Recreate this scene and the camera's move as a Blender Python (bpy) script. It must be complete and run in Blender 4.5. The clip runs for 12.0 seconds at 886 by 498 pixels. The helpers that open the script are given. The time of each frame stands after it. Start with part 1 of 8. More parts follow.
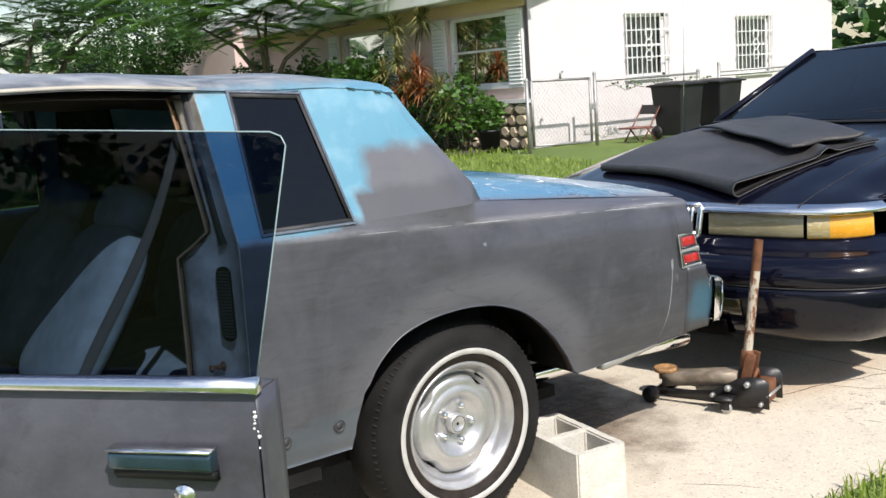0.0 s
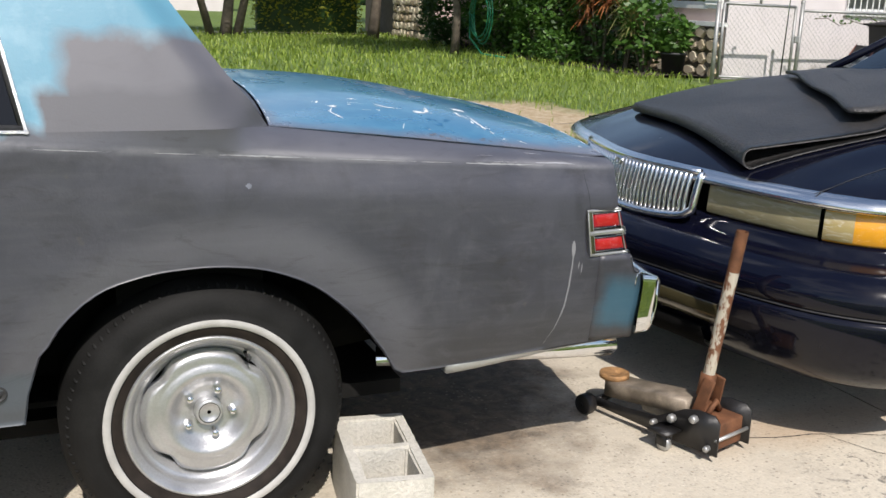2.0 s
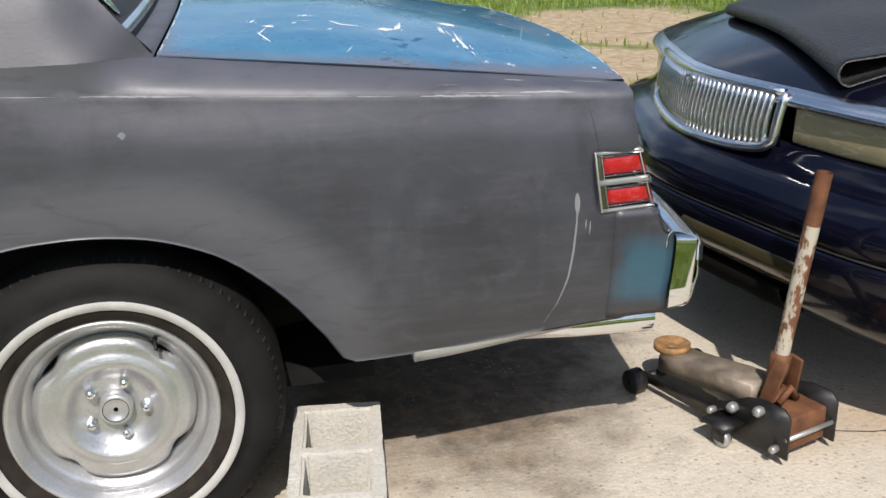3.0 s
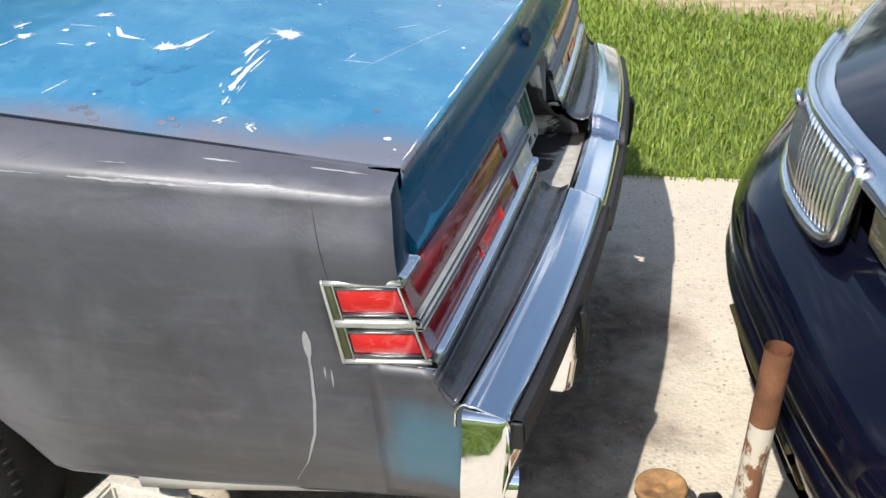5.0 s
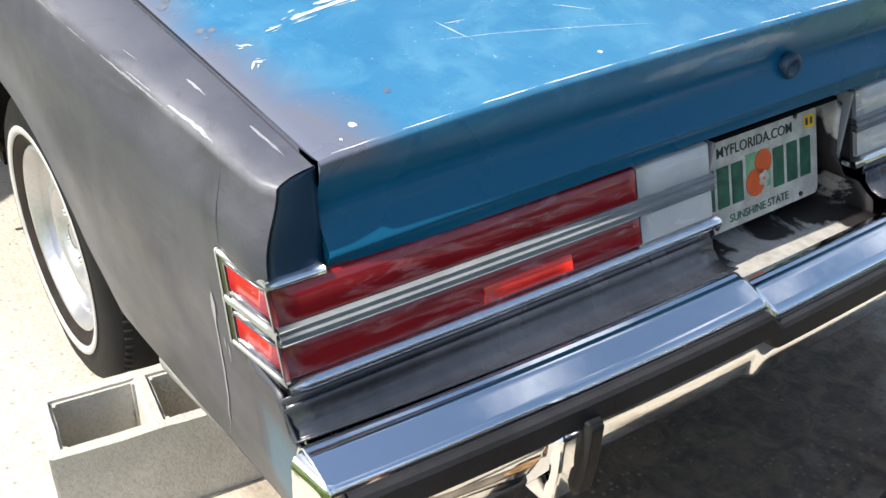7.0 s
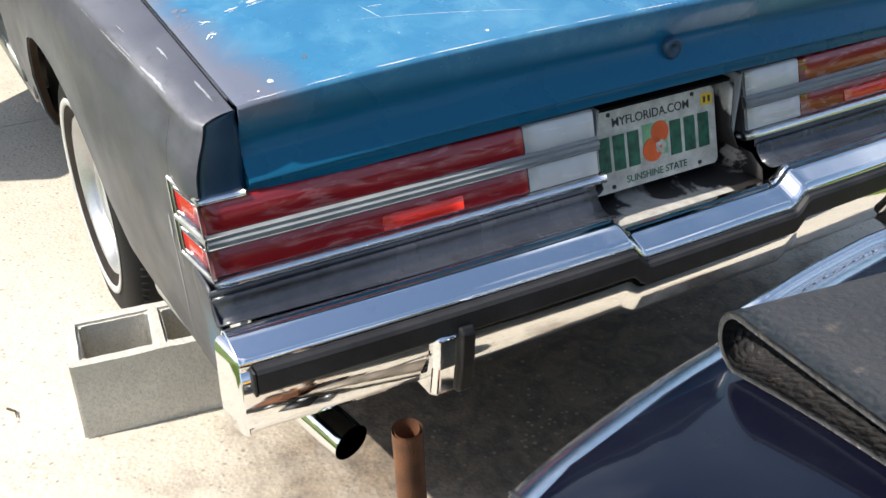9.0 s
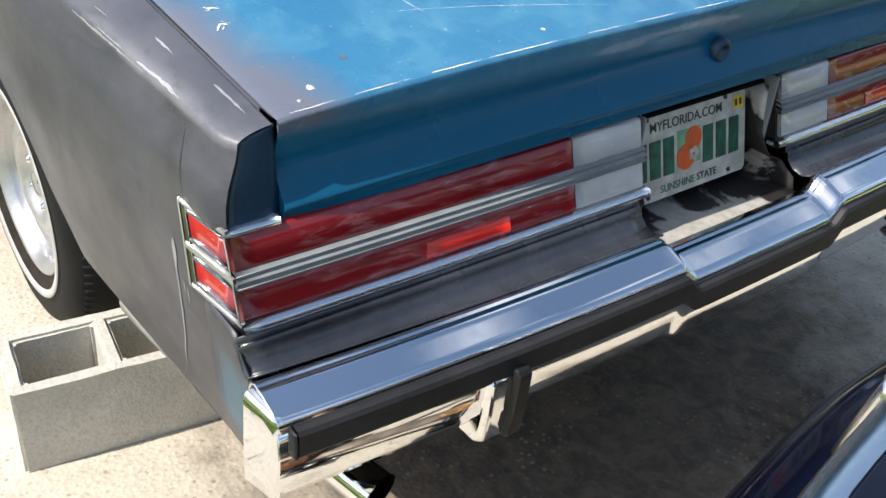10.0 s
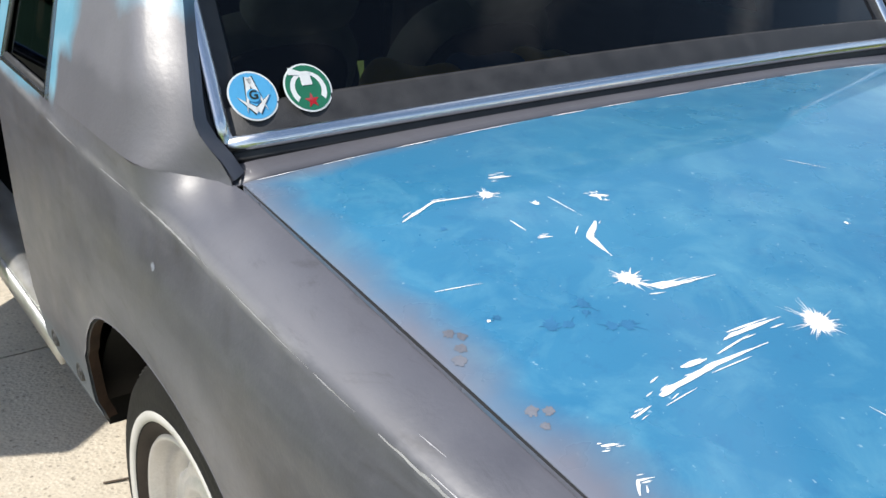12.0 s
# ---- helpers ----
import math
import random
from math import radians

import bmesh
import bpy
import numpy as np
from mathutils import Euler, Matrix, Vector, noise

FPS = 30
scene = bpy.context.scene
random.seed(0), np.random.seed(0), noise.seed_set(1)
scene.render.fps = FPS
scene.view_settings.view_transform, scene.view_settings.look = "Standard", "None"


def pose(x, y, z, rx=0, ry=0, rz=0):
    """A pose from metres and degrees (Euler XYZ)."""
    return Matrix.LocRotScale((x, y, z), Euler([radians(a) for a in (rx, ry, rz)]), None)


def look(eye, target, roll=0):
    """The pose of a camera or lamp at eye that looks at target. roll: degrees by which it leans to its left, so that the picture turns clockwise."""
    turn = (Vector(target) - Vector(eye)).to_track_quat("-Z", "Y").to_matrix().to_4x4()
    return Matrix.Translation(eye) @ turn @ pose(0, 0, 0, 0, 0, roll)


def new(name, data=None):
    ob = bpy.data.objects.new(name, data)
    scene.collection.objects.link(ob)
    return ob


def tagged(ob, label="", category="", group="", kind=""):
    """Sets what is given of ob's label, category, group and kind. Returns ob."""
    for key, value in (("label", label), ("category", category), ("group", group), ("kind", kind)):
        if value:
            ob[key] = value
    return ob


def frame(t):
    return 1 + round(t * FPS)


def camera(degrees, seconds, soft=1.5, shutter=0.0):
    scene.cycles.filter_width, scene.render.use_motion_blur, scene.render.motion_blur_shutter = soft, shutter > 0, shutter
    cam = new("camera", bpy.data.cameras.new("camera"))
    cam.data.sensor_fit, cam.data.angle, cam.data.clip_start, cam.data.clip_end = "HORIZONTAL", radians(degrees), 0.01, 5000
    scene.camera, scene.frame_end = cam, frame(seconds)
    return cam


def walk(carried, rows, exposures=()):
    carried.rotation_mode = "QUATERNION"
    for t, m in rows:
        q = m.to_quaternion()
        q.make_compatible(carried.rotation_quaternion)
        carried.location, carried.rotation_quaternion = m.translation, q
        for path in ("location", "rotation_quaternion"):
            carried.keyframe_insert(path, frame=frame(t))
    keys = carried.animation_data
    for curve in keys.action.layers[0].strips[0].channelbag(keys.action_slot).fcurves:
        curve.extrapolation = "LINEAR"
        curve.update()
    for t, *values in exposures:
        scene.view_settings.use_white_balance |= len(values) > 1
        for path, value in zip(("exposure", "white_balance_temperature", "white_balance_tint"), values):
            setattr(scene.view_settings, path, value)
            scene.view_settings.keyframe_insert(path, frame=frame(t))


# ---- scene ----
cam = camera(47.40, 12.0)
PATH = [
    (0, pose(-1.797, -2.519, 1.391, 80.72, 3.92, -36.53)),
    (0.5, pose(-1.468, -2.548, 1.389, 78.46, 2.10, -31.66)),
    (1, pose(-1.069, -2.533, 1.382, 77.75, -0.55, -27.68)),
    (1.5, pose(-0.706, -2.457, 1.339, 76.16, -2.64, -26.43)),
    (2, pose(-0.390, -2.346, 1.338, 75.72, -2.16, -22.74)),
    (2.5, pose(-0.033, -2.204, 1.319, 73.30, 0.85, -14.77)),
    (3, pose(0.215, -1.950, 1.289, 70.68, 0.95, -13.98)),
    (3.2, pose(0.310, -1.900, 1.290, 70.15, 0.47, -14.53)),
    (4.8, look((1.363, -1.256, 1.455), (1.017, 0.478, 0.521), -1.6)),
    (5, look((1.436, -1.216, 1.432), (0.966, 0.505, 0.527), -3.9)),
    (5.5, look((1.586, -1.034, 1.402), (0.846, 0.571, 0.465), -4.3)),
    (6, look((1.714, -0.833, 1.436), (0.854, 0.669, 0.435), 0.1)),
    (6.5, look((1.901, -0.638, 1.429), (0.696, 0.623, 0.451), -1.8)),
    (7, look((1.954, -0.524, 1.419), (0.575, 0.499, 0.394), 0.9)),
    (7.2, look((1.969, -0.541, 1.426), (0.585, 0.51, 0.437), 3.2)),
    (8.8, look((2.392, -0.443, 1.5), (0.857, 0.496, 0.626), 0.7)),
    (9, look((2.389, -0.46, 1.477), (0.889, 0.403, 0.474), -0.6)),
    (9.5, look((2.227, -0.525, 1.46), (0.816, 0.366, 0.356), 1.2)),
    (10, look((2.04, -0.57, 1.466), (0.742, 0.502, 0.386), 4.6)),
    (10.5, look((1.881, -0.508, 1.442), (0.589, 0.623, 0.418), 5.2)),
    (11, look((1.699, -0.374, 1.504), (0.305, 0.601, 0.453), 4.5)),
    (11.5, look((1.492, -0.456, 1.484), (0.033, 0.575, 0.584), 3.3)),
    (12, look((1.303, -0.554, 1.478), (-0.178, 0.531, 0.684), 2.4)),
]
# the phone's own exposure
EXPO = [(0, 0.28, 6500, 13), (1, 0.20, 6500, 13), (2, -0.03, 6500, 13), (3, -0.06, 6500, 13), (5, 0.40, 6500, 12), (6, 0.66, 6500, 11), (7, 0.62, 6500, 11), (9, 0.54, 6500, 11), (9.5, 0.40, 6500, 11), (10, 0.40, 6500, 11), (10.5, 0.60, 6500, 11), (11, 0.54, 6500, 10), (12, 0.30, 6500, 10)]
walk(cam, PATH, EXPO)

# ---------------------------------------------------------------- world and sun
world = bpy.data.worlds.new("sky")
scene.world = world
world.use_nodes = True
wn, wl = world.node_tree.nodes, world.node_tree.links
sky = wn.new("ShaderNodeTexSky")
sky.sky_type = "NISHITA"
sky.sun_disc = False
SUN_DIR = Vector((0.185, 0.90, -1.0)).normalized()
sky.sun_elevation = math.asin(-SUN_DIR.z)
sky.sun_rotation = math.atan2(-SUN_DIR.x, -SUN_DIR.y)
sky.altitude = 0
sky.air_density = 1.2
sky.dust_density = 1.0
wn["Background"].inputs["Strength"].default_value = 0.125
# thin scattered clouds over the sky
wtc = wn.new("ShaderNodeTexCoord")
wmap = wn.new("ShaderNodeMapping")
wmap.inputs["Scale"].default_value = (1.0, 1.0, 2.2)
wno = wn.new("ShaderNodeTexNoise")
wno.inputs["Scale"].default_value = 2.3
wno.inputs["Detail"].default_value = 6
wno.inputs["Roughness"].default_value = 0.55
wr = wn.new("ShaderNodeValToRGB")
wr.color_ramp.elements[0].position, wr.color_ramp.elements[1].position = 0.53, 0.74
wmix = wn.new("ShaderNodeMixRGB")
wmix.inputs[2].default_value = (9.0, 9.5, 10.3, 1)
wl.new(wtc.outputs["Generated"], wmap.inputs[0])
wl.new(wmap.outputs[0], wno.inputs["Vector"])
wl.new(wno.outputs["Fac"], wr.inputs[0])
wl.new(wr.outputs[0], wmix.inputs[0])
wl.new(sky.outputs[0], wmix.inputs[1])
wl.new(wmix.outputs[0], wn["Background"].inputs["Color"])

sun = new("sun", bpy.data.lights.new("sun", "SUN"))
sun.data.energy = 5.0
sun.data.angle = radians(0.55)
sun.data.color = (1.0, 0.955, 0.88)
sun.matrix_world = look((0, 0, 30), Vector((0, 0, 30)) + SUN_DIR)

# ---------------------------------------------------------------- materials


class Mat:
    """A node material with a Principled shader and short helpers."""

    def __init__(self, name, color=(0.5, 0.5, 0.5), rough=0.5, metal=0.0, coat=0.0, spec=0.5):
        self.m = bpy.data.materials.new(name)
        self.m.use_nodes = True
        self.n, self.l = self.m.node_tree.nodes, self.m.node_tree.links
        self.p = self.n["Principled BSDF"]
        self.p.inputs["Base Color"].default_value = (*color, 1)
        self.p.inputs["Roughness"].default_value = rough
        self.p.inputs["Metallic"].default_value = metal
        self.p.inputs["Coat Weight"].default_value = coat
        self.p.inputs["Coat Roughness"].default_value = 0.04
        self.p.inputs["Specular IOR Level"].default_value = spec
        self.tc = self.n.new("ShaderNodeTexCoord")

    def noise(self, scale, detail=4, rough=0.55, dist=0.0, stretch=None):
        n = self.n.new("ShaderNodeTexNoise")
        n.inputs["Scale"].default_value = scale
        n.inputs["Detail"].default_value = detail
        n.inputs["Roughness"].default_value = rough
        n.inputs["Distortion"].default_value = dist
        src = self.tc.outputs["Object"]
        if stretch:
            mp = self.n.new("ShaderNodeMapping")
            mp.inputs["Scale"].default_value = stretch
            self.l.new(src, mp.inputs[0])
            src = mp.outputs[0]
        self.l.new(src, n.inputs["Vector"])
        return n.outputs["Fac"]

    def ramp(self, fac, lo, hi):
        r = self.n.new("ShaderNodeMapRange")
        r.inputs["From Min"].default_value, r.inputs["From Max"].default_value = lo, hi
        r.clamp = True
        self.l.new(fac, r.inputs["Value"])
        return r.outputs[0]

    def mix(self, fac, a, b):
        m = self.n.new("ShaderNodeMixRGB")
        for i, v in ((0, fac), (1, a), (2, b)):
            if isinstance(v, tuple):
                m.inputs[i].default_value = (*v, 1)
            elif isinstance(v, (int, float)):
                m.inputs[i].default_value = v
            else:
                self.l.new(v, m.inputs[i])
        return m.outputs[0]

    def math(self, op, a, b=0.0, clamp=False):
        m = self.n.new("ShaderNodeMath")
        m.operation = op
        m.use_clamp = clamp
        for i, v in ((0, a), (1, b)):
            if isinstance(v, (int, float)):
                m.inputs[i].default_value = v
            else:
                self.l.new(v, m.inputs[i])
        return m.outputs[0]

    def xyz(self):
        s = self.n.new("ShaderNodeSeparateXYZ")
        self.l.new(self.tc.outputs["Object"], s.inputs[0])
        return s.outputs

    def color(self, out):
        self.l.new(out, self.p.inputs["Base Color"])
        return self

    def roughness(self, out):
        self.l.new(out, self.p.inputs["Roughness"])
        return self

    def bump(self, out, strength=0.3, dist=0.01):
        b = self.n.new("ShaderNodeBump")
        b.inputs["Strength"].default_value = strength
        b.inputs["Distance"].default_value = dist
        self.l.new(out, b.inputs["Height"])
        self.l.new(b.outputs[0], self.p.inputs["Normal"])
        return self

    def random(self):
        return self.n.new("ShaderNodeObjectInfo").outputs["Random"]

    def island(self):
        return self.n.new("ShaderNodeNewGeometry").outputs["Random Per Island"]


def plain(name, color, rough=0.5, metal=0.0, coat=0.0, vary=0.18, scale=8.0, grain=0.15, bump=0.002, spec=0.5):
    """A colour with blotches at two scales and a fine relief."""
    M = Mat(name, color, rough, metal, coat, spec)
    big, fine = M.noise(scale, 5), M.noise(scale * 14, 3)
    dark = tuple(c * (1 - vary) for c in color)
    lite = tuple(min(1, c * (1 + vary)) for c in color)
    c = M.mix(M.ramp(big, 0.3, 0.7), dark, lite)
    c = M.mix(M.math("MULTIPLY", M.ramp(fine, 0.35, 0.75), grain), c, tuple(x * 0.6 for x in color))
    M.color(c)
    M.roughness(M.math("ADD", M.math("MULTIPLY", M.ramp(big, 0.2, 0.8), 0.16), max(0.02, rough - 0.08)))
    if bump:
        M.bump(fine, 0.35, bump)
    return M.m


def body_paint():
    """Sanded grey primer over old sky-blue paint, patched by hand along the upper side and the deck's edge."""
    M = Mat("body_paint", rough=0.5, coat=0.16, spec=0.62)
    M.p.inputs["Coat Roughness"].default_value = 0.38
    X, Y, Z = M.xyz()
    wob = M.noise(7, 4)
    wob2 = M.noise(2.2, 3)
    off = M.math("MULTIPLY", M.math("SUBTRACT", wob, 0.5), 0.10)

    def over(v, edge, soft):
        return M.ramp(M.math("ADD", v, off), edge - soft, edge + soft)

    # blue on the roof pillar: above the belt, and not inside the primer patch
    above = over(Z, 1.02, 0.012)
    patch_lo = M.math("MULTIPLY", over(X, -0.35, 0.012), M.math("SUBTRACT", 1.0, over(Z, 1.115, 0.015)))
    patch_hi = M.math("MULTIPLY", over(X, -0.30, 0.02), M.math("SUBTRACT", 1.0, over(Z, 1.225, 0.02)))
    patch = M.math("MAXIMUM", patch_lo, patch_hi)
    blue_up = M.math("MULTIPLY", above, M.math("SUBTRACT", 1.0, patch))
    # blue rest low on the rear corner, and a thin line under the quarter window
    low = M.math("MULTIPLY", over(X, 1.04, 0.02), M.math("MULTIPLY", M.math("SUBTRACT", 1.0, over(Z, 0.60, 0.03)), over(Z, 0.47, 0.02)))
    blue = blue_up
    grey = M.mix(M.ramp(wob2, 0.3, 0.7), (0.0370, 0.0372, 0.0485), (0.0575, 0.0580, 0.0745))
    grey = M.mix(M.math("MULTIPLY", M.ramp(M.noise(5.5, 7, 0.66, 0.9), 0.47, 0.63), 0.6), grey, (0.026, 0.0245, 0.031))
    grey = M.mix(M.math("MULTIPLY", M.ramp(M.noise(3.1, 5, 0.6, 1.0, stretch=(1.0, 1, 0.5)), 0.50, 0.66), 0.45), grey, (0.092, 0.094, 0.112))
    grey = M.mix(M.math("MULTIPLY", M.ramp(M.noise(1.6, 3, stretch=(0.4, 1, 3.5)), 0.45, 0.7), 0.5), grey, (0.071, 0.073, 0.086))
    # paler above the crease: sun on the upturned shoulder, put into the colour
    sun_band = M.ramp(M.math("ADD", M.math("ADD", Z, M.math("MULTIPLY", X, 0.062)), off), 0.945, 0.995)
    grey = M.mix(M.math("MULTIPLY", sun_band, 0.6), grey, (0.110, 0.112, 0.132))
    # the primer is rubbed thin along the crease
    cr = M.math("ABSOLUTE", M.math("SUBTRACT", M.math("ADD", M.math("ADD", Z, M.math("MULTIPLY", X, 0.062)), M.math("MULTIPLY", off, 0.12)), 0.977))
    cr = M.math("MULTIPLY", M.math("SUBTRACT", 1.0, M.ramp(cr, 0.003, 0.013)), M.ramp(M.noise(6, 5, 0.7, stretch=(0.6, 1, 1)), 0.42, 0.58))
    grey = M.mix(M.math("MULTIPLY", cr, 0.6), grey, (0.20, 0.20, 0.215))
    # paler ring over the arch flare, its reflections painted in; darker low down behind it
    ax = M.math("MULTIPLY", M.math("SUBTRACT", X, 0.03), 0.93)
    az = M.math("SUBTRACT", Z, 0.33)
    rad = M.math("SQRT", M.math("ADD", M.math("MULTIPLY", ax, ax), M.math("MULTIPLY", az, az)))
    band = M.math("SUBTRACT", 1.0, M.ramp(M.math("ABSOLUTE", M.math("SUBTRACT", rad, 0.445)), 0.02, 0.075))
    grey = M.mix(M.math("MULTIPLY", band, 0.50), grey, (0.118, 0.117, 0.132))
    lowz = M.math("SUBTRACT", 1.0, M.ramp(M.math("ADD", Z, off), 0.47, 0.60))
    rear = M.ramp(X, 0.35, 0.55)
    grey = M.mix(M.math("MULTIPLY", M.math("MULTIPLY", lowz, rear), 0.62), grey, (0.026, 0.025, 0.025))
    # fine vertical and cross sanding streaks, small dark finger marks
    streak = M.ramp(M.noise(40, 3, stretch=(0.15, 1, 1.5)), 0.5, 0.8)
    grey = M.mix(M.math("MULTIPLY", streak, 0.16), grey, (0.13, 0.13, 0.145))
    rub = M.ramp(M.noise(15, 6, 0.7, 1.4, stretch=(0.6, 1, 1.3)), 0.52, 0.68)
    grey = M.mix(M.math("MULTIPLY", rub, 0.22), grey, (0.100, 0.097, 0.116))
    smear = M.ramp(M.noise(9, 6, 0.7, 2.2, stretch=(0.35, 1, 1.2)), 0.56, 0.66)
    grey = M.mix(M.math("MULTIPLY", smear, 0.40), grey, (0.026, 0.024, 0.027))
    spot = M.ramp(M.noise(24, 2), 0.74, 0.80)
    grey = M.mix(M.math("MULTIPLY", spot, 0.5), grey, (0.075, 0.07, 0.065))
    bl = M.mix(M.ramp(wob2, 0.35, 0.7), (0.090, 0.245, 0.345), (0.145, 0.325, 0.425))
    bl = M.mix(M.math("MULTIPLY", M.ramp(M.noise(11, 5), 0.5, 0.75), 0.5), bl, (0.29, 0.44, 0.53))
    # lower sill ahead of the wheel keeps a dull blue grey
    sill = M.math("MULTIPLY", M.math("SUBTRACT", 1.0, over(Z, 0.50, 0.012)), M.math("SUBTRACT", 1.0, over(X, -0.2, 0.05)))
    grey = M.mix(M.math("MULTIPLY", sill, 0.5), grey, (0.06, 0.085, 0.105))
    grey = M.mix(M.math("MULTIPLY", above, 0.75), grey, M.mix(patch_lo, (0.125, 0.122, 0.138), (0.082, 0.080, 0.091)))
    roof = M.ramp(M.math("ADD", M.math("ADD", Z, M.math("MULTIPLY", X, -0.03)), M.math("MULTIPLY", off, 0.4)), 1.415, 1.450)
    bl = M.mix(roof, bl, M.mix(M.ramp(M.noise(5, 6, 0.65, 1.0), 0.42, 0.66), (0.10, 0.11, 0.125), (0.34, 0.34, 0.34)))
    grey = M.mix(M.math("MULTIPLY", low, 0.65), grey, M.mix(wob, (0.022, 0.085, 0.135), (0.045, 0.15, 0.215)))
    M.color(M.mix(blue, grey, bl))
    M.roughness(M.math("SUBTRACT", M.math("ADD", M.math("MULTIPLY", M.ramp(wob, 0.3, 0.7), 0.20), 0.40), M.math("MULTIPLY", blue, 0.12)))
    M.bump(M.math("ADD", M.noise(160, 3), M.math("MULTIPLY", wob, 2.0)), 0.16, 0.002)
    return M.m


def lid_paint():
    """Faded sky-blue paint, chalky, with grey primer blown over its edge."""
    M = Mat("lid_paint", rough=0.34, coat=0.55)
    X, Y, Z = M.xyz()
    wob = M.noise(6, 5)
    off = M.math("MULTIPLY", M.math("SUBTRACT", wob, 0.5), 0.10)
    base = M.mix(M.ramp(M.noise(1.8, 4), 0.3, 0.7), (0.0225, 0.146, 0.282), (0.047, 0.210, 0.348))
    base = M.mix(M.math("MULTIPLY", M.ramp(M.noise(11, 7, 0.65, 0.6), 0.47, 0.70), 0.42), base, (0.13, 0.33, 0.43))
    base = M.mix(M.math("MULTIPLY", M.ramp(M.noise(34, 6, 0.7), 0.55, 0.72), 0.40), base, (0.020, 0.105, 0.235))
    base = M.mix(M.math("MULTIPLY", M.ramp(M.noise(120, 2), 0.70, 0.78), 0.5), base, (0.4, 0.55, 0.65))
    base = M.mix(M.ramp(Z, 0.905, 0.93), (0.005, 0.098, 0.190), base)  # deeper, darker blue on the upright rear face
    wide = M.math("MULTIPLY", M.ramp(X, 0.70, 1.05), 0.06)
    edge = M.math("SUBTRACT", 1.0, M.ramp(M.math("SUBTRACT", M.math("ADD", Y, off), wide), -0.048, 0.022))
    front = M.math("SUBTRACT", 1.0, M.ramp(M.math("ADD", X, M.math("MULTIPLY", off, 0.5)), 0.15, 0.20))
    top = M.ramp(Z, 0.90, 0.925)
    prim = M.math("MULTIPLY", M.math("MAXIMUM", edge, front), top)
    M.color(M.mix(prim, base, (0.135, 0.146, 0.185)))
    M.roughness(M.math("ADD", M.math("MULTIPLY", M.ramp(wob, 0.3, 0.7), 0.10), 0.24))
    cw = M.math("MULTIPLY", M.math("SUBTRACT", 1.0, prim), 0.55)
    cw = M.math("MULTIPLY", cw, M.math("ADD", M.math("MULTIPLY", top, 0.75), 0.25))
    M.l.new(cw, M.p.inputs["Coat Weight"])
    M.l.new(M.math("ADD", M.math("MULTIPLY", top, 0.34), 0.18), M.p.inputs["Specular IOR Level"])
    M.bump(M.math("ADD", M.noise(200, 2), M.math("MULTIPLY", M.noise(3, 3), 3.0)), 0.06, 0.002)
    return M.m


def glass(name, tint, gloss=0.03, ior=1.5):
    """Tinted pane: see-through by its tint, mirror-like by Fresnel."""
    M = Mat(name)
    M.n.remove(M.p)
    tr = M.n.new("ShaderNodeBsdfTransparent")
    tr.inputs[0].default_value = (*tint, 1)
    gl = M.n.new("ShaderNodeBsdfGlossy")
    gl.inputs["Roughness"].default_value = gloss
    fr = M.n.new("ShaderNodeFresnel")
    fr.inputs[0].default_value = ior
    mx = M.n.new("ShaderNodeMixShader")
    M.l.new(fr.outputs[0], mx.inputs[0])
    M.l.new(tr.outputs[0], mx.inputs[1])
    M.l.new(gl.outputs[0], mx.inputs[2])
    M.l.new(mx.outputs[0], M.n["Material Output"].inputs[0])
    return M.m


def chrome_mat(name, rust=0.0, rough=0.07):
    M = Mat(name, (0.72, 0.73, 0.74), rough, 1.0)
    fine = M.noise(60, 4)
    pit = M.ramp(M.noise(18, 6, 0.65), 0.66 - rust * 0.12, 0.76)
    c = M.mix(M.math("MULTIPLY", pit, 0.5 * min(1, rust * 2)), (0.84, 0.85, 0.86), (0.30, 0.20, 0.12))
    M.color(c)
    M.roughness(M.math("ADD", M.math("MULTIPLY", M.ramp(fine, 0.4, 0.8), 0.07), rough))
    M.bump(M.noise(14, 2), 0.02 + 0.05 * min(1, rust * 2), 0.004)
    return M.m


def lens_mat(name, color, haze):
    """A sun-bleached plastic lens."""
    M = Mat(name, color, 0.25, 0.0, 0.5)
    st = M.ramp(M.noise(26, 5, stretch=(1, 0.35, 2.2), dist=1.2), 0.50, 0.72)
    big = M.ramp(M.noise(7, 3), 0.3, 0.7)
    c = M.mix(big, tuple(v * 0.75 for v in color), color)
    c = M.mix(M.math("MULTIPLY", st, haze), c, (0.62, 0.40, 0.42) if color[0] > color[1] * 3 else (0.7, 0.7, 0.7))
    M.color(c)
    M.roughness(M.math("ADD", M.math("MULTIPLY", st, 0.25), 0.16))
    M.bump(M.noise(300, 1), 0.1, 0.0006)
    return M.m


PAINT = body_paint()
LID = lid_paint()
CHROME = chrome_mat("bumper_chrome", 0.12, 0.075)
CHROME_CLEAN = chrome_mat("trim_chrome", 0.0, 0.20)
CHROME_RUST = chrome_mat("pitted_chrome", 0.40, 0.035)
ALU = plain("dull_aluminium", (0.48, 0.48, 0.47), 0.42, 0.7)
TINT = glass("tinted_glass", (0.035, 0.04, 0.045), 0.03, 1.58)
SIDE_GLASS = glass("side_glass", (0.055, 0.075, 0.11))
REAR_GLASS = glass("rear_glass", (0.20, 0.22, 0.20), 0.02, 1.42)
CLEAR = glass("windscreen_glass", (0.06, 0.075, 0.08))
RUBBER = plain("black_rubber", (0.014, 0.014, 0.0145), 0.5, vary=0.3, scale=20, spec=0.3)
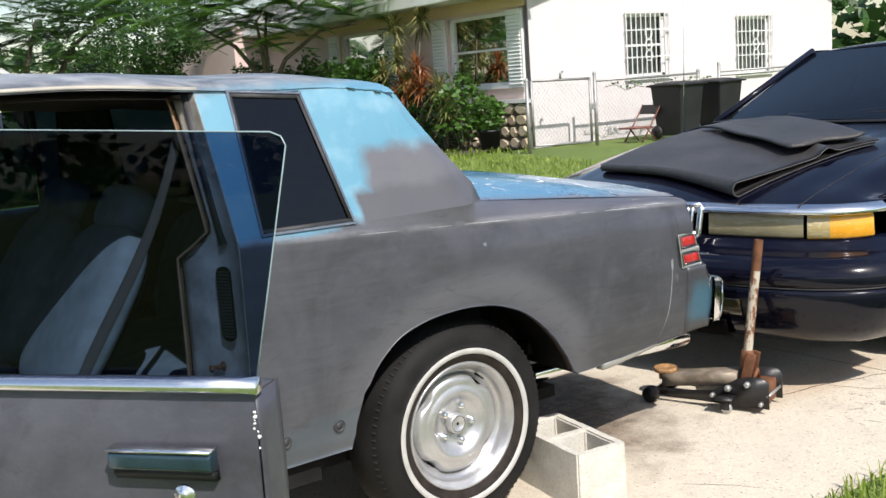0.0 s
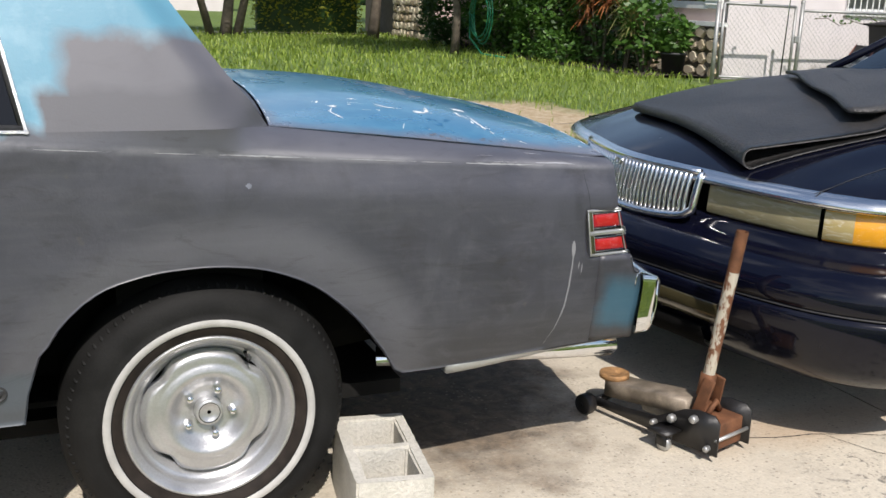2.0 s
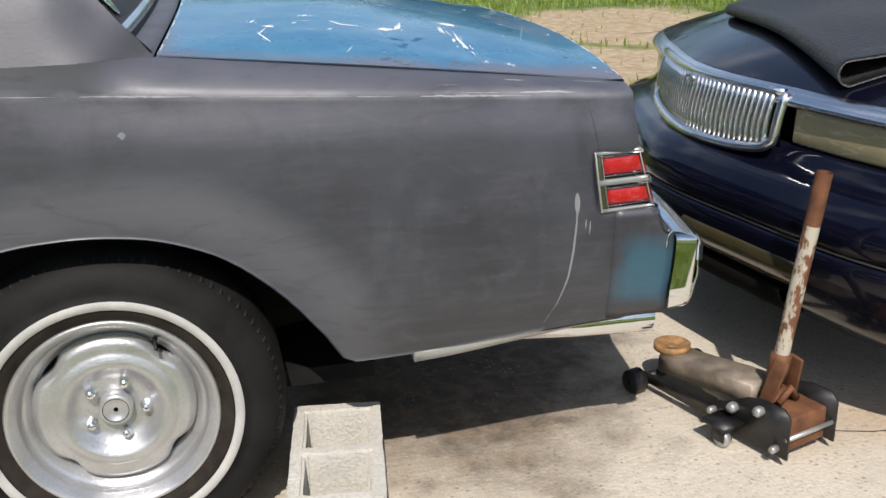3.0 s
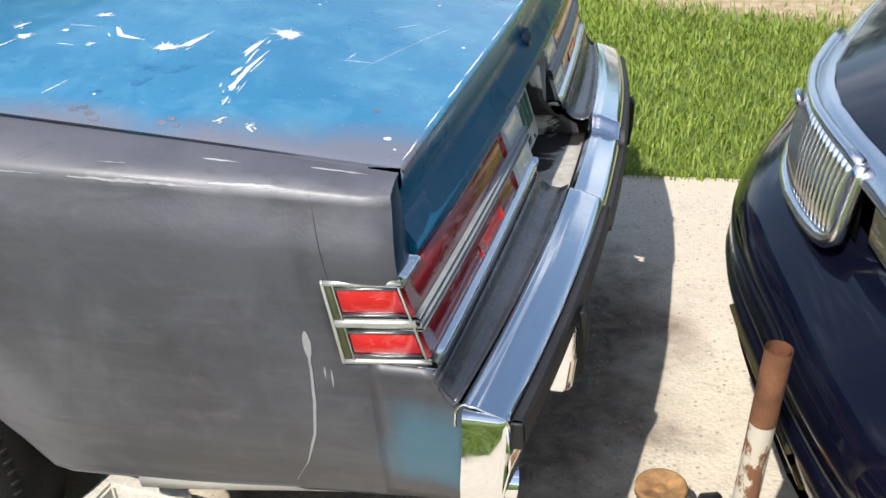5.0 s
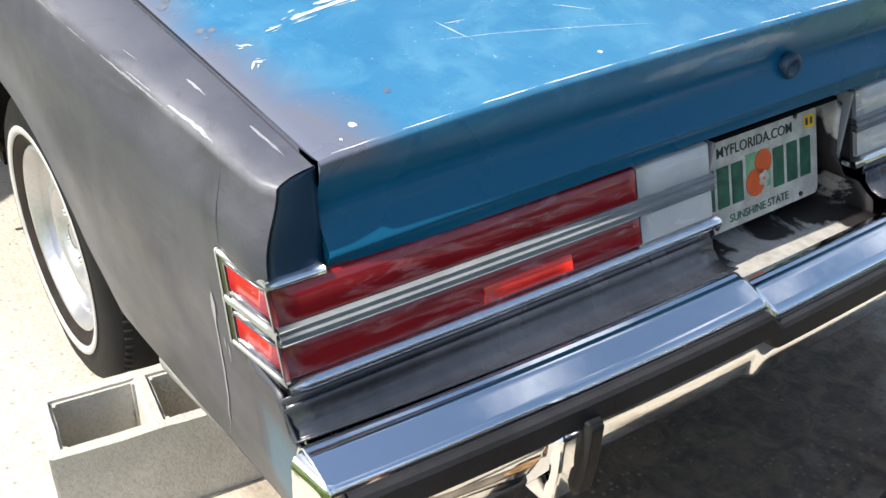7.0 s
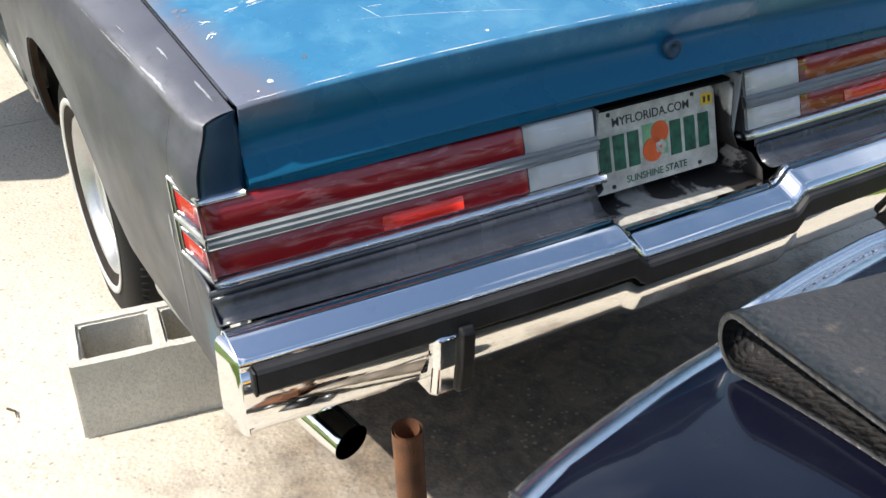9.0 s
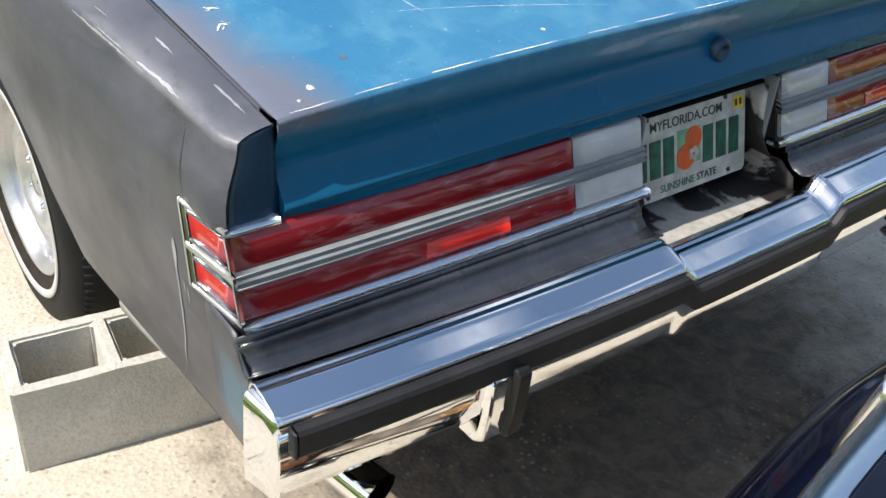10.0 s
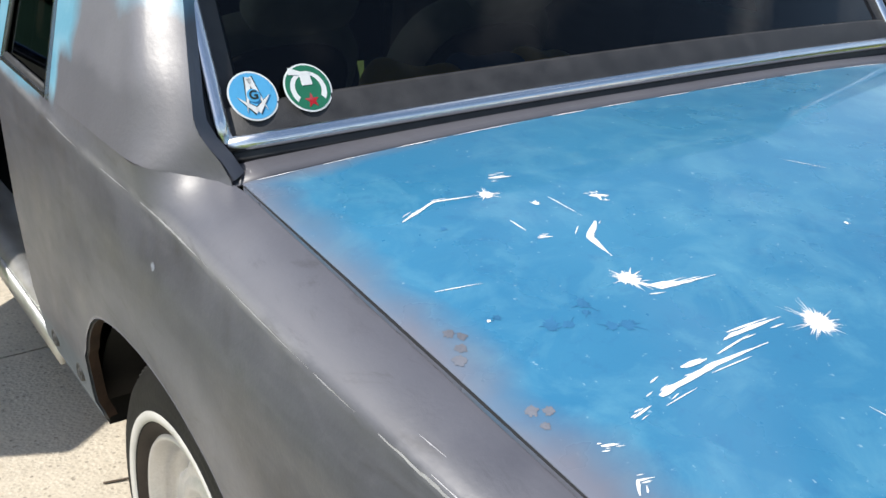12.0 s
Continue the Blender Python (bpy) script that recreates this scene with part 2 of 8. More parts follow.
STRIP_RUBBER = plain("weathered_strip_rubber", (0.026, 0.0255, 0.027), 0.55, vary=0.4, scale=16, grain=0.4, spec=0.3)
SEAL = plain("window_seal", (0.030, 0.030, 0.032), 0.6, vary=0.35, scale=30)
TYRE = plain("tyre_rubber", (0.013, 0.0128, 0.0125), 0.65, vary=0.35, scale=12, grain=0.5, spec=0.14)
BEAD = plain("stained_bead", (0.024, 0.019, 0.016), 0.7, vary=0.4, scale=26, spec=0.15)
WHITEWALL = plain("whitewall", (0.42, 0.41, 0.39), 0.6, vary=0.14, scale=18)
BRIGHT = plain("bright_trim", (0.34, 0.345, 0.35), 0.22, 1.0, vary=0.08, scale=40, grain=0.2)
STEEL = plain("silver_wheel_paint", (0.50, 0.50, 0.505), 0.33, 0.72, vary=0.12, scale=14, grain=0.3)
RUSTY = plain("rusty_steel", (0.17, 0.072, 0.034), 0.75, 0.25, vary=0.45, scale=22, grain=0.5)
LIP = plain("dark_rusty_lip", (0.045, 0.026, 0.017), 0.8, vary=0.5, scale=24, grain=0.5, spec=0.2)
# near-black: the shade of gaps, hollows and cabins put into the colour
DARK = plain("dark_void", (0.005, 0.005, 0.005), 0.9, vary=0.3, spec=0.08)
UNDER = plain("undercoat", (0.011, 0.0105, 0.010), 0.85, vary=0.4, spec=0.12)
NAVY = plain("dark_blue_paint", (0.012, 0.045, 0.085), 0.35, 0.0, 0.1, vary=0.3, scale=6)
RIB = plain("grey_lamp_rib", (0.24, 0.25, 0.25), 0.4, vary=0.12, scale=30)
FILLER = plain("grey_black_filler", (0.032, 0.035, 0.043), 0.25, vary=0.55, scale=7, grain=0.3, spec=0.65)
RED_LENS = lens_mat("red_lens", (0.27, 0.012, 0.016), 0.22)
RED_BRIGHT = lens_mat("bright_red_lens", (0.50, 0.016, 0.02), 0.15)
RED_MIRROR = lens_mat("red_reflector_lens", (0.85, 0.035, 0.022), 0.04)
WHITE_LENS = lens_mat("white_lens", (0.62, 0.62, 0.61), 0.15)
WHITE_CHIP = plain("bare_white_filler", (0.80, 0.80, 0.80), 0.55, vary=0.06)
CLOTH = plain("grey_seat_cloth", (0.34, 0.35, 0.31), 0.9, vary=0.2, scale=16, grain=0.35)
VINYL = plain("tan_vinyl", (0.47, 0.36, 0.23), 0.6, vary=0.16, scale=10)
BEIGE = plain("beige_jamb_paint", (0.42, 0.39, 0.33), 0.5, vary=0.25, scale=8)

# ---------------------------------------------------------------- mesh helpers


def thing(name, at=(0, 0, 0), label="", category="", group="", kind=""):
    ob = new(name)
    ob.location = at
    ob.empty_display_size = 0.1
    return tagged(ob, label, category, group, kind)


def mesh_of(name, verts, faces, material=None, smooth=True):
    me = bpy.data.meshes.new(name)
    me.from_pydata([tuple(v) for v in verts], [], faces)
    me.validate()
    if material:
        me.materials.append(material)
    if smooth:
        me.shade_smooth()
    me.update()
    return me


def part(name, me, parent=None, label="", solid=0.0, bevel=0.0, sharp=35, rim=True):
    """Links a mesh as one object under its thing; the mesh is given in the world's coordinates."""
    ob = new(name, me)
    if parent is not None:
        ob.parent = parent
        if parent.parent is None:
            ob.matrix_parent_inverse = Matrix.Translation(parent.location).inverted()
    if label:
        ob["label"] = label
    if solid:
        m = ob.modifiers.new("thickness", "SOLIDIFY")
        m.thickness, m.offset, m.use_rim = solid, -1, rim
    if bevel:
        m = ob.modifiers.new("edge", "BEVEL")
        m.width, m.segments, m.limit_method, m.angle_limit = bevel, 2, "ANGLE", radians(sharp)
    return ob


def grid(fn, us, vs, flip=False):
    """A sheet through fn(u, v) over the values us and vs."""
    verts = [fn(u, v) for u in us for v in vs]
    nv = len(vs)
    faces = []
    for i in range(len(us) - 1):
        for j in range(nv - 1):
            a = i * nv + j
            q = (a, a + nv, a + nv + 1, a + 1)
            faces.append(q[::-1] if flip else q)
    return verts, faces


def lin(a, b, n):
    return [a + (b - a) * i / (n - 1) for i in range(n)]


def joined(*sheets):
    verts, faces = [], []
    for v, f in sheets:
        o = len(verts)
        verts += v
        faces += [tuple(i + o for i in q) for q in f]
    return verts, faces


def mirrored(vf):
    v, f = vf
    return [(p[0], 2 * YC - p[1], p[2]) for p in v], [q[::-1] for q in f]


def interp(x, pts):
    if x <= pts[0][0]:
        return pts[0][1]
    for (a, p), (b, q) in zip(pts, pts[1:]):
        if x <= b:
            return p + (q - p) * (x - a) / (b - a)
    return pts[-1][1]


def smooth(a, b, x):
    t = min(1, max(0, (x - a) / (b - a)))
    return t * t * (3 - 2 * t)


def box(x0, x1, y0, y1, z0, z1):
    v = [(x, y, z) for x in (x0, x1) for y in (y0, y1) for z in (z0, z1)]
    return v, [(0, 1, 3, 2), (4, 6, 7, 5), (0, 4, 5, 1), (2, 3, 7, 6), (0, 2, 6, 4), (1, 5, 7, 3)]


def welded(me):
    """Joins the rows that two sheets share, so that the shading runs on."""
    bm = bmesh.new()
    bm.from_mesh(me)
    bmesh.ops.remove_doubles(bm, verts=bm.verts, dist=0.0002)
    bm.to_mesh(me)
    bm.free()
    return me


def moved(vf, m):
    return [tuple(m @ Vector(p)) for p in vf[0]], vf[1]


def lathe(profile, n=48, axis="y", closed=False, phase=0.0):
    """Turns a list of (radius, along) round an axis through the origin."""
    verts, faces = [], []
    k = len(profile)
    for i in range(n):
        a = phase + 2 * math.pi * i / n
        c, s = math.cos(a), math.sin(a)
        for r, h in profile:
            verts.append({"y": (r * c, h, r * s), "z": (r * c, r * s, h), "x": (h, r * c, r * s)}[axis])
    for i in range(n):
        j = (i + 1) % n
        for q in range(k if closed else k - 1):
            b = (q + 1) % k
            faces.append((i * k + q, j * k + q, j * k + b, i * k + b))
    return verts, faces


def tube(path, r, n=10, caps=True):
    """A round rod along a list of points; r is one radius or one for each point."""
    path = [Vector(p) for p in path]
    rs = r if isinstance(r, (list, tuple)) else [r] * len(path)
    verts, faces = [], []
    side = None
    for i, p in enumerate(path):
        d = (path[min(i + 1, len(path) - 1)] - path[max(i - 1, 0)]).normalized()
        if side is None:
            side = d.orthogonal().normalized()
        side = (side - d * side.dot(d)).normalized()
        up = d.cross(side)
        for k in range(n):
            a = 2 * math.pi * k / n
            verts.append(tuple(p + (side * math.cos(a) + up * math.sin(a)) * rs[i]))
    for i in range(len(path) - 1):
        for k in range(n):
            j = (k + 1) % n
            faces.append((i * n + k, i * n + j, (i + 1) * n + j, (i + 1) * n + k))
    if caps:
        faces.append(tuple(range(n))[::-1])
        faces.append(tuple((len(path) - 1) * n + k for k in range(n)))
    return verts, faces


def strip(path, section, closed=False):
    """Sweeps a section of (along a, along b) offsets; path gives (point, a, b) with a and b unit vectors."""
    verts, faces = [], []
    k = len(section)
    for p, a, b in path:
        p, a, b = Vector(p), Vector(a), Vector(b)
        for u, w in section:
            verts.append(tuple(p + a * u + b * w))
    for i in range(len(path) - 1):
        for j in range(k):
            q = (j + 1) % k
            faces.append((i * k + j, i * k + q, (i + 1) * k + q, (i + 1) * k + j))
    if not closed:
        faces.append(tuple(range(k))[::-1])
        faces.append(tuple((len(path) - 1) * k + j for j in range(k)))
    return verts, faces


# ---------------------------------------------------------------- the old coupe: shape functions
YC = 0.757  # the coupe's middle line


def crease_z(x):
    return 0.977 - 0.062 * x


def deck_z(x):
    return 1.040 - 0.105 * x


SIDE = [(0, -0.092), (0.06, -0.108), (0.25, -0.126), (0.55, -0.139), (0.85, -0.1445), (1.0, -0.1455)]


def side_y(x, z):
    s = min(1.05, max(0, (z - 0.38) / (crease_z(x) - 0.38)))
    r = smooth(0.40, 1.08, x)
    nose = smooth(-2.2, -3.7, x) * 0.12
    edge = 0.014 * smooth(1.040, 1.085, x) ** 2
    lamp = edge + 0.022 * smooth(0.966, 0.984, x) * smooth(0.672, 0.690, z) * (1 - smooth(0.782, 0.798, z))
    brow = 0.020 * smooth(-0.30, 0.15, x) * smooth(0.80, 1.0, s) ** 1.6
    return interp(s, SIDE) + brow + r * (0.012 + 0.010 * s ** 3) + nose + lamp


ARCH = [(-0.412, 0.375), (-0.402, 0.45), (-0.375, 0.54), (-0.335, 0.605), (-0.25, 0.682), (-0.13, 0.715), (0.0, 0.722),
        (0.12, 0.708), (0.24, 0.660), (0.35, 0.565), (0.42, 0.47), (0.455, 0.412), (0.48, 0.402)]


def bottom_z(x):
    if -0.37 < x < 0.42:
        return sum(interp(x + d, ARCH) for d in (-0.04, -0.02, 0.0, 0.02, 0.04)) / 5
    if -0.412 < x < 0.48:
        return interp(x, ARCH)
    return 0.375 if x < 0 else 0.398 + 0.03 * smooth(0.5, 1.1, x)


def rear_x(z):
    return interp(z, [(0.42, 1.125), (0.66, 1.108), (0.79, 1.072), (0.93, 1.062)])


def skew(x, z):
    return x if x < 0.88 else 0.88 + (x - 0.88) * (rear_x(z) - 0.88) / 0.2


def pillar_y(z):
    return -0.139 + 0.278 * max(-0.02, z - 1.028) + 0.10 * max(0, z - 1.34) ** 1.2


def pillar_rear(z):
    pts = [(0.95, 0.205), (1.0, 0.175), (1.03, 0.150), (1.06, 0.120), (1.17, 0.030), (1.30, -0.066), (1.385, -0.125), (1.42, -0.150), (1.5, -0.205)]
    return sum(interp(z + d, pts) for d in (-0.045, -0.03, -0.015, 0.0, 0.015, 0.03, 0.045)) / 7


def shoulder(x, a):
    """Between the belt crease and the deck's edge, or the pillar's foot."""
    k = smooth(0.02, 0.165, x)
    y0, z0 = side_y(x, crease_z(x)), crease_z(x)
    ye = (1 - k) * (-0.1385) + k * -0.043
    ze = (1 - k) * 1.03 + k * (deck_z(x) - 0.002)
    c = math.sin(a * math.pi / 2)
    b = 1 - math.cos(a * math.pi / 2)
    yy = y0 + (ye - y0) * (k * (0.55 * b + 0.45 * a) + (1 - k) * a)
    zz = z0 + (ze - z0) * (k * (0.6 * c + 0.4 * a) + (1 - k) * a)
    return skew(x, zz), yy, zz


XS = lin(-0.72, -0.42, 12) + [-0.412, -0.410, -0.406, -0.402, -0.39, -0.375, -0.355, -0.335, -0.31, -0.28] + lin(-0.25, 0.24, 22) + \
    [0.27, 0.30, 0.325, 0.35, 0.375, 0.40, 0.42, 0.44, 0.455, 0.48] + lin(0.50, 0.96, 21) + [0.966, 0.972, 0.978, 0.984, 0.99] + lin(1.005, 1.08, 5)


def quarter_side(x, v):
    zb = bottom_z(x)
    z = zb + (crease_z(x) - zb) * v
    xx = skew(x, z)
    return xx, side_y(x, z), z


def quarter_panel():
    side = grid(quarter_side, XS, lin(0, 1, 44))
    top = grid(shoulder, XS, lin(0, 1, 7))
    # rolled lip round the arch and along the bottom
    lip = grid(lambda x, v: (x, side_y(x, bottom_z(x)) + 0.006 * v, bottom_z(x) + 0.001 * v), XS, [0, 1.0])
    return joined(side, top, lip)


def arch_lip():
    """The rusty return flange of the wheel opening."""
    xs = [x for x in XS if -0.42 < x < 0.49]
    return grid(lambda x, v: (x, side_y(x, bottom_z(x)) + 0.005 + 0.018 * v, bottom_z(x) + 0.0005 + 0.004 * v), xs, [0, 0.3, 1.0])


def sail_panel():
    """The roof pillar with its opening for the quarter window."""
    def front(z):
        return -0.720 - 0.03 * (z - 1.03) / 0.38

    def wl(z):
        return -0.650 - 0.010 * (z - 1.034) / 0.37

    def wr(z):
        return -0.370 - 0.078 * (z - 1.028) / 0.36

    def foot(x, z, bend):
        """Draws the pillar's foot in to the shoulder's upper edge."""
        return (1 - smooth(1.03, 1.13, z)) * max(0.0, 0.0945 * smooth(0.02, 0.165, x) - bend)

    def patch(f0, f1, z0, z1, nu, nv):
        def fn(u, v):
            z = z0 + (z1 - z0) * v
            x = f0(z) + (f1(z) - f0(z)) * u
            z = min(z, roof_z(x, -0.034) + 0.001)
            z -= smooth(0.02, 0.165, x) * max(0.0, 1.031 - (deck_z(x) - 0.002)) * (1 - smooth(1.03, 1.07, z))
            rear = pillar_rear(z)
            bend = 0.045 * smooth(rear - 0.10 - 0.10 * smooth(1.16, 1.04, z), rear, x) ** 2 * (1 - 0.4 * smooth(1.3, 1.42, z))
            return x, pillar_y(z) + bend + foot(x, z, bend), z
        return grid(fn, lin(0, 1, nu), lin(0, 1, nv))
    zs = [(1.0295, 1.036, 2), (1.036, 1.401, 24), (1.401, 1.452, 7)]
    sheets = []
    for z0, z1, n in zs:
        sheets.append(patch(front, wl, z0, z1, 4, n))
        sheets.append(patch(wr, pillar_rear, z0, z1, 26, n))
        if n != 24:
            sheets.append(patch(wl, wr, z0, z1, 8, n))
    # the pillar's rear face, turned in towards the glass

    def back(z, v):
        x, b = pillar_rear(z), 0.045 * (1 - 0.4 * smooth(1.3, 1.42, z))
        y = pillar_y(z) + b + foot(x, z, b)
        return x - 0.024 * v, y + 0.026 * v ** 0.8, z
    sheets.append(grid(back, lin(1.03, 1.375, 18), [0, 0.15, 0.5, 1.0], flip=True))
    return joined(*sheets)


def roof_z(x, y):
    u = abs(y - YC) / 0.80
    roll = 0.016 * smooth(0.88, 1.0, u) ** 2
    drop = 0.030 * smooth(-0.45, -0.12, x) ** 1.5 - 0.034 * smooth(-0.5, -1.1, x) + 0.012 * smooth(-1.45, -1.78, x)
    return 1.420 + 0.052 * (1 - min(1, u) ** 2.6) - drop - roll


def deck(x, y):
    """Height of the trunk lid."""
    u = min(1, abs(y - YC) / 0.808)
    crown = 0.042 + 0.032 * math.sin(math.pi * min(1, max(0, (x - 0.15) / 0.9)))
    return deck_z(x) + crown * (1 - u ** 2.6) - 0.004 * smooth(0.97, 1.0, u)


def lid_rear(y):
    u = (y - YC) / 0.808
    return 1.062 + 0.040 * (1 - u * u)


def lid_front(y):
    u = (y - YC) / 0.808
    return 0.150 + 0.055 * (1 - u * u)


LID_Y = [-0.037] + [-0.033] + lin(-0.02, 2 * YC + 0.02, 40) + [2 * YC + 0.033, 2 * YC + 0.037]


def trunk_lid():
    def top(y, v):
        x = lid_front(y) + (lid_rear(y) - lid_front(y)) * v
        return x, y, deck(x, y)

    def face(y, s):
        x0 = lid_rear(y)
        zt = deck(x0, y)
        zb = 0.786 + 0.030 * (1 - ((y - YC) / 0.808) ** 2)
        prof = [(0, 0.0, 1.0), (0.04, 0.004, 0.975), (0.10, 0.004, 0.93), (0.45, -0.012, 0.56), (0.55, -0.008, 0.46), (0.75, 0.012, 0.24), (0.80, 0.017, 0.19), (0.84, 0.018, 0.165),
                (0.87, 0.012, 0.15), (0.92, 0.010, 0.08), (0.97, 0.014, 0.02), (1.0, 0.008, 0.0)]
        dx = interp(s, [(p[0], p[1]) for p in prof])
        f = interp(s, [(p[0], p[2]) for p in prof])
        return x0 + dx, y, zb + (zt - zb) * f
    a = grid(top, LID_Y, lin(0, 1, 30))
    b = grid(face, LID_Y, [0, 0.02, 0.04, 0.07, 0.10, 0.2, 0.3, 0.4, 0.45, 0.5, 0.56, 0.62, 0.68, 0.74, 0.78, 0.81, 0.84, 0.86, 0.88, 0.92, 0.97, 1.0])
    # turned-down side flanges
    e0 = grid(lambda x, v: (x, -0.037, deck(x, -0.037) - 0.03 * v), lin(lid_front(-0.037), lid_rear(-0.037), 20), [0, 1])
    e1 = mirrored(e0)
    r0 = grid(lambda s, v: (face(-0.037, s)[0] - 0.045 * v, -0.037, face(-0.037, s)[2]), lin(0, 1, 12), [0, 1], flip=True)
    return joined(a, b, e0, e1, r0, mirrored(r0))

# ---------------------------------------------------------------- ground
def concrete():
    M = Mat("concrete", rough=0.85)
    big = M.noise(0.7, 5)
    mid = M.noise(5, 6, 0.6)
    fine = M.noise(70, 4, 0.6)
    c = M.mix(M.ramp(big, 0.3, 0.7), (0.51, 0.45, 0.355), (0.62, 0.555, 0.45))
    c = M.mix(M.math("MULTIPLY", M.ramp(mid, 0.48, 0.72), 0.42), c, (0.42, 0.375, 0.31))
    vor = M.n.new("ShaderNodeTexVoronoi")
    vor.inputs["Scale"].default_value = 95
    M.l.new(M.tc.outputs["Object"], vor.inputs["Vector"])
    c = M.mix(M.math("MULTIPLY", M.math("SUBTRACT", 1.0, M.ramp(vor.outputs["Distance"], 0.15, 0.4)), 0.20), c, (0.30, 0.26, 0.21))
    sep = M.n.new("ShaderNodeSeparateColor")
    M.l.new(vor.outputs["Color"], sep.inputs[0])
    peb = M.mix(sep.outputs[0], (0.22, 0.18, 0.135), (0.86, 0.79, 0.66))
    inside = M.math("SUBTRACT", 1.0, M.ramp(vor.outputs["Distance"], 0.30, 0.52))
    c = M.mix(M.math("MULTIPLY", inside, M.math("MULTIPLY", M.ramp(M.noise(3, 5), 0.30, 0.60), 0.34)), c, peb)
    c = M.mix(M.math("MULTIPLY", M.ramp(fine, 0.58, 0.70), 0.55), c, (0.74, 0.68, 0.57))
    # dark oil stains under and behind the coupe, deepened to paint in its cast shade
    X, Y, Z = M.xyz()

    def blot(cx, cy, rx, ry, soft):
        dx = M.math("DIVIDE", M.math("SUBTRACT", X, cx), rx)
        dy = M.math("DIVIDE", M.math("SUBTRACT", Y, cy), ry)
        d = M.math("SQRT", M.math("ADD", M.math("MULTIPLY", dx, dx), M.math("MULTIPLY", dy, dy)))
        d = M.math("ADD", d, M.math("MULTIPLY", M.math("SUBTRACT", mid, 0.5), 1.4))
        return M.math("SUBTRACT", 1.0, M.ramp(d, 1 - soft, 1 + soft))
    rust = M.math("MULTIPLY", blot(1.30, 1.15, 0.14, 0.13, 0.5), 0.55)
    c = M.mix(rust, c, (0.13, 0.065, 0.04))
    c = M.mix(M.math("MULTIPLY", blot(2.02, 0.02, 0.42, 0.12, 0.5), 0.45), c, (0.40, 0.24, 0.12))
    c = M.mix(M.math("MULTIPLY", blot(1.85, -0.40, 0.28, 0.22, 0.3), M.math("MULTIPLY", M.ramp(M.noise(9, 6, 0.7, 2.0), 0.55, 0.62), 0.7)), c, (0.07, 0.065, 0.06))
    # brown kept inside the coupe's cast shadow, to darken the shaded slab
    oil_shade = M.math("MULTIPLY", blot(0.86, 0.86, 0.50, 0.86, 0.25), 0.86)
    c = M.mix(oil_shade, c, M.mix(M.ramp(M.noise(14, 6, 0.7, 0.8), 0.40, 0.62), (0.060, 0.041, 0.028), (0.190, 0.135, 0.088)))
    # worn aggregate that shows through dirt, oil and the painted shade
    agg = M.n.new("ShaderNodeTexVoronoi")
    agg.inputs["Scale"].default_value = 62
    M.l.new(M.tc.outputs["Object"], agg.inputs["Vector"])
    asep = M.n.new("ShaderNodeSeparateColor")
    M.l.new(agg.outputs["Color"], asep.inputs[0])
    core = M.math("SUBTRACT", 1.0, M.ramp(M.math("ADD", agg.outputs["Distance"], M.math("MULTIPLY", fine, 0.3)), 0.36, 0.50))
    worn = M.ramp(M.noise(2.4, 5, 0.65), 0.38, 0.62)
    c = M.mix(M.math("MULTIPLY", M.math("MULTIPLY", core, M.ramp(asep.outputs[0], 0.62, 0.70)), M.math("MULTIPLY", worn, 0.55)), c, (0.52, 0.43, 0.32))
    c = M.mix(M.math("MULTIPLY", M.math("MULTIPLY", core, M.ramp(asep.outputs[1], 0.78, 0.86)), 0.50), c, (0.12, 0.10, 0.08))
    c = M.mix(M.math("MULTIPLY", M.ramp(M.noise(26, 6, 0.72, 0.6), 0.52, 0.66), 0.25), c, (0.26, 0.225, 0.18))
    M.color(c)
    M.bump(M.math("ADD", M.math("MULTIPLY", fine, 0.6), vor.outputs["Distance"]), 0.5, 0.003)
    return M.m


def lawn_mat():
    M = Mat("lawn", rough=0.9)
    a, b = M.noise(0.5, 4), M.noise(6, 5, 0.7)
    c = M.mix(M.ramp(a, 0.3, 0.7), (0.100, 0.165, 0.028), (0.150, 0.225, 0.040))
    c = M.mix(M.math("MULTIPLY", M.ramp(b, 0.45, 0.75), 0.6), c, (0.24, 0.27, 0.075))
    c = M.mix(M.math("MULTIPLY", M.ramp(M.noise(45, 3), 0.4, 0.7), 0.4), c, (0.045, 0.08, 0.018))
    # bare sandy patches past the strip of grass
    X, Y, Z = M.xyz()
    n = M.noise(1.3, 5, 0.6)

    def spot(cx, cy, rx, ry):
        dx = M.math("DIVIDE", M.math("SUBTRACT", X, cx), rx)
        dy = M.math("DIVIDE", M.math("SUBTRACT", Y, cy), ry)
        d = M.math("SQRT", M.math("ADD", M.math("MULTIPLY", dx, dx), M.math("MULTIPLY", dy, dy)))
        d = M.math("ADD", d, M.math("MULTIPLY", M.math("SUBTRACT", n, 0.5), 1.2))
        return M.math("SUBTRACT", 1.0, M.ramp(d, 0.85, 1.1))
    s = M.math("MAXIMUM", spot(2.6, 5.2, 1.8, 1.1), spot(4.3, 7.0, 1.2, 1.2))
    sand = M.mix(M.ramp(M.noise(14, 5), 0.35, 0.7), (0.40, 0.29, 0.165), (0.58, 0.47, 0.32))
    M.color(M.mix(s, c, sand))
    M.bump(M.math("ADD", M.noise(60, 4), b), 0.9, 0.03)
    return M.m


CONCRETE, LAWN = concrete(), lawn_mat()


def ground_z(x, y):
    """The lawn rises a little towards the house."""
    return 0.20 * smooth(3.0, 10.0, y) - 0.012


gx = [-400, -120, -50] + lin(-22, 26, 49) + [50, 120, 400]
gy = [-400, -120, -40] + lin(-14, 34, 49) + [60, 130, 400]
